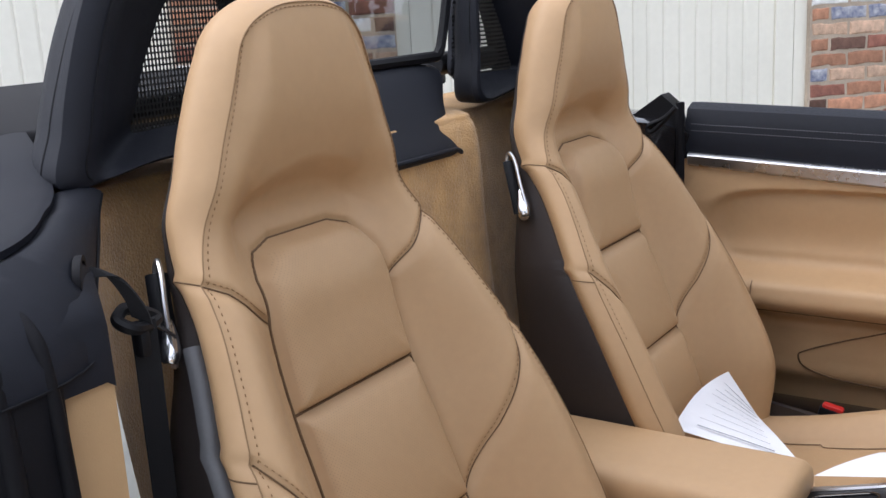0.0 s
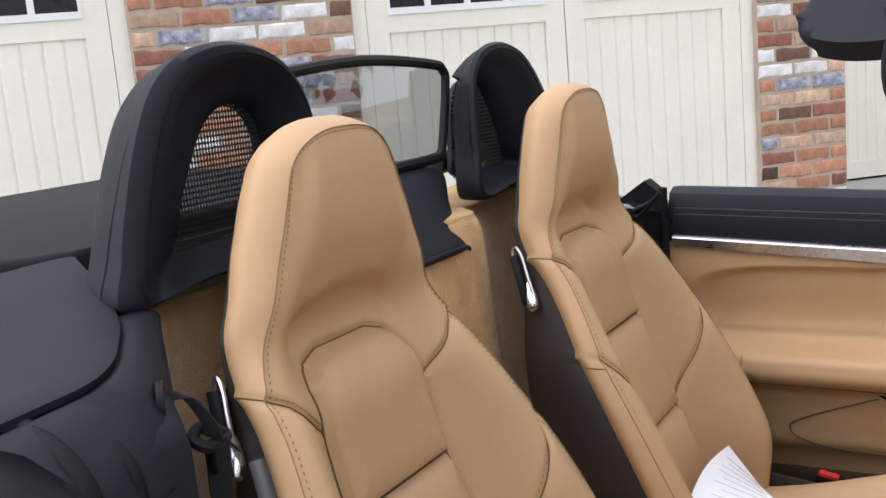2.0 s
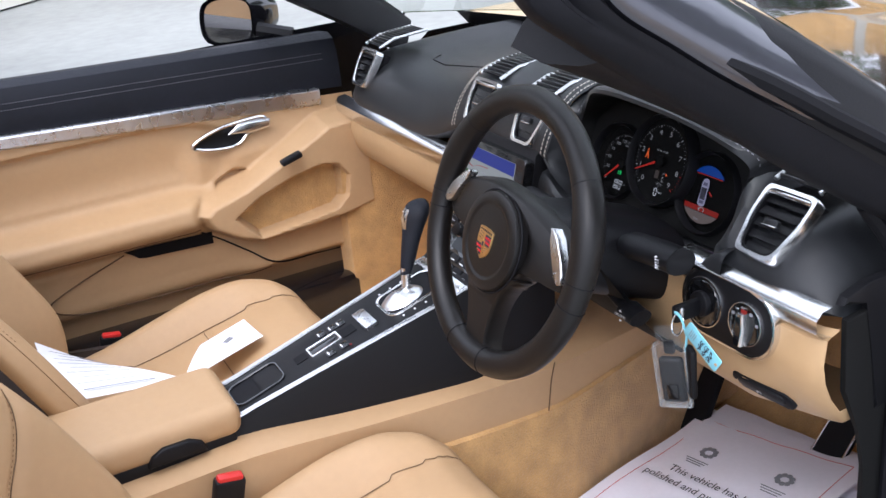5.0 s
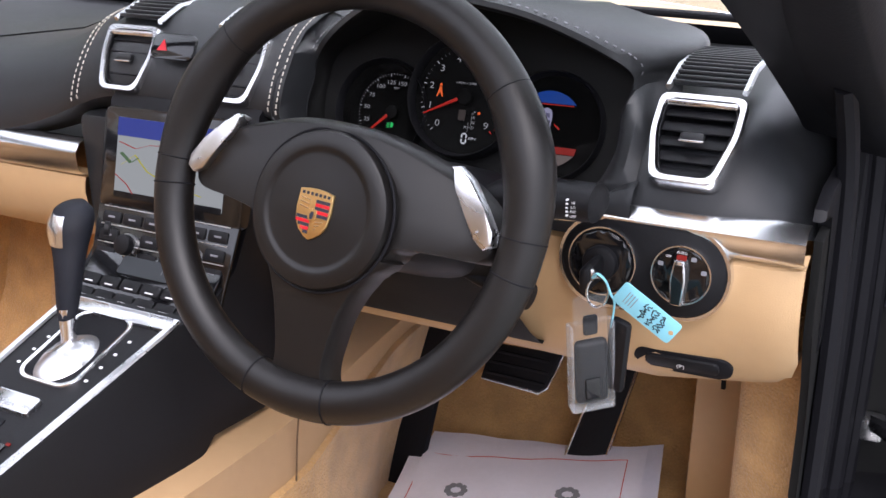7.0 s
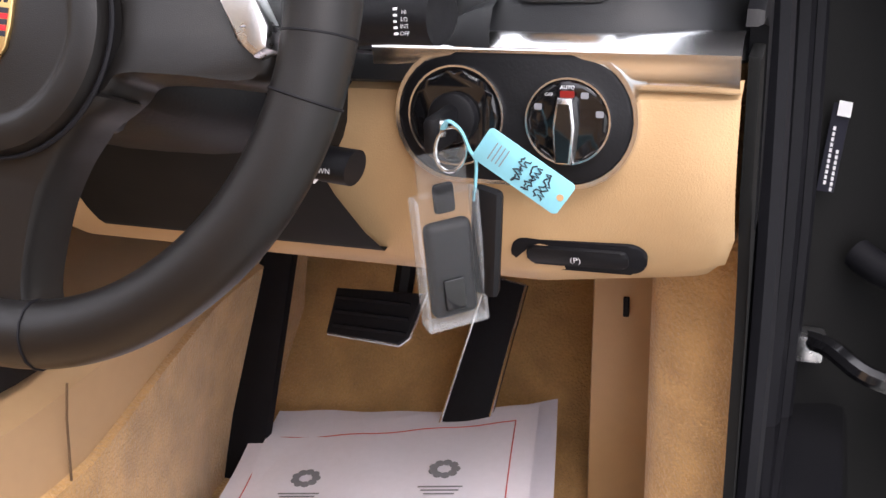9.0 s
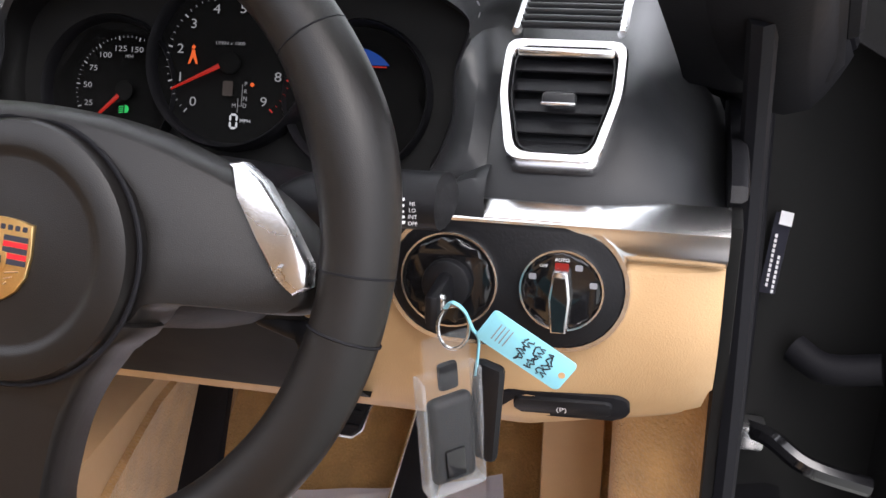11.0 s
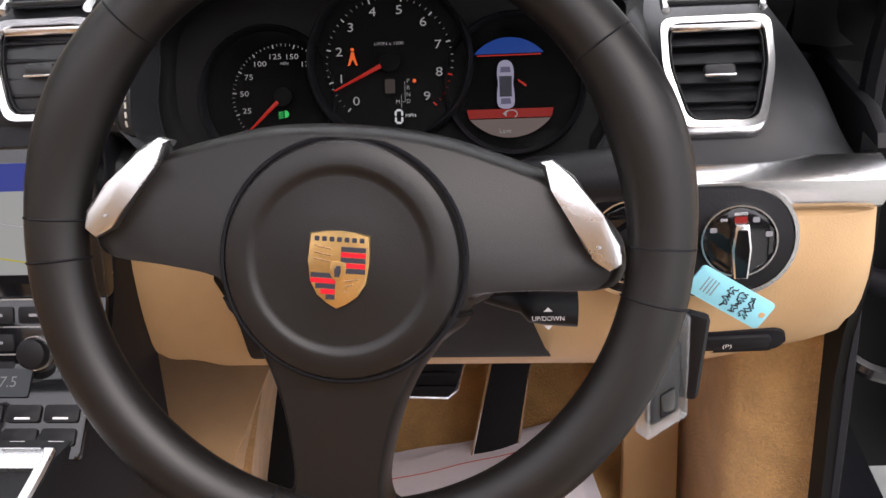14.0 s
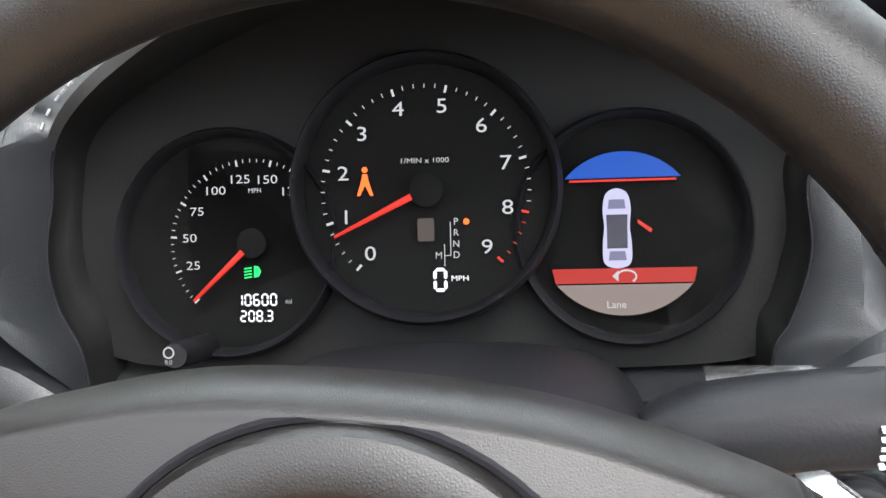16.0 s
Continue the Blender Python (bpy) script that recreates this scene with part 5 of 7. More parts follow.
def vent(cx, y0, z0, wb, wt, h, name="air_vent", grille=True, tilt=31):
    """An air vent: silver frame, slats with a knob, and a slotted grille that runs back over the dash."""
    lean = radians(tilt)
    Y = Vector((0, math.sin(lean), math.cos(lean)))
    X = Vector((1, 0, 0))
    N = X.cross(Y)
    o = Vector((cx, y0, z0))
    v = part(name, prism([(-wb / 2, 0), (wb / 2, 0), (wt / 2, h), (-wt / 2, h)], o - N * .03, X, Y, .012), M_RUBBER, dash, "silver-framed air vent")

    def outline(gr):
        pts = [(-wb / 2 - gr, -gr), (wb / 2 + gr, -gr), (wt / 2 + gr, h * .55), (wt / 2 + gr, h + gr), (-wt / 2 - gr, h + gr), (-wt / 2 - gr, h * .55)]
        out = []
        k = len(pts)
        for i in range(k):
            p, a, b = Vector(pts[i]), Vector(pts[i - 1]), Vector(pts[(i + 1) % k])
            r = .010
            u, w = (a - p).normalized() * r, (b - p).normalized() * r
            for s in (0, .33, .67, 1):
                q = (p + u) * (1 - s) ** 2 + p * 2 * s * (1 - s) + (p + w) * s * s
                out.append((q.x, q.y))
        return out
    part("vent_frame", ring2(outline(.0026), outline(-.0046), o, X, Y, -.012, .0045), M_CHROME, v, "bright silver vent frame")
    part("vent_lining", ring2(outline(-.005), outline(-.0065), o, X, Y, -.03, .002), M_PLASTIC, v)
    for i in range(5):
        f = (i + .7) / 5.6
        w = (wb + (wt - wb) * min(1, f / .55)) - .011
        part("slat", rbox((0, 0, 0), (w, .013, .0022), .0008, m=Matrix.Translation(o + Y * h * f - N * .004) @ pose(0, 0, 0, 24, 0, 0)), M_PLASTIC, v)
    part("knob", rbox((0, 0, 0), (.023, .008, .009), .003, m=Matrix.Translation(o + Y * h * .50 + N * .004) @ pose(0, 0, 0, -25, 0, 0)), M_DASH, v)
    part("knob_edge", rbox((0, 0, 0), (.023, .003, .0018), .0006, m=Matrix.Translation(o + Y * (h * .50 - .0055) + N * .007)), M_CHROME, v)
    if grille:
        top = o + Y * h
        part("bridge", rbox((0, 0, 0), (wt - .012, .004, .006), .002, m=Matrix.Translation(top - Y * .008 + N * .003)), M_CHROME, v)
        back = part("grille", skin([[(cx + s * wt / 2 * .86, y, z) for s in (-1, 1)] for y, z in ((top.y + .006, top.z + .010), (top.y + .04, top.z + .021), (top.y + .12, top.z + .026))]), M_RUBBER, v)
        for i in range(13):
            f = (i + .5) / 13
            y = top.y + .006 + .112 * f
            z = float(spl(y, [top.y + .006, top.y + .04, top.y + .12], [top.z + .011, top.z + .0225, top.z + .028]))
            part("slat", rbox((cx, y, z), (wt * .88, .0035, .004), .001), M_DASH, back)
        for sg in (-1, 1):
            part("grille_edge", tube([(cx + sg * wt * .46, y, z) for y, z in ((top.y + .004, top.z + .008), (top.y + .04, top.z + .0215), (top.y + .12, top.z + .027))], .0035, 6), M_SILVER, back)


vent(.594, .645, .760, .056, .078, .090, tilt=46)
vent(-.605, .645, .757, .056, .078, .080)
vent(.088, .634, .787, .052, .074, .076)
vent(-.070, .634, .787, .052, .074, .076)
haz = part("hazard_panel", prism(rrect(.062, .03, .008), (.008, .650, .838), (1, 0, 0), (0, .5, .86), .004, .002), M_GLOSS, dash, "gloss black hazard switch")
part("triangle", prism([(-.007, -.006), (.007, -.006), (0, .007)], (-.006, .6465, .840), (1, 0, 0), (0, .5, .86), .001), M_DARKRED, haz)

# ---- instrument binnacle and cluster ----
clus = thing("instrument_cluster", "three round dials lit under a black hood", "instrument cluster", (.345, .72, .74))
CO = Vector((.345, .707, .803))
CX, CV = Vector((1, 0, 0)), Vector((0, math.sin(radians(20)), math.cos(radians(20))))
CN = CX.cross(CV)
C3 = lambda x, v, h=0.0: CO + CX * x + CV * v + CN * h
plate = [(-.190, -.03), (-.185, .03), (-.15, .075), (-.09, .10), (0, .108), (.09, .10), (.15, .072), (.183, .02), (.180, -.04), (.165, -.078), (.10, -.088), (-.10, -.088), (-.175, -.075)]
part("face_plate", prism([(p.x, p.y) for p in cat([(a, b, 0) for a, b in plate], 4, True)], C3(0, 0, -.022), CX, CV, .010), M_LINING, clus, "black face plate")
# hood: a lip that arches over the dials, running back into the dash top
lip = cat([(.180, .664, .712), (.176, .670, .737), (.164, .678, .758), (.160, .686, .782), (.162, .698, .806), (.165, .701, .826), (.178, .698, .845), (.208, .683, .867), (.255, .657, .892), (.30, .638, .906), (.350, .630, .912), (.40, .638, .906), (.445, .657, .892), (.492, .683, .867), (.524, .698, .845), (.527, .700, .828), (.519, .695, .804), (.520, .683, .775), (.511, .673, .748), (.503, .669, .735), (.501, .665, .712)], 6)
hood_rows = []
DZ, DYZ = [p[1] for p in DP[2:9]], [p[0] for p in DP[2:9]]
for i, p in enumerate(lip):
    dx = p.x - .350
    low = max(0, min(1, (.862 - p.z) / .030))
    W = lambda q: .350 + dx * q
    mix = lambda a, b: Vector(a).lerp(Vector(b), low)
    # at the sides the hood runs out into the dash's front face
    xe = .146 if dx < 0 else .549
    ez = max(.747, p.z - .012)
    edge = dash_pt(xe, float(np.interp(ez - .026 * hump(xe), DZ, DYZ)) - .002, max(.747, ez - .026 * hump(xe)))
    sd = max(0, min(1, (.894 - p.z) / .04))
    zt = lambda x, z: max(z, .849 + .026 * hump(x))
    up = max(0, min(1, (p.z - .77) / .05))
    E = lambda t, b: p.lerp(edge, t) + Vector((0, -b * (1 - .8 * up), b * (.6 + up)))
    hood_rows.append([Vector((W(.94), .755, .80 + (p.z - .80) * .82)), Vector((W(.97), max(.705, p.y + .02), .80 + (p.z - .80) * .93)), p + Vector((0, .008, -.005)), p, mix(p + Vector((dx * .02, .001, .005)), E(.08, .003)),
                      mix((W(1.06 + .12 * sd), p.y + .03, p.z + .006 - .004 * sd), E(.3, .007)),
                      mix((W(1.08 + .2 * sd), p.y + .08, zt(W(1.08 + .2 * sd), min(p.z + .004, .912))), E(.6, .008)),
                      mix((W(1.15 + .2 * sd), p.y + .16, zt(W(1.15 + .2 * sd), min(p.z, .893))), E(.85, .003)),
                      mix((W(1.2), p.y + .26, zt(W(1.2), min(p.z - .015, .858))), E(1.0, 0))])
hood = part("hood", skin([r[3:] for r in hood_rows]), M_DASH, clus, "stitched black leather hood")
part("lining", skin([[a.lerp(b, k) for a, b in zip(r[:3], r[1:4]) for k in (0, .5)] + [r[3]] for r in hood_rows]), M_LINING, clus, "matt black inner lining")
for q in (hood_rows[:32], hood_rows[-32:]):
    part("lining_seam", tube([r[3] + Vector((0, -.0003, 0)) for r in q], .0009, 6), M_RUBBER, hood)
part("stitching", stitches([r[4].lerp(r[5], .3) + Vector((0, -.0006, .0012)) for r in hood_rows[32:-32]], .0055, .0035, .0007), M_GREYINK, hood)


def dial(cx, cv, r, h, name):
    d = part(name, prism(circ(r * .93, 48), C3(cx, cv, h - .012), CX, CV, .004), M_DIAL, clus, "black dial face")
    ro, rows = r, []
    for i in range(64):
        a = 2 * math.pi * i / 64
        ca, sa = math.cos(a), math.sin(a)
        rows.append([C3(cx + ca * q, cv + sa * q, h + dh) for q, dh in ((ro * 1.02, -.02), (ro * 1.015, .000), (ro * .985, .004), (ro * .955, .001), (ro * .93, -.009))])
    part("bezel", skin(rows, close_rows=True), M_PLASTIC, d, "black bezel")
    return d


FH = -.0075
sp = dial(-.1005, -.024, .0565, -.004, "speedometer")
rt = dial(.0975, -.021, .0555, -.004, "side_display")
ta = dial(0.0, 0.0, .0645, .004, "rev_counter")
TH = .0005


def tick(parent, cx, cv, h, a, r0, r1, w, m):
    ca, sa = math.cos(radians(a)), math.sin(radians(a))
    q = [(r0, -w), (r1, -w), (r1, w), (r0, w)]
    return ([C3(cx + ca * r - sa * o, cv + sa * r + ca * o, h) for r, o in q], [(0, 1, 2, 3)])


A0, AS = 228.0, -30.2
major, minor, red = [], [], []
for i in range(0, 46):
    v = i / 5
    a = A0 + AS * v
    big = i % 5 == 0
    (red if v > 7.9 else (major if big else minor)).append(tick(ta, 0, -.001, FH + .0078, a, .0472 if big else .0488, .0508, .0006 if big else .0002, None))
part("scale", join(*major, *minor), G_WHITE, ta, "white scale marks", smooth=False)
for q in red:
    part("red_mark", q, G_RED, ta, smooth=False)
for n in range(10):
    a = radians(A0 + AS * n)
    lettering(str(n), .0098, C3(.0405 * math.cos(a), .0405 * math.sin(a) - .001, FH + .0074), CX, CV, G_WHITE, ta, stretch=1.25)
lettering("1/MIN x 1000", .0034, C3(0, .013, FH + .0074), CX, CV, G_WHITE, ta, stretch=1.25)


def needle(parent, cx, cv, h, a, r0, r1, w0, w1):
    ca, sa = math.cos(radians(a)), math.sin(radians(a))
    pts = [(r0, -w0), (r1, -w1), (r1, w1), (r0, w0)]
    return prism([(ca * r - sa * o, sa * r + ca * o) for r, o in pts], C3(cx, cv, h), CX, CV, .0015, .0004)


part("needle", needle(ta, 0, -.001, FH + .010, 206, .007, .049, .0016, .0006), G_RED, ta, "red needle")
part("hub", prism(circ(.0085, 24), C3(.001, -.001, FH + .008), CX, CV, .003, .001), M_DIAL, ta)


def figures(words, h, x, v, lift, parent):
    """Figures of a segment display, from their left end."""
    w, b, g = h * .52, h * .085, h * .02
    for c in words:
        if c == ".":
            part("figure", ([C3(x + p * b, v - h / 2 + q * b, lift) for p, q in ((-.6, -1), (1.2, -1), (1.2, 1), (-.6, 1))], [(0, 1, 2, 3)]), G_LCD, parent, smooth=False)
            x += b * 2.4
            continue
        on = {"0": "abcdef", "1": "bc", "2": "abged", "3": "abgcd", "6": "afgedc", "8": "abcdefg"}[c]
        bars = []
        for k, (p, q, long) in {"a": (w / 2, h / 2, 0), "g": (w / 2, 0, 0), "d": (w / 2, -h / 2, 0), "f": (0, h / 4, 1), "b": (w, h / 4, 1), "e": (0, -h / 4, 1), "c": (w, -h / 4, 1)}.items():
            if k in on:
                e = (h / 4 if long else w / 2) - g
                sh = [(-e, 0), (-e + b, b), (e - b, b), (e, 0), (e - b, -b), (-e + b, -b)]
                bars.append(([C3(x + p + (m if long else l), v + q + (l if long else m), lift) for l, m in (sh[::-1] if not long else sh)], [tuple(range(6))]))
        part("figure", join(*bars), G_LCD, parent, smooth=False)
        x += w + h * .3


figures("0", .0098, .0040, -.0440, FH + .0084, ta)
lettering("MPH", .0036, C3(.0160, -.0435, FH + .0082), CX, CV, G_LCD, ta, stretch=1.2)
for i, w in enumerate("PRND"):
    lettering(w, .0046, C3(.0145, -.0165 - i * .0053, FH + .0074), CX, CV, G_WHITE, ta)
lettering("M", .0046, C3(.006, -.0325, FH + .0074), CX, CV, G_WHITE, ta)
part("shift_line", join(([C3(.0118 + x, v, FH + .0076) for x, v in ((-.0002, -.0165), (.0002, -.0165), (.0002, -.0325), (-.0002, -.0325))], [(0, 1, 2, 3)]), ([C3(.0088 + x, v, FH + .0076) for x, v in ((-.0002, -.027), (.0002, -.027), (.0002, -.0375), (-.0002, -.0375))], [(0, 1, 2, 3)]), ([C3(x, v - .0325, FH + .0076) for x, v in ((.0088, -.0002), (.0118, -.0002), (.0118, .0002), (.0088, .0002))], [(0, 1, 2, 3)])), G_WHITE, ta, smooth=False)
part("gear_field", prism(rrect(.008, .011, .001), C3(0, -.020, FH + .0074), CX, CV, .0003), G_BROWN, ta)
part("gear_lamp", prism(circ(.0015, 12), C3(.0195, -.0165, FH + .0075), CX, CV, .0004), G_AMBER, ta, "amber lamp")
part("belt_lamp", join(prismv := ([C3(x - .029, v + .003, FH + .0078) for x, v in ((-.0012, .0045), (.0012, .0045), (.0016, .002), (.004, -.006), (.0025, -.006), (.0, -.001), (-.0025, -.006), (-.004, -.006), (-.0016, .002))], [tuple(range(9))]), ([C3(x - .029, v + .003, FH + .0078) for x, v in ((0.0015 * math.cos(k), .0065 + .0015 * math.sin(k)) for k in np.linspace(0, 6.28, 11)[:-1])], [tuple(range(10))])), G_AMBER, ta, "lit orange seat belt lamp", smooth=False)
# speedometer
SX, SV = -.088, -.0245
maj, mn = [], []
for i in range(0, 36):
    v = i * 5
    a = 224 - v * .99
    big = v % 25 == 0
    (maj if big else mn).append(tick(sp, SX, SV, FH, a, .0388 if big else .0402, .0420, .0005 if big else .0002, None))
part("scale", join(*maj, *mn), G_WHITE, sp, "white scale marks", smooth=False)
for v in (25, 50, 75, 100, 125, 150, 175):
    a = radians(224 - v * .99)
    lettering(str(v), .0060, C3(SX + .0322 * math.cos(a), SV + .0322 * math.sin(a), FH - .0003), CX, CV, G_WHITE, sp, stretch=1.3)
lettering("MPH", .0034, C3(SX + .002, SV + .026, FH - .0003), CX, CV, G_WHITE, sp)
part("needle", needle(sp, SX, SV, FH + .0015, 223, .006, .041, .0015, .0006), G_RED, sp, "red needle")
part("hub", prism(circ(.0075, 24), C3(SX, SV, FH), CX, CV, .002, .0005), M_DIAL, sp)
figures("10600", .0053, -.0965, -.0525, FH + .0005, sp)
figures("208.3", .0050, -.0945, -.0605, FH + .0005, sp)
lettering("mi", .0036, C3(-.0700, -.0535, FH), CX, CV, G_WHITE, sp)
beam = [([C3(-.088 + x, -.0385 + v, FH) for x, v in ((.0005, -.003), (.003, -.0025), (.0042, 0), (.003, .0025), (.0005, .003))], [(0, 1, 2, 3, 4)])]
for k in range(4):
    beam.append(([C3(-.0895 + x, -.0365 - k * .0015 + v, FH) for x, v in ((-.003, -.0009), (.001, -.0004), (.001, .0003), (-.003, -.0002))], [(0, 1, 2, 3)]))
part("beam_lamp", join(*beam), G_GREEN, sp, "lit green dipped beam lamp", smooth=False)
# side display
RX, RV2 = .0935, -.021
seg = lambda v0, up, r: [(r * math.cos(t), r * math.sin(t)) for t in np.linspace(math.asin(v0 / r), math.pi - math.asin(v0 / r), 20)] if up else [(r * math.cos(t), r * math.sin(t)) for t in np.linspace(math.pi + math.asin(-v0 / r), 2 * math.pi - math.asin(-v0 / r), 20)]
part("blue_field", prism(seg(.0235, True, .036), C3(RX, RV2, FH - .0006), CX, CV, .0004), G_BLUE, rt, "lit blue field")
part("red_line", prism([(-.025, .0218), (.025, .0218), (.025, .0228), (-.025, .0228)], C3(RX, RV2, FH - .0006), CX, CV, .0004), G_RED, rt)
part("red_band", prism([(-.0325, -.0265), (.0325, -.0265), (.034, -.0195), (-.034, -.0195)], C3(RX, RV2, FH - .0006), CX, CV, .0004), G_BAND, rt, "lit red band")
part("map_field", prism(seg(-.0272, False, .042), C3(RX, RV2, FH - .0006), CX, CV, .0004), G_BROWNL, rt, "pale brown map field")
part("return_arrow", tube([C3(RX + .001 + .0045 * math.cos(a), RV2 - .0235 + .003 * math.sin(a), FH) for a in np.linspace(-.9, 3.0, 14)], .0005, 5), G_WHITE, rt)
body = cat([(-.0062, -.017, 0), (-.0068, -.008, 0), (-.006, .0, 0), (-.0066, .009, 0), (-.005, .016, 0), (0, .0185, 0), (.005, .016, 0), (.0066, .009, 0), (.006, 0, 0), (.0068, -.008, 0), (.0062, -.017, 0), (0, -.0195, 0)], 4, True)
part("car_picture", prism([(p.x, p.y) for p in body], C3(RX - .003, RV2, FH - .0002), CX, CV, .0005), G_LILAC, rt, "pale lilac car picture")
part("car_cabin", prism([(-.005, .006), (.005, .006), (.0048, .0), (.0048, -.010), (-.0048, -.010), (-.0048, 0)], C3(RX - .003, RV2, FH + .0004), CX, CV, .0004), M_INK, rt)
for q in (.011, -.0135):
    part("car_glass", prism([(-.0042, q - .0022), (.0042, q - .0022), (.0036, q + .0022), (-.0036, q + .0022)], C3(RX - .003, RV2, FH + .0004), CX, CV, .0003), G_LILACD, rt)
part("open_door", prism([(.0068, .0035), (.0135, -.0012), (.0128, -.0028), (.0068, .0018)], C3(RX, RV2, FH), CX, CV, .0005), G_RED, rt, "lit red door mark")
lettering("Lane", .0050, C3(RX - .004, RV2 - .0368, FH + .0002), CX, CV, G_WHITE, rt)
part("arrow_head", prism([(0, 0), (.003, .0026), (.003, -.0026)], C3(RX - .0058, RV2 - .0232, FH), CX, CV, .0004), G_WHITE, rt)
knb = part("trip_knob", tube([C3(-.1135, -.0755, -.01), C3(-.1135, -.0755, .030), C3(-.1135, -.0755, .032)], [.0065, .0065, .0055], 16), M_PLASTIC, clus)
part("ring_mark", tube([C3(-.1165 + .0024 * math.cos(a), -.0740 + .0024 * math.sin(a), .0325) for a in np.linspace(0, 2 * math.pi, 17)[:-1]], .0004, 5, closed=True), G_WHITE, knb)
lettering("0.0", .003, C3(-.1165, -.0785, .0322), CX, CV, G_WHITE, knb)

# ---- steering column and stalks ----
col = thing("steering_column", "black steering column shroud with stalks", "steering column", (.355, .56, .70))
ctr = lambda d, dz=0.0: Vector((.357, .444, .766)) + Vector((0, .94, -.34)) * d + Vector((0, 0, dz))
rows = []
for d, w, h in ((.02, .045, .04), (.05, .075, .052), (.10, .085, .058), (.16, .09, .06), (.24, .09, .06)):
    o = ctr(d)
    rows.append([o + Vector((w * math.copysign(abs(math.cos(a)) ** .6, math.cos(a)), 0, h * math.copysign(abs(math.sin(a)) ** .6, math.sin(a)) - .005)) for a in np.linspace(0, 2 * math.pi, 33)[:-1]])
part("shroud", skin(rows, wrap=True, cap=True), M_PLASTIC, col)
part("lower_lip", skin([[(.343 + s * w, y, z + b * s * s) for w, y, z, b in ((.100, .530, .690, .035), (.110, .548, .664, .028), (.109, .568, .642, .020), (.112, .590, .618, .012), (.119, .618, .590, .004), (.123, .634, .577, .001), (.123, .641, .572, 0), (.12, .66, .571, 0))] for s in np.linspace(-1, 1, 30)]), M_LINING, col, "black lower shroud")


def stalk(pts, r, flat=.62):
    s = part("stalk", tube(cat(pts, 5), r, 16, flat=flat), M_PLASTIC, col, "black column stalk")
    return s


s1 = stalk([(.43, .57, .746), (.46, .575, .748), (.50, .580, .750), (.533, .582, .750), (.538, .582, .750)], [.009, .010, .013, .017, .0195] + [.021] * 14 + [.018, .012], .84)
for k in range(5):
    part("symbol", rbox((.518, .5610, .7425 + k * .0036), (.0020, .0030, .0014), .0002), M_WHITE, s1)
for k, word in enumerate(("OFF", "INT", "LO", "HI")):
    lettering(word, .0034, (.5245, .5590, .7430 + k * .0041), (1, 0, 0), (0, .1, 1), M_WHITE, s1)
s2 = stalk([(.42, .565, .672), (.455, .562, .662), (.474, .56, .660), (.486, .56, .659)], [.011] * 5 + [.0175] * 11)
lettering("UP/DOWN", .0046, (.466, .5425, .661), (1, 0, 0), (0, .2, 1), M_WHITE, s2)
for sg in (-1, 1):
    part("symbol", prism([(-.003, 0), (.003, 0), (0, .003 * sg)] if sg > 0 else [(.003, 0), (-.003, 0), (0, .003 * sg)], (.466, .5425, .661 + sg * .0055), (1, 0, 0), (0, .2, 1), .0004), M_WHITE, s2)
stalk([(.29, .57, .745), (.25, .575, .743), (.21, .58, .741), (.185, .582, .740)], [.009] * 5 + [.020] * 11)

# ---- steering wheel ----
WC = Vector((.357, .444, .772))
RAKE, TURN = radians(20), radians(-5)
WX0, WY0 = Vector((1, 0, 0)), Vector((0, math.sin(RAKE), math.cos(RAKE)))
WX = WX0 * math.cos(TURN) + WY0 * math.sin(TURN)
WY = WY0 * math.cos(TURN) - WX0 * math.sin(TURN)
WZ = WX.cross(WY)
wheel = thing("steering_wheel", "black leather three-spoke steering wheel with badge", "steering wheel", WC)
W3 = lambda x, y, z=0.0: WC + WX * x + WY * y + WZ * z
RR = .1735
rim_rows = []
for i in range(144):
    a = 2 * math.pi * i / 144
    dg = math.degrees(a)
    thick = .0184 + .0030 * (math.exp(-((dg - 22) / 15) ** 2) + math.exp(-((dg - 158) / 15) ** 2))
    rim_rows.append([W3((RR + thick * math.cos(b)) * math.cos(a), (RR + thick * math.cos(b)) * math.sin(a), thick * .92 * math.sin(b)) for b in np.linspace(0, 2 * math.pi, 17)[:-1]])
rim = part("rim", skin(rim_rows, wrap=True, close_rows=True), M_WHEELL, wheel)
for dg in (1, -9, 181, 189, 40, 140, -103, -77):
    a = radians(dg)
    part("seam", tube([W3((RR + .0186 * math.cos(b)) * math.cos(a), (RR + .0186 * math.cos(b)) * math.sin(a), .0172 * math.sin(b)) for b in np.linspace(0, 2 * math.pi, 17)[:-1]], .0008, 5, closed=True), M_RUBBER, rim)
HY = -.014


def pillow(outline, z_edge, z_mid, n=6, back=None, c=None):
    """A soft-edged pad over an outline in the wheel's plane."""
    c = c or (sum(p[0] for p in outline) / len(outline), sum(p[1] for p in outline) / len(outline))
    rows = [[W3(p[0], p[1], z_edge - .022) for p in outline]]
    for k in range(n + 1):
        f = k / n
        s = 1 - .12 * f if n else 1
        rows.append([W3(c[0] + (p[0] - c[0]) * (1 - .10 * f), c[1] + (p[1] - c[1]) * (1 - .10 * f), z_edge + (z_mid - z_edge) * math.sin(f * math.pi / 2)) for p in outline])
    return skin(rows, wrap=True, cap=True)


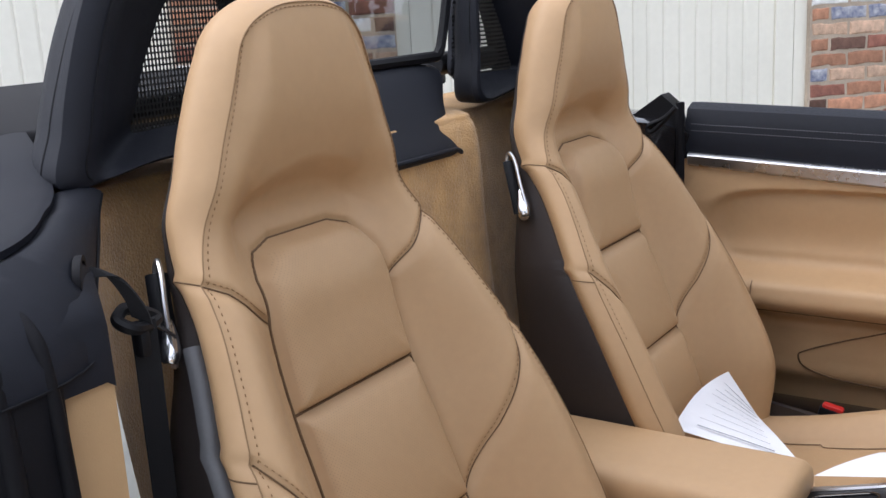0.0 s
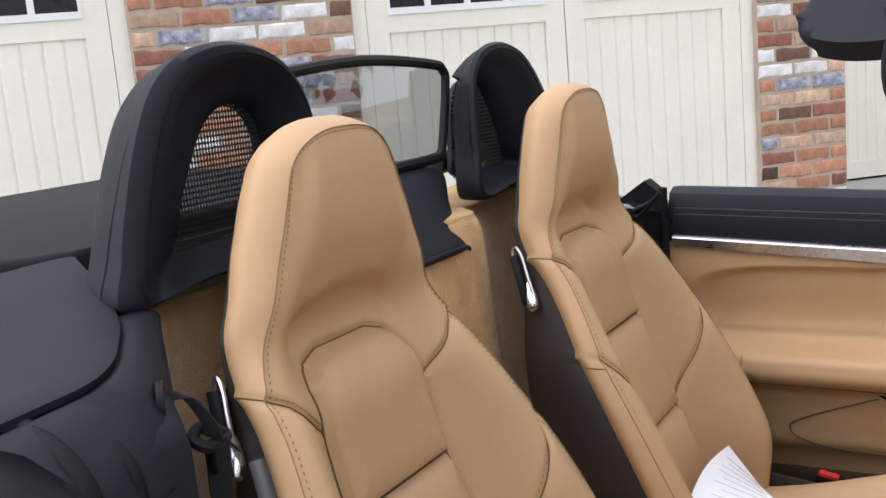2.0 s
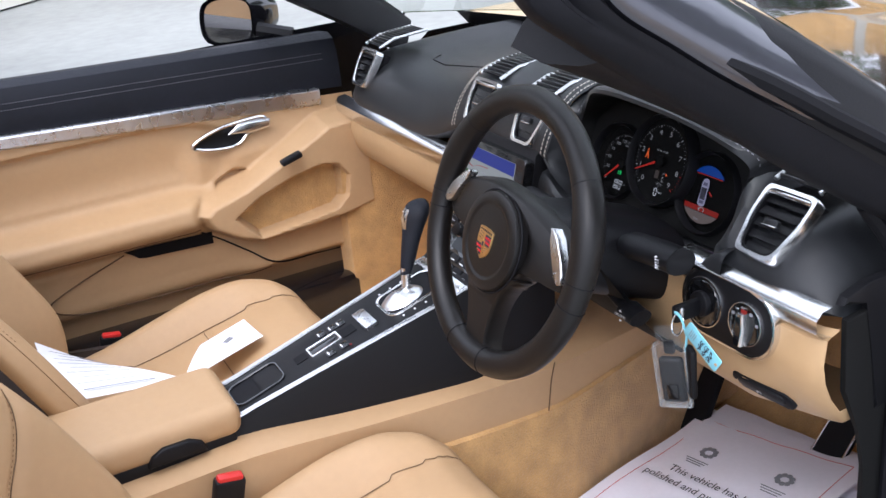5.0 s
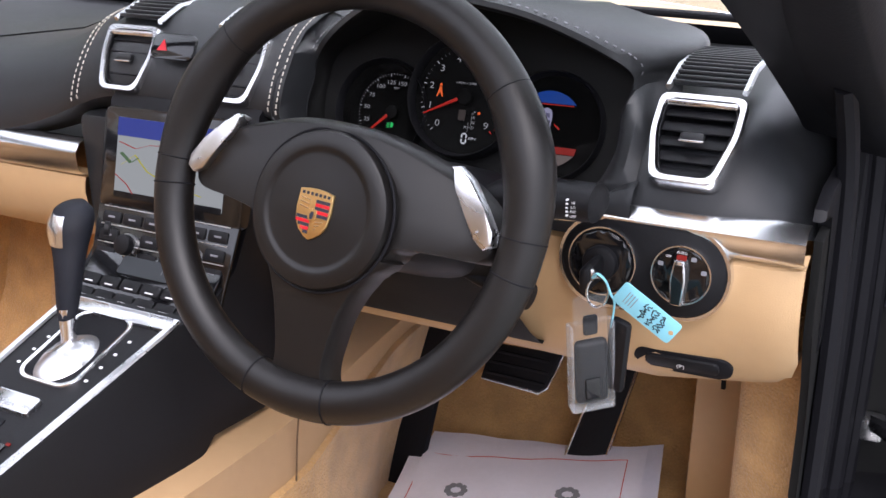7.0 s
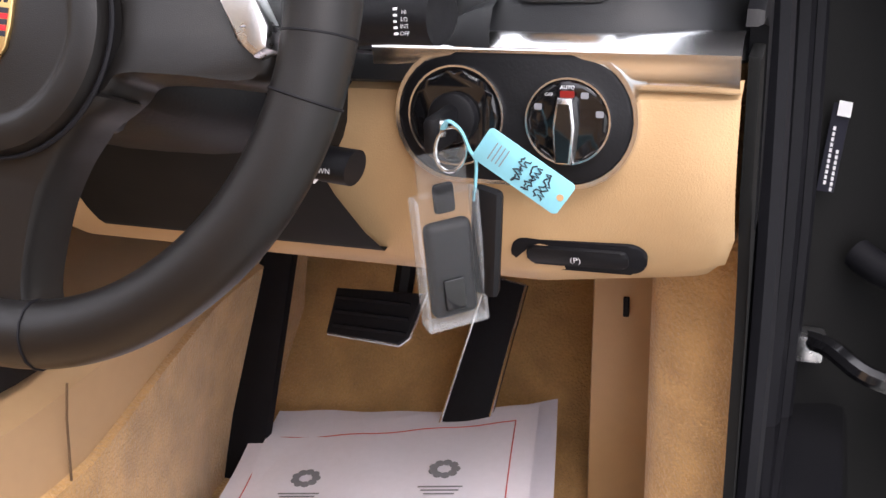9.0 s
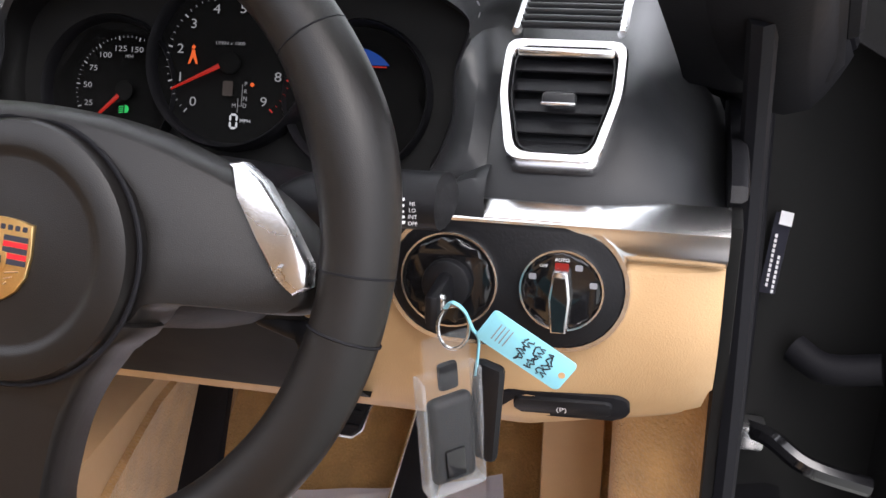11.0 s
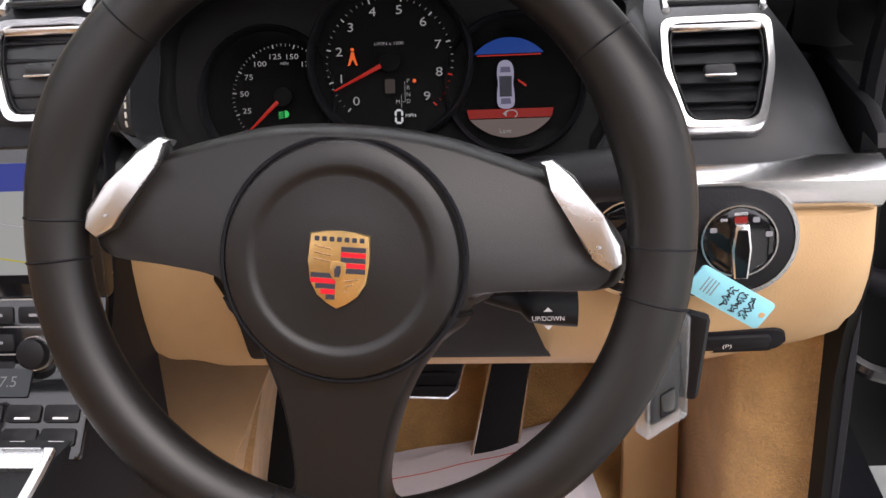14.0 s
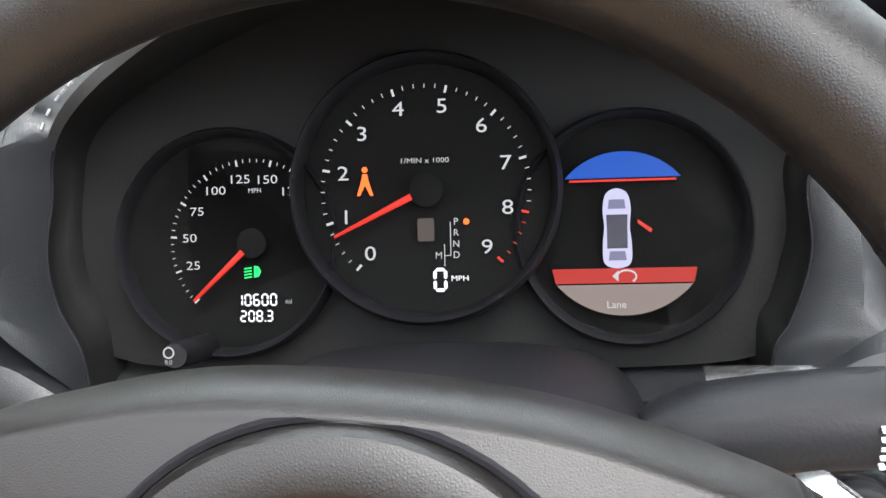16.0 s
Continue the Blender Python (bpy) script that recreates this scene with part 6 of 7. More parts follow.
# centre body with the two side spokes in one sweep, then the lower spoke
spk = cat([(-.150, -.022, 0), (-.155, .0, 0), (-.142, .018, 0), (-.118, .036, 0), (-.085, .048, 0), (-.045, .058, 0), (0, .061, 0), (.045, .058, 0), (.085, .048, 0), (.118, .036, 0), (.142, .018, 0), (.155, .0, 0), (.150, -.022, 0), (.11, -.026, 0), (.078, -.030, 0), (.070, -.040, 0), (.060, -.050, 0), (.045, -.060, 0), (-.045, -.060, 0), (-.060, -.050, 0), (-.070, -.040, 0), (-.078, -.030, 0), (-.11, -.026, 0)], 4, True)
cols = [(p.x, p.y) for p in spk]
rows = []
for f, zz in ((0, -.020), (0, -.006), (.3, .004), (.7, .010), (1.0, .012)):
    q = []
    for x, y in cols:
        tx, ty = x * .94, HY + (y - HY) * .90
        depth = -.018 * min(1, abs(x) / .15) ** 1.5
        q.append(W3(x + (tx - x) * f, y + (ty - y) * f, zz + depth + .006))
    rows.append(q)
part("spoke_body", skin(rows, wrap=True, cap=True), M_WHEELL, wheel)
low = cat([(-.064, -.038, 0), (-.056, -.058, 0), (-.045, -.076, 0), (-.036, -.098, 0), (-.030, -.124, 0), (-.0275, -.144, 0), (-.030, -.157, 0), (-.038, -.168, 0), (.038, -.168, 0), (.030, -.157, 0), (.0275, -.144, 0), (.030, -.124, 0), (.036, -.098, 0), (.045, -.076, 0), (.056, -.058, 0), (.064, -.038, 0)], 4, True)
rows = []
for f, zz in ((0, -.018), (0, -.003), (.35, .005), (.7, .009), (1.0, .0105)):
    rows.append([W3(p.x * (1 - .14 * f), p.y, zz + .006 * max(0, min(1, (p.y + .10) / .05)) - .010 * min(1, max(0, (-.10 - p.y) / .06))) for p in low])
lows = part("lower_spoke", skin(rows, wrap=True, cap=True), M_WHEELL, wheel)
lettering("AIRBAG", .0080, W3(0, -.1535, .0006), WX, WY, M_PLASTIC, lows, .0004, stretch=1.15)
hub = part("airbag_cover", skin([[W3(r * math.cos(a), HY + r * math.sin(a), z) for a in np.linspace(0, 2 * math.pi, 65)[:-1]] for r, z in ((.0665, .006), (.0665, .018), (.0645, .0225), (.060, .0245), (.053, .0252), (.0505, .0250), (.049, .0238), (.046, .0236), (.03, .0258), (.004, .0266))], wrap=True, cap=True), M_WHEELL, wheel, "round airbag cover")
part("gap", tube([W3(.0685 * math.cos(a), HY + .0678 * math.sin(a), .0160) for a in np.linspace(0, 2 * math.pi, 65)[:-1]], .0014, 6, closed=True), M_RUBBER, hub)
# badge: gold shield with bars, plain
bo = W3(0, HY - .004, .0262)
shield = [(-.0165, .019), (-.008, .0205), (0, .021), (.008, .0205), (.0165, .019), (.0168, .004), (.0155, -.007), (.011, -.0145), (.005, -.019), (0, -.0215), (-.005, -.019), (-.011, -.0145), (-.0155, -.007), (-.0168, .004)]
badge = part("badge", prism(shield, bo, WX, WY, .0022, .0008), M_GOLD, wheel, "gold shield badge with red and black bars")
for x0, x1, y1, cset in ((.0012, .0148, .0125, 0), (-.0150, -.0012, -.0022, 1)):
    for i in range(5):
        ya = y1 - i * .0029
        cl = ya - .0027
        k = 1.0
        if cset and cl < -.008:
            x0b = x0 + (-.008 - cl) * 1.05
        else:
            x0b = x0
        part("bar", prism([(x0b, cl), (x1, cl), (x1, ya), (x0b, ya)], bo + WZ * .0021, WX, WY, .0004), M_DARKRED if i % 2 else M_INK, badge)
for k in range(7):
    part("crown_mark", prism(rrect(.0026, .0026, .0006), bo + WX * ((k - 3) * .0041) + WY * .0163 + WZ * .0021, WX, WY, .0003), M_INK, badge)
part("inner_shield", prism([(x * .26, y * .26) for x, y in shield], bo - WY * .001 + WZ * .0024, WX, WY, .0008, .0002), M_GOLD, badge)
part("emblem", prism([(-.0015, -.003), (.001, -.003), (.0018, 0), (.0015, .003), (-.0005, .0032), (-.002, .001)], bo - WY * .001 + WZ * .0032, WX, WY, .0003), M_INK, badge)
for sg in (-1, 1):
    for k in range(3):
        part("antler", tube([bo + WX * (sg * (-.004 - .0001) if sg > 0 else .004) * 1 + WY * ((.011 - k * .0035) if sg > 0 else (-.006 - k * .003)) + WZ * .0024, bo + WX * (-.0135 if sg > 0 else .0115 - k * .003) + WY * ((.0125 - k * .0035) if sg > 0 else (-.0045 - k * .003)) + WZ * .0024], .0005, 5), M_THREAD, badge)
# silver shift pads
for sg in (-1, 1):
    po = [(.099, .055), (.107, .057), (.122, .047), (.142, .022), (.156, .002), (.157, -.011), (.149, -.017), (.137, -.010), (.124, .012), (.108, .036)]
    po = [(sg * (.128 + (x - .128) * .84), .018 + (y - .020) * .80) for x, y in po]
    if sg < 0:
        po = po[::-1]
    pad = part("shift_pad", prism(po, W3(0, 0, -.002), WX, WY, .013, .0025, 2), M_SILVER, wheel, "silver shift pad")
    part("pad_mark", rbox((0, 0, 0), (.002, .006, .0006), .0002, m=Matrix.Translation(W3(sg * .139, .002, .0112))), M_GREYINK, pad)

# ---- key, fob and tag in the ignition ----
keys = thing("key_bunch", "car key, fob in clear pouch and light blue tag", "keys", (.545, .58, .66))
kc = PO + Vector((-.038, -.012, -.002))
key = part("key", rbox(tuple(kc + Vector((0, -.022, 0))), (.010, .045, .024), .004), M_PLASTIC, keys)
part("key_edge", rbox(tuple(kc + Vector((.002, -.035, .004))), (.012, .008, .012), .003), M_CHROME, key)
part("ring", tube([(.546 + .010 * math.cos(a), .570 + .004 * math.sin(a), .672 + .013 * math.sin(a)) for a in np.linspace(0, 2 * math.pi, 25)[:-1]], .0012, 6, closed=True), M_CHROME, keys, "steel split ring")
part("tag_loop", tube(cat([(.541, .572, .684), (.546, .568, .690), (.553, .570, .684), (.558, .571, .672), (.562, .571, .664), (.560, .571, .640)], 5), .0022, 6, flat=.5), M_BLUE, keys, "blue plastic loop")
TX = Vector((.050, .004, -.034)).normalized()
TY = Vector((.034, .0, .050)).normalized()
tagp = rrect(.062, .023, .003)
tag = part("tag", prism([(x, y) for x, y in tagp if True], Vector((.592, .571, .661)), TX, TY, .0018, .0005), M_BLUE, keys, "light blue plastic tag with handwriting")
g2 = random.Random(5)
for k, cx2 in enumerate((-.004, .005, .014)):
    for q in (0, 1):
        P = [Vector((.592, .5688, .661)) + TX * (cx2 + .003 * q + g2.uniform(-.0022, .0022)) + TY * (-.0088 + .0172 * i / 15) for i in range(16)]
        part("scribble", tube(P, .0005, 4), M_INK, tag)
for k in range(4):
    part("print_bar", rbox((0, 0, 0), (.0007, .0004, .012), 0, m=Matrix.Translation(Vector((.592, .5689, .661)) + TX * (-.022 + k * .0028)) @ TX.to_track_quat('X', 'Z').to_matrix().to_4x4()), M_GREYINK, tag)
part("tag_hole", prism(circ(.0022, 12), Vector((.592, .5692, .661)) + TX * .027, TX, TY, .0003), M_BEIGE_PL, tag)
FB = Matrix.Translation((.546, .562, .603)) @ pose(0, 0, 0, 4, -5, 40)
pch = part("pouch", rbox((0, 0, 0), (.042, .012, .094), .004, m=FB), M_FILM, keys, "clear plastic pouch")
part("pouch_top", rbox((0, 0, 0), (.032, .004, .028), .0015, m=FB @ pose(.0, 0, .058)), M_FILM, keys, "clear plastic flap")
# pale bars paint the bright reflections on the pouch's sides and bottom
for sg in (-1, 1):
    part("pouch_weld", rbox((0, 0, 0), (.003, .013, .090), .001, m=FB @ pose(sg * .0195, 0, 0)), M_GLINT, pch)
part("pouch_weld", rbox((0, 0, 0), (.040, .013, .004), .001, m=FB @ pose(0, 0, -.044)), M_GLINT, pch)
fob = part("fob", rbox((0, 0, 0), (.031, .011, .066), .0052, m=FB @ pose(0, 0, -.006), seg=3), M_PLASTIC, keys, "black key fob")
part("fob_button", rbox((0, 0, 0), (.014, .003, .022), .0014, m=FB @ pose(-.001, -.0065, -.021)), M_GLOSS, fob)
part("fob_head", rbox((0, 0, 0), (.014, .006, .02), .003, m=FB @ pose(0, 0, .042)), M_PLASTIC, keys)
part("second_key", rbox((0, 0, 0), (.022, .010, .075), .005, m=Matrix.Translation((.566, .575, .612)) @ pose(0, 0, 0, 3, 6, -20)), M_PLASTIC, keys, "black key behind the pouch")

# ---- centre stack and console ----
con = thing("centre_console", "black sloping centre console with silver rails and switches", "centre console", (.02, .25, .4))
CZ = lambda y: .545 + .30 * (y - .40)
cmid = lambda y: .010 + .06 * (y - .2)
chw = lambda y: .060 + .022 * max(0, min(1, (y - .15) / .33))
rows = []
for y in np.linspace(.105, .50, 24):
    m_, w_, z_ = cmid(y), chw(y), CZ(y)
    rows.append([(m_ - w_ - .014, y, .415), (m_ - w_ - .004, y, z_ - .012), (m_ - w_, y, z_), (m_ + w_, y, z_), (m_ + w_ + .004, y, z_ - .012), (m_ + w_ + .014, y, .415)])
for y, z in ((.53, .582), (.575, .615), (.605, .67), (.622, .72), (.632, .775), (.65, .79)):
    m_, w_ = .026, .092 + .016 * min(1, (y - .5) / .1)
    rows.append([(m_ - w_ + .005, y + .0, .43), (m_ - w_ - .002, y + .01, z - .01), (m_ - w_, y, z), (m_ + w_, y, z), (m_ + w_ + .002, y + .01, z - .01), (m_ + w_ - .005, y, .43)])
part("body", skin(rows), M_PLASTIC, con)
for sg in (-1, 1):
    rr = [[(cmid(y) + sg * (chw(y) - .001), y, CZ(y) + .001), (cmid(y) + sg * (chw(y) - .002), y, CZ(y) + .004), (cmid(y) + sg * (chw(y) - .009), y, CZ(y) + .004), (cmid(y) + sg * (chw(y) - .010), y, CZ(y) + .001)] for y in np.linspace(.11, .505, 20)]
    part("rail", skin(rr, wrap=True, cap=True), M_SILVER, con, "satin aluminium rail")
SX3, SY3 = Vector((1, .0, 0)), Vector((0, .9578, .2873))
SZ3 = SX3.cross(SY3)
K3 = lambda x, y: Vector((cmid(y) + x, y, CZ(y)))
part("end_bar", prism(rrect(.150, .018, .004), K3(0, .497) + SZ3 * .0005, SX3, SY3, .004, .0015), M_SILVER, con, "satin aluminium end bar")
gate = part("shift_gate", ring2(rrect(.080, .112, .020, 6), rrect(.070, .102, .016, 6), K3(0, .440), SX3, SY3, 0, .004), M_CHROME, con, "chrome gate frame")
part("gate_well", prism(rrect(.070, .102, .016, 6), K3(0, .440), SX3, SY3, .001), M_RUBBER, gate)
part("gaiter_plate", skin([[K3(r * math.cos(a) * .8, .425 + r * math.sin(a)) + SZ3 * h for a in np.linspace(0, 2 * math.pi, 33)[:-1]] for r, h in ((.036, .001), (.030, .006), (.018, .010), (.008, .014))], wrap=True, cap=True), M_SILVER, gate, "satin silver lever base")
for sg in (-1, 1):
    for i in range(4):
        part("gate_mark", prism(rrect(.004, .003, .0005), K3(sg * .048, .405 + i * .02), SX3, SY3, .0006), M_WHITE, gate)
lev = thing("gear_selector", "black and chrome automatic gear lever", "gear lever", K3(0, .43))
part("stem", tube([(.015, .437, .555), (.013, .443, .60)], [.008, .0085], 12), M_CHROME, lev, "chrome stem")
knr = []
for c, rx, ry in (((.013, .443, .592), .010, .011), ((.011, .449, .608), .0125, .014), ((.008, .458, .635), .015, .017), ((.004, .467, .655), .018, .020), ((.000, .474, .668), .022, .023), ((-.002, .478, .679), .025, .025), ((-.003, .480, .689), .024, .024), ((-.003, .481, .697), .018, .018), ((-.003, .481, .701), .008, .008)):
    knr.append([(c[0] + rx * math.cos(a), c[1] + ry * math.sin(a) * .94, c[2] + ry * math.sin(a) * .25) for a in np.linspace(0, 2 * math.pi, 33)[:-1]])
part("grip", skin(knr, wrap=True, cap=True), M_BLACK, lev, "black leather grip")
band = [[Vector(p) + (Vector(p) - Vector((-.002, .476, p[2]))) * .045 for p in r[8:27]] for r in knr[4:8]]
part("cap", skin(band), M_CHROME, lev, "chrome cap")
part("grip_button", tube([(.022, .50, .672), (.026, .503, .671)], .008, 12), M_PLASTIC, lev)
tray = part("tray", prism(rrect(.062, .085, .014), K3(-.002, .165), SX3, SY3, -.022, 0), M_RUBBER, con, "dark coin tray")
part("tray_rim", ring2(rrect(.068, .090, .016, 5), rrect(.060, .083, .013, 5), K3(-.002, .165), SX3, SY3, -.001, .003), M_GLOSS, tray)
part("white_switch", prism(rrect(.060, .022, .003), K3(.0, .357), SX3, SY3, .005, .0015), M_SILVER, con, "pale silver switch cap")
part("switch_slot", prism(rrect(.026, .026, .003), K3(0, .325), SX3, SY3, .001), M_RUBBER, con)
part("switch_frame", ring2(rrect(.030, .058, .003), rrect(.022, .050, .002), K3(0, .283), SX3, SY3, 0, .003), M_CHROME, con, "chrome switch frame")
part("rocker", prism(rrect(.022, .050, .002), K3(0, .283), SX3, SY3, .002, .001), M_GLOSS, con)
part("switch_slot", prism(rrect(.022, .022, .003), K3(0, .242), SX3, SY3, .001), M_RUBBER, con)
for x, y in ((-.032, .31), (-.032, .29), (-.032, .325), (.033, .305), (.033, .282)):
    b = part("button", prism(rrect(.018, .015, .002), K3(x, y), SX3, SY3, .002, .0007), M_GLOSS, con)
    part("symbol", prism(rrect(.010, .002, .0005), K3(x, y - .004) + SZ3 * .002, SX3, SY3, .0004), M_WHITE, b)
part("lamp", prism(rrect(.005, .003, .0005), K3(.044, .313) + SZ3 * .002, SX3, SY3, .001), G_RED, con, "red switch lamp")
# the stack: screen, radio keys, climate keys
KX, KY = Vector((1, 0, 0)), Vector((0, .26, .965))
KN = KX.cross(KY)
U3 = lambda x, v: Vector((.030 + x, .602, .716)) + KY * v
stack = part("stack_panel", prism(rrect(.206, .120, .008), U3(0, -.002) - KN * .016, KX, KY, .018, .003), M_GLOSS, con, "gloss black radio panel")
scr = part("screen", prism(rrect(.158, .092, .003), U3(-.002, 0), KX, KY, .0032), G_SCREEN, stack, "lit navigation screen")
part("screen_header", prism(rrect(.158, .021, .001), U3(-.002, .0355) + KN * .0033, KX, KY, .0004), G_SCREENB, scr)
part("screen_footer", prism(rrect(.158, .007, .001), U3(-.002, -.0425) + KN * .0033, KX, KY, .0004), M_GLOSS, scr)
for pts, w, m_ in (([(-.075, .018), (-.05, .012), (-.03, .018), (0, .02)], .0016, G_RED), ([(-.07, -.008), (-.05, .005), (-.03, -.012), (.0, -.022), (.05, -.03)], .0018, G_YEL), ([(-.07, .006), (-.055, -.004), (-.045, .002)], .004, G_GREENM), ([(-.078, -.02), (-.06, -.03), (-.05, -.04)], .0012, G_RED), ([(-.02, .01), (.02, .002), (.07, -.006)], .0006, M_GREYINK)):
    part("map_line", tube([U3(a - .002, b) + KN * .0034 for a, b in pts], w, 5, flat=.15), m_, scr)
stack2 = part("key_panel", prism([(-.103, 0), (.103, 0), (.098, -.088), (-.098, -.088)], Vector((.030, .588, .660)), KX, (0, .42, .907), .004, .002), M_GLOSS, con, "gloss black key panel")
Q3 = lambda x, v, h=.0045: Vector((.030 + x, .588, .660)) + Vector((0, .42, .907)) * v + Vector((0, -.907, .42)) * h
for r in range(4):
    v = -.010 - r * .021
    part("key_line", prism(rrect(.185, .0012, .0004), Q3(0, v + .009), KX, (0, .42, .907), .0006), M_SILVER, stack2)
    for i in range(6):
        if r in (1, 2) and abs(i - 2.5) < 2 and (i in (1, 4)):
            continue
        kx = -.078 + i * .0312
        k = part("key", prism(rrect(.027, .013, .002), Q3(kx, v - .003, .0035), KX, (0, .42, .907), .002, .0006), M_PLASTIC, stack2)
        part("symbol", prism(rrect(.010, .0022, .0004), Q3(kx, v - .003, .0056), KX, (0, .42, .907), .0003), M_GREYINK, k)
for sx in (-.047, .047):
    kn = part("knob", prism(circ(.012, 24), Q3(sx, -.042, .003), KX, (0, .42, .907), .013, .003), M_PLASTIC, stack2, "round black knob")
    part("ring", ring2(circ(.0135, 24), circ(.012, 24), Q3(sx, -.042, .004), KX, (0, .42, .907), 0, .004), M_SILVER, kn)
cl = part("climate_panel", prism(rrect(.186, .075, .004), Vector((.030, .540, .589)), KX, (0, .75, .66), .005, .002), M_GLOSS, con, "gloss black climate panel")
Z3 = lambda x, v, h=.006: Vector((.030 + x, .540, .589)) + Vector((0, .75, .66)) * v + Vector((0, -.66, .75)) * h
part("climate_display", prism(rrect(.09, .022, .002), Z3(0, .020), KX, (0, .75, .66), .001), G_DIM, cl, "dim climate display")
lettering("17.5", .012, Z3(.025, .020, .0072), KX, (0, .75, .66), G_WHITE, cl)
for r in range(2):
    for i in range(6):
        k = part("key", prism(rrect(.027, .013, .002), Z3(-.075 + i * .03, -.004 - r * .018, .005), KX, (0, .75, .66), .003, .0008), M_PLASTIC, cl)
        part("symbol", prism(rrect(.012, .0016, .0004), Z3(-.075 + i * .03, -.008 - r * .018, .0082), KX, (0, .75, .66), .0003), M_WHITE, k)

# tunnel and armrest
trows = []
for y in np.linspace(-.42, 1.15, 40):
    zt = float(spl(y, [-.42, .0, .1, .3, .5, .66, .8, 1.15], [.43, .43, .435, .425, .42, .425, .44, .46]))
    c = cmid(max(.0, min(.6, y)))
    trows.append([(c - .20, y, .11), (c - .155, y, zt - .07), (c - .13, y, zt - .004), (c - .115, y, zt), (c + .115, y, zt), (c + .13, y, zt - .004), (c + .135 - .05 * max(0, min(1, (y - .62) / .3)), y, zt - .075)])
tun = plain("tunnel", "beige leather-clad centre tunnel", "tunnel", skin(trows), M_LEATHER)
part("tunnel_carpet", skin([[(r[6][0] - .002, r[6][1], r[6][2] + .002), (r[6][0] + .008, r[6][1], r[6][2] - .002), (r[6][0] + .028 - .05 * max(0, min(1, (r[6][1] - .62) / .3)), r[6][1], .20), (r[6][0] + .04 - .07 * max(0, min(1, (r[6][1] - .62) / .3)), r[6][1], .11)] for r in trows]), M_CARPET, tun, "beige carpet on the tunnel's side")
part("seam", tube([(cmid(.6) + .136, .62 + .0, .43), (cmid(.6) + .138, .61, .40), (cmid(.6) + .140, .60, .345)], .0012, 5), M_SEAM, tun)
arm = thing("armrest", "beige leather centre armrest with a black latch", "armrest", (.0, -.08, .44))
part("lid", rbox((.005, -.09, .470), (.165, .415, .056), .022, seg=4), M_LEATHER, arm)
part("base", rbox((.005, -.09, .435), (.15, .39, .03), .006), M_PLASTIC, arm)
part("latch", prism([(-.045, -.014), (.045, -.014), (.038, .002), (.02, .012), (-.02, .012), (-.038, .002)], (.083, .012, .458), (0, 1, 0), (0, 0, 1), .012, .004, 3), M_PLASTIC, arm, "black release latch")
buck = thing("belt_buckle", "black seat belt buckle with a red press button", "belt buckle", (.165, .06, .3))
BM = Matrix.Translation((.165, .055, .395)) @ pose(0, 0, 0, -12, 8, 0)
part("body", rbox((0, 0, 0), (.022, .046, .085), .006, m=BM), M_PLASTIC, buck)
part("press_button", rbox((0, 0, 0), (.016, .038, .016), .004, m=BM @ pose(0, 0, .040)), M_RED, buck, "red press button")
part("stem", rbox((0, 0, 0), (.014, .034, .10), .004, m=BM @ pose(0, -.006, -.085)), M_PLASTIC, buck)
buck2 = copy_thing(buck, pose(-.61, .02, .215))

# ---- footwell ----
foot = thing("footwell", "beige carpeted driver's footwell", "footwell", (.4, 1.1, .12), kind="structure")
part("front_carpet", skin([[(x, y, z) for y, z in ((.70, .115), (.95, .12), (1.08, .16), (1.20, .34), (1.22, .56), (1.1, .72))] for x in np.linspace(-.72, .72, 30)]), M_CARPET, foot)
part("kick_carpet", skin([[(x, y, z) for x, y in ((.712, .752), (.706, .760), (.690, .768), (.665, .780), (.646, .790), (.637, .802), (.632, .83), (.626, .95), (.620, 1.2))] for z in np.linspace(.11, .60, 10)]), M_CARPET, foot, "beige carpet kick panel")
part("kick_cover", prism([(-.035, -.20), (.035, -.20), (.035, .10), (.0, .14), (-.03, .14)], (.580, .985, .33), (1, .12, 0), (0, 0, 1), .010, .004), M_BEIGE_PL, foot, "beige plastic cover")
part("cover_slot", rbox((.585, .972, .40), (.006, .004, .022), .001), M_RUBBER, foot)
part("left_kick", skin([[(x, y, z) for x, y in ((-.705, .585), (-.672, .60), (-.660, .64), (-.655, .72), (-.650, .80), (-.642, .86), (-.62, .95))] for z in np.linspace(.1, .6, 6)]), M_CARPET, foot, "beige carpet beside the passenger's feet")
part("passenger_carpet", skin([[(x, y, z + .01 * math.sin(9 * x)) for y, z in ((.05, .19), (.40, .195), (.66, .20), (.76, .215), (.83, .26), (.87, .34), (.90, .46), (.93, .60))] for x in np.linspace(-.70, -.13, 20)]), M_CARPET, foot, "beige carpet of the passenger footwell")
part("toe_panel", prism(rrect(.17, .24, .02), (-.42, .868, .40), (1, -.05, 0), (0, .2, .98), .012, .005), M_CARPET, foot, "raised beige toe panel")
# brake pedal
bp = thing("brake_pedal", "black rubber brake pedal with steel edge", "pedal", (.31, .95, .3))
o, X, Y = Vector((.308, .955, .358)), Vector((1, .0, .02)), Vector((0, .45, .89))
part("pad", prism([(-.054, -.020), (.034, -.024), (.044, -.016), (.058, .034), (-.048, .032)], o, X, Y, .014, .004), M_RUBBER, bp)
part("edge", tube([o + X * a + Y * b + Vector((0, -.006, .003)) for a, b in ((-.054, -.020), (.034, -.025), (.045, -.016), (.059, .034))], .0022, 6), M_CHROME, bp, "steel edge")
for k in range(3):
    part("rib", rbox((0, 0, 0), (.09, .004, .005), .0015, m=Matrix.Translation(o + Y * (-.010 + k * .016) + Vector((0, -.014, .006)))), M_RUBBER, bp)
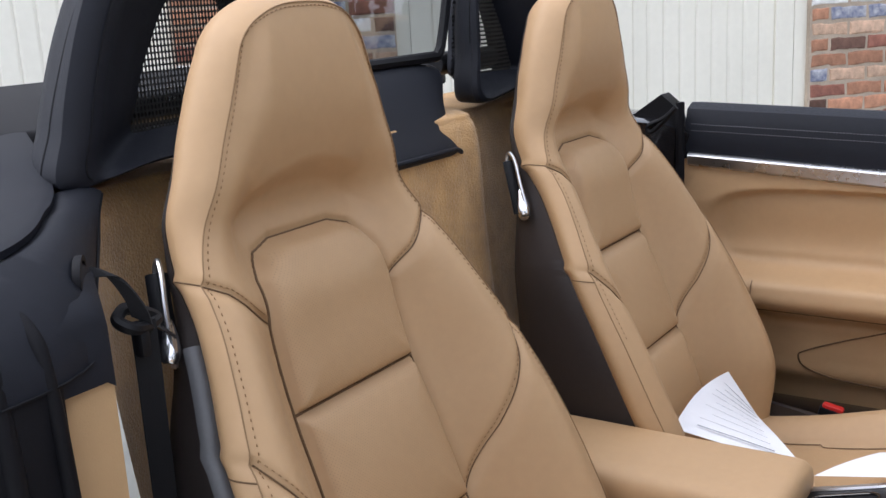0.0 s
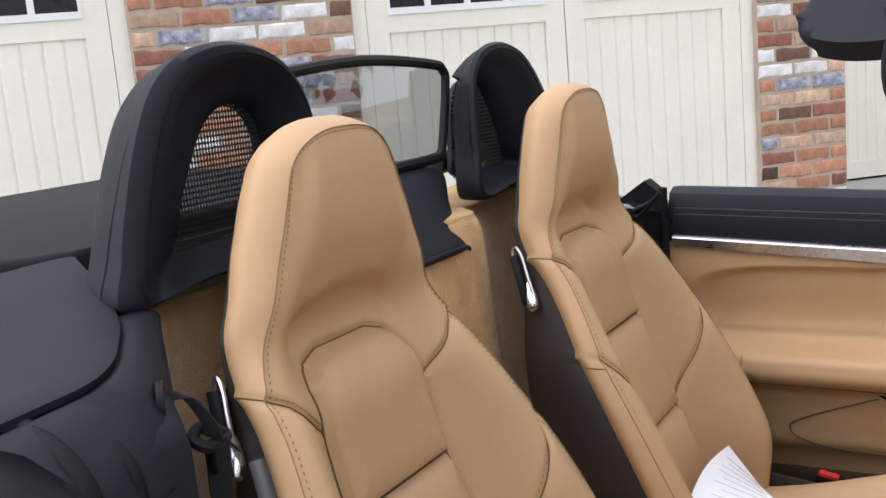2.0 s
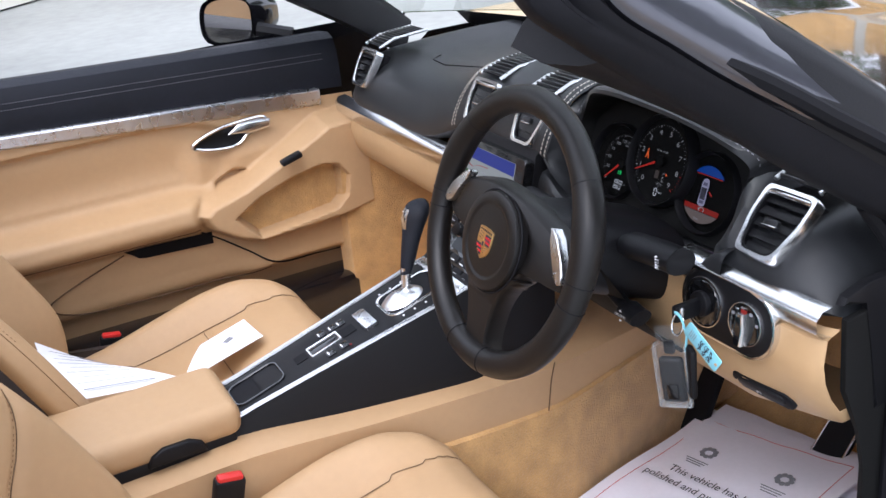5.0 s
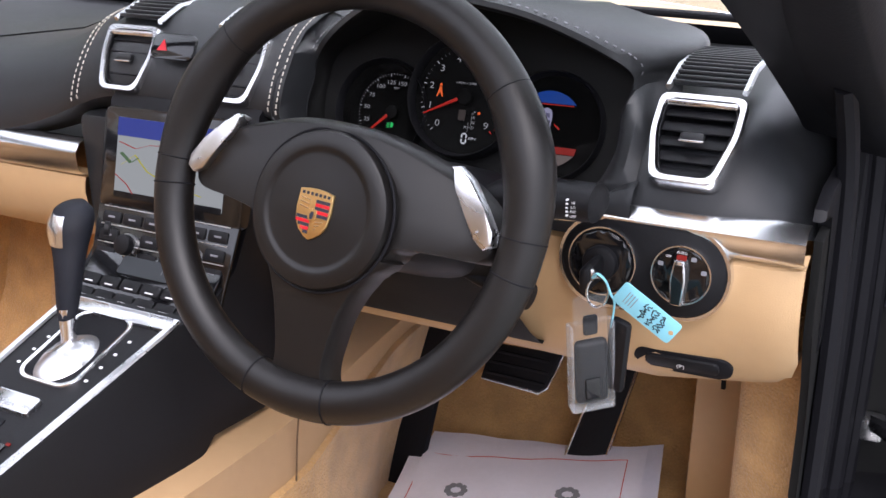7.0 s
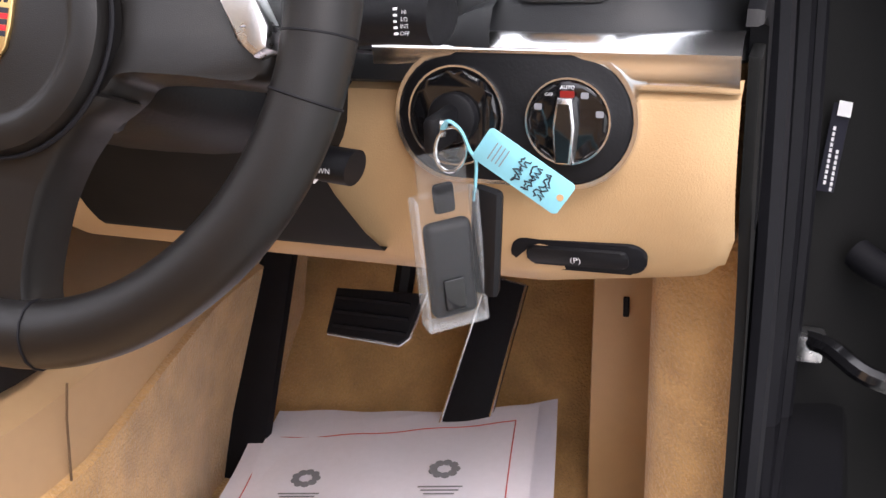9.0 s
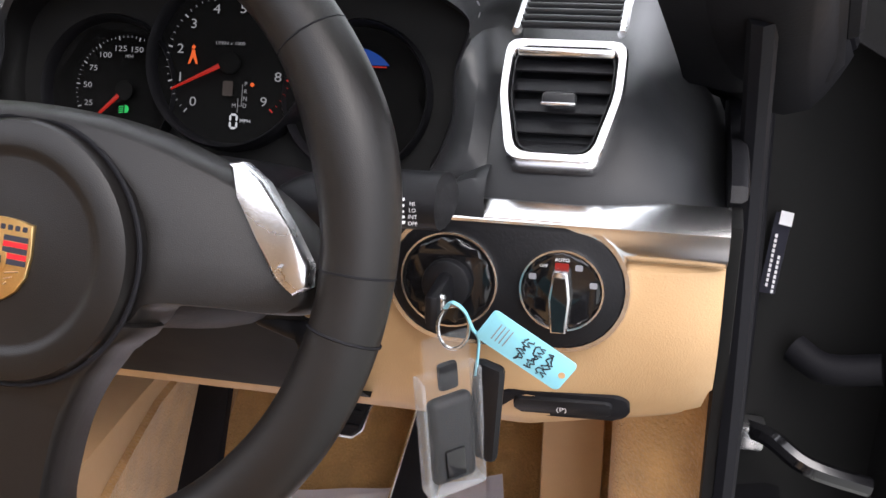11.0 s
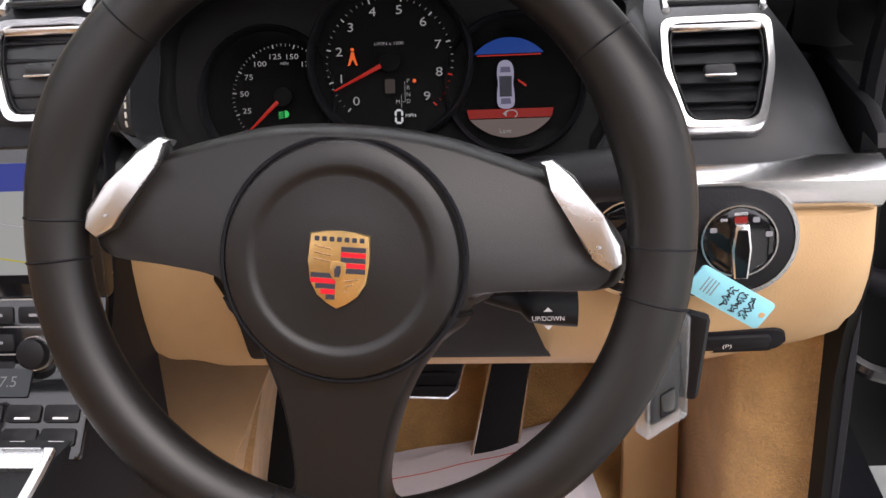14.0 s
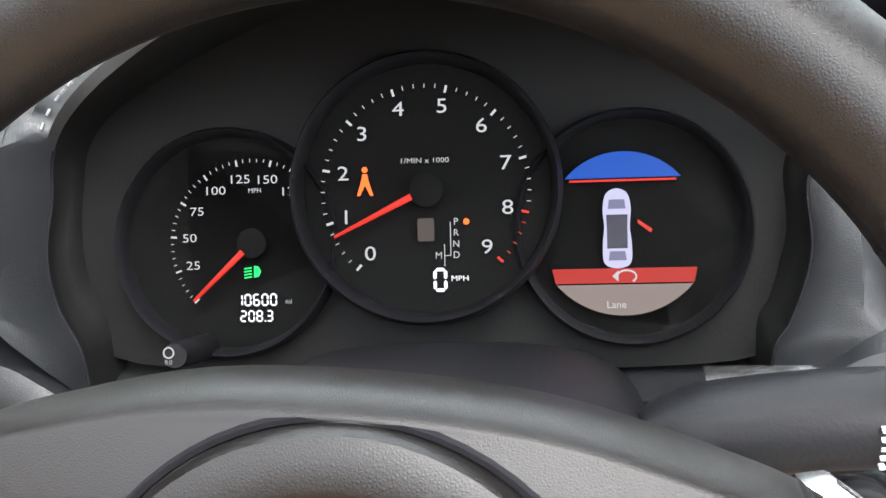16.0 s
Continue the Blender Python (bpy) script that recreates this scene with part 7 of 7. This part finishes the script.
part("arm", tube([o + Vector((.02, .02, .0)), o + Vector((.02, .10, .14))], .012, 8), M_PLASTIC, bp)
ap = thing("accelerator_pedal", "long black accelerator pedal with steel edges", "pedal", (.41, 1.05, .16))
o2, X2, Y2 = Vector((.405, 1.055, .275)), Vector((.97, 0, -.17)), Vector((.16, .38, .90))
part("pad", prism([(-.034, -.11), (.024, -.11), (.026, .098), (-.022, .098)], o2, X2, Y2, .012, .003), M_RUBBER, ap)
for pts in ([(-.034, -.11), (-.022, .098)], [(.024, -.11), (.026, .098)], [(-.022, .099), (.026, .099)]):
    part("edge", tube([o2 + X2.normalized() * a + Y2.normalized() * b + Vector((0, -.011, .004)) for a, b in pts], .0018, 6), M_CHROME, ap, "steel edge")
fr = thing("footrest", "black rubber footrest with steel strips", "footrest", (.12, 1.0, .12))
part("pad", prism([(-.045, -.15), (.035, -.15), (.062, .16), (-.02, .14)], (.105, 1.0, .255), (1, 0, 0), (.0, .32, .95), .014, .004), M_RUBBER, fr)
part("strip", tube([(.112, .962, .13), (.150, 1.045, .40)], .003, 6), M_CHROME, fr, "steel strip")
part("strip", tube([(.062, .955, .125), (.085, 1.035, .37)], .002, 6), M_CHROME, fr, "steel strip")
# paper foot mat: two sheets, lightly creased
mat_t = thing("paper_mat", "pale lilac printed paper mat with red border in the footwell", "paper mat", (.3, .9, .13))


def sheet(dx, dz, c00, c10, c01, c11, seed):
    g = np.random.RandomState(seed)
    ph = g.uniform(0, 6, 6)
    rows = []
    for v in np.linspace(0, 1, 36):
        row = []
        for u in np.linspace(0, 1, 36):
            p = Vector(c00) * (1 - u) * (1 - v) + Vector(c10) * u * (1 - v) + Vector(c01) * (1 - u) * v + Vector(c11) * u * v
            w = .004 * math.sin(5 * u + ph[0] + 2 * v) + .003 * math.sin(9 * v + ph[1] - 3 * u) + .012 * math.sin(math.pi * u) * v * v * -1 + .0015 * math.sin(23 * u + 11 * v + ph[2])
            row.append(p + Vector((0, -.35, .94)) * w + Vector((0, 0, dz)))
        rows.append(row)
    return rows


S0 = sheet(0, .012, (.235, .50, .165), (.575, .55, .165), (.110, .997, .158), (.473, 1.042, .225), 3)
S1 = sheet(0, .0, (.25, .52, .155), (.60, .57, .155), (.128, 1.028, .170), (.488, 1.072, .226), 8)
sh1 = part("top_sheet", skin(S0), M_LILAC, mat_t)
part("under_sheet", skin(S1), M_LILAC, mat_t)


def on_sheet(u, v, lift=.0012):
    a, b = u * 35, v * 35
    i, j = min(34, int(b)), min(34, int(a))
    fa, fb = a - j, b - i
    p = S0[i][j] * (1 - fa) * (1 - fb) + S0[i][j + 1] * fa * (1 - fb) + S0[i + 1][j] * (1 - fa) * fb + S0[i + 1][j + 1] * fa * fb
    return p + Vector((0, -.35, .94)) * lift


for line in ([(.07, .1), (.07, .93)], [(.93, .1), (.93, .93)], [(.07, .93), (.93, .93)]):
    part("red_line", tube([on_sheet(line[0][0] + (line[1][0] - line[0][0]) * k / 20, line[0][1] + (line[1][1] - line[0][1]) * k / 20) for k in range(21)], .0007, 4), M_REDINK, sh1)
SXm = (on_sheet(.8, .5) - on_sheet(.2, .5)).normalized()
SYm = (on_sheet(.5, .8) - on_sheet(.5, .3)).normalized()
lettering("This vehicle has been", .024, on_sheet(.5, .59, .003), SXm, SYm, M_INK, sh1)
lettering("polished and protected with", .024, on_sheet(.5, .53, .003), SXm, SYm, M_INK, sh1)
for cu in (.27, .73):
    for k in range(9):
        a = 2 * math.pi * k / 9
        part("crest_print", prism(circ(.0055, 8), on_sheet(cu, .752, .002) + SXm * (.013 * math.cos(a)) + SYm * (.012 * math.sin(a)), SXm, SYm, .0004), M_GREYINK, sh1)
    for k in range(3):
        part("small_print", prism(rrect(.05 - .008 * k, .0022, .0005), on_sheet(cu, .688 - k * .012, .002), SXm, SYm, .0003), M_GREYINK, sh1)

# ---- driver's door opening: jamb, hinge, label ----
jamb = thing("door_jamb", "black door jamb with rubber seals, check strap and label", "door jamb", (.76, .8, .2))
part("panel", skin([[(x, y, z) for x, y in ((.708, .94), (.722, .955), (.735, .985), (.76, 1.0), (.82, 1.02), (.98, 1.03))] for z in np.linspace(.18, .86, 12)]), M_LINING, jamb)
part("side_cover", prism([(.668, .715), (.72, .72), (1.0, .72), (1.0, .15), (.712, .15), (.712, .50), (.70, .556), (.672, .62)], (.7105, 0, 0), (0, 1, 0), (0, 0, 1), .008, .002), M_LINING, jamb, "black plastic side cover")
for x, y, r in ((.724, .745, .010), (.714, .945, .012), (.730, .955, .013), (.744, .975, .010)):
    part("seal", tube(cat([(x, y, .20), (x + .004, y, .5), (x, y, .74), (x - .006, y - .06, .85)], 6), r, 8), M_RUBBER, jamb)
part("check_strap", tube(cat([(.762, .985, .38), (.785, .96, .385), (.82, .94, .37), (.88, .94, .355)], 5), .010, 8), M_GLOSS, jamb)
part("bracket", rbox((.765, .985, .375), (.03, .03, .03), .006), M_SILVER, jamb)
part("harness", tube(cat([(.80, 1.0, .47), (.83, .98, .46), (.88, .97, .47)], 5), .016, 10), M_RUBBER, jamb)
lab = part("label", prism(rrect(.016, .085, .001), (.7700, .990, .575), (.95, -.3, 0), (.10, .0, 1), .001), M_INK, jamb, "black label with white print bars")
for k, count in enumerate((11, 8)):
    for q in range(count):
        part("print_bar", rbox((0, 0, 0), (.0024, .0006, .0036), .0, m=Matrix.Translation((.7668 + k * .0055 + (q - 5) * .0004, .9885 - k * .002, .568 - k * .006 - .026 + q * .0052)) @ pose(0, 0, 0, 0, 5, -18)), M_WHITE, lab)
part("print_bar", rbox((0, 0, 0), (.012, .0006, .014), .0, m=Matrix.Translation((.776, .986, .613)) @ pose(0, 0, 0, 0, 5, -18)), M_WHITE, lab)
part("sticker", prism([(-.016, -.05), (.014, -.05), (.016, .02), (.012, .05), (-.012, .05), (-.017, .0)], (.765, .992, .222), (.95, -.3, 0), (.0, 0, 1), .001), M_WHITE, jamb, "torn white sticker")
# open driver's door, swung out beyond the pillar
HD = Vector((.92, 1.0, 0))
DD = Vector((.94, .34, 0)).normalized()
DNn = Vector((.34, -.94, 0)).normalized()
dd = thing("door_2", "open car door with black and beige lining", "car door", (.9, .93, .3), kind="structure")
D3 = lambda s, n, z: HD + DD * s + DNn * n + Vector((0, 0, z))
part("shell", skin([[D3(s, n, z) for n, z in ((-.02, .2), (-.03, .5), (-.02, .75), (.0, .86), (.05, .875), (.10, .86), (.11, .79))] for s in np.linspace(0, .98, 20)]), M_PAINT, dd, "black painted outer skin")
part("lining", skin([[D3(s, n, z) for n, z in ((.11, .79), (.115, .72), (.11, .60), (.125, .55), (.18, .53), (.185, .50), (.13, .46), (.13, .35), (.11, .24), (.0, .2))] for s in np.linspace(0.02, .98, 20)]), M_LEATHER, dd, "beige leather lining")
part("front_edge", skin([[D3(0, n, z) for n in (-.03, .13)] for z in np.linspace(.2, .86, 6)]), M_PAINT, dd)

# ---- the car's nose, ahead of the windscreen ----
nose = thing("car_nose", "black painted bonnet and front wings of the car", "car body", (0, 1.7, .2))
rows = []
for y, k in ((1.10, 1.0), (1.25, 1.0), (1.5, .985), (1.8, .95), (2.1, .89), (2.35, .80), (2.5, .66), (2.56, .45), (2.57, .3)):
    w = .885 - .16 * max(0, (y - 1.9) / .66) ** 2
    row = [(-w, y, .2), (-w - .01, y, .45 * k + .05), (-w + .01, y, .72 * k)]
    for s in np.linspace(-.96, .96, 27):
        row.append((s * w, y, (.745 + .055 * math.exp(-((abs(s) - .82) / .14) ** 2) + .012 * (1 - s * s)) * k - (.06 * max(0, abs(s) - .9) / .06)))
    row += [(w - .01, y, .72 * k), (w + .01, y, .45 * k + .05), (w, y, .2)]
    rows.append(row)
part("bonnet", skin(rows), M_PAINT, nose)
part("scuttle", skin([[(x, y, z) for y, z in ((1.00 + .13 * (1 - (x / .8) ** 2), .835), (1.03 + .13 * (1 - (x / .8) ** 2), .80), (1.16, .765), (1.18, .74))] for x in np.linspace(-.80, .80, 24)]), M_PLASTIC, nose, "black plastic scuttle panel")
for sg in (-1, 1):
    part("fender", skin([[(sg * x, y, z) for x, z in ((.80, .80), (.87, .76), (.90, .60), (.89, .22))] for y in np.linspace(.92, 1.14, 6)]), M_PAINT, nose, "black front wing")

# ---- loose papers on the passenger seat ----
pap = thing("leaflet", "folded white printed leaflet standing open on the seat", "leaflet", (-.40, -.05, .40))


def quad_sheet(c, bow, n=12):
    rows = []
    for v in np.linspace(0, 1, n):
        rows.append([Vector(c[0]) * (1 - u) * (1 - v) + Vector(c[1]) * u * (1 - v) + Vector(c[2]) * (1 - u) * v + Vector(c[3]) * u * v + Vector((0, -.6, .8)) * bow * math.sin(math.pi * u) for u in np.linspace(0, 1, n)])
    return rows


LP = [(-.15, .085, .440), (-.335, -.035, .425), (-.135, -.105, .472), (-.46, -.125, .448)]
L1 = quad_sheet(LP, .012)
lf = part("page", skin(L1), M_WHITE, pap)
LX = (Vector(LP[0]) - Vector(LP[2])).normalized()
for k in range(16):
    u = .12 + k * .05
    if u > .92:
        break
    i = int(u * 11)
    a, b = L1[2][i] + Vector((0, -.002, .004)), L1[9 - (k % 3)][i] + Vector((0, -.002, .004))
    part("print_bar", tube([a, a.lerp(b, .5) + Vector((0, 0, .0005)), b], .0006 if k else .0016, 4, flat=.4), M_GREYINK, lf)
card = thing("paper_sheet", "white paper sheet lying on the passenger seat cushion", "paper", (-.37, .15, .40))
C1 = quad_sheet([(-.393, .254, .400), (-.297, .263, .400), (-.335, .15, .402), (-.20, .085, .408)], .003)
cs = part("page", skin(C1), M_WHITE, card)
part("print_bar", rbox((-.315, .200, .4045), (.010, .022, .001), 0, (0, 2, 40)), M_GREYINK, cs)
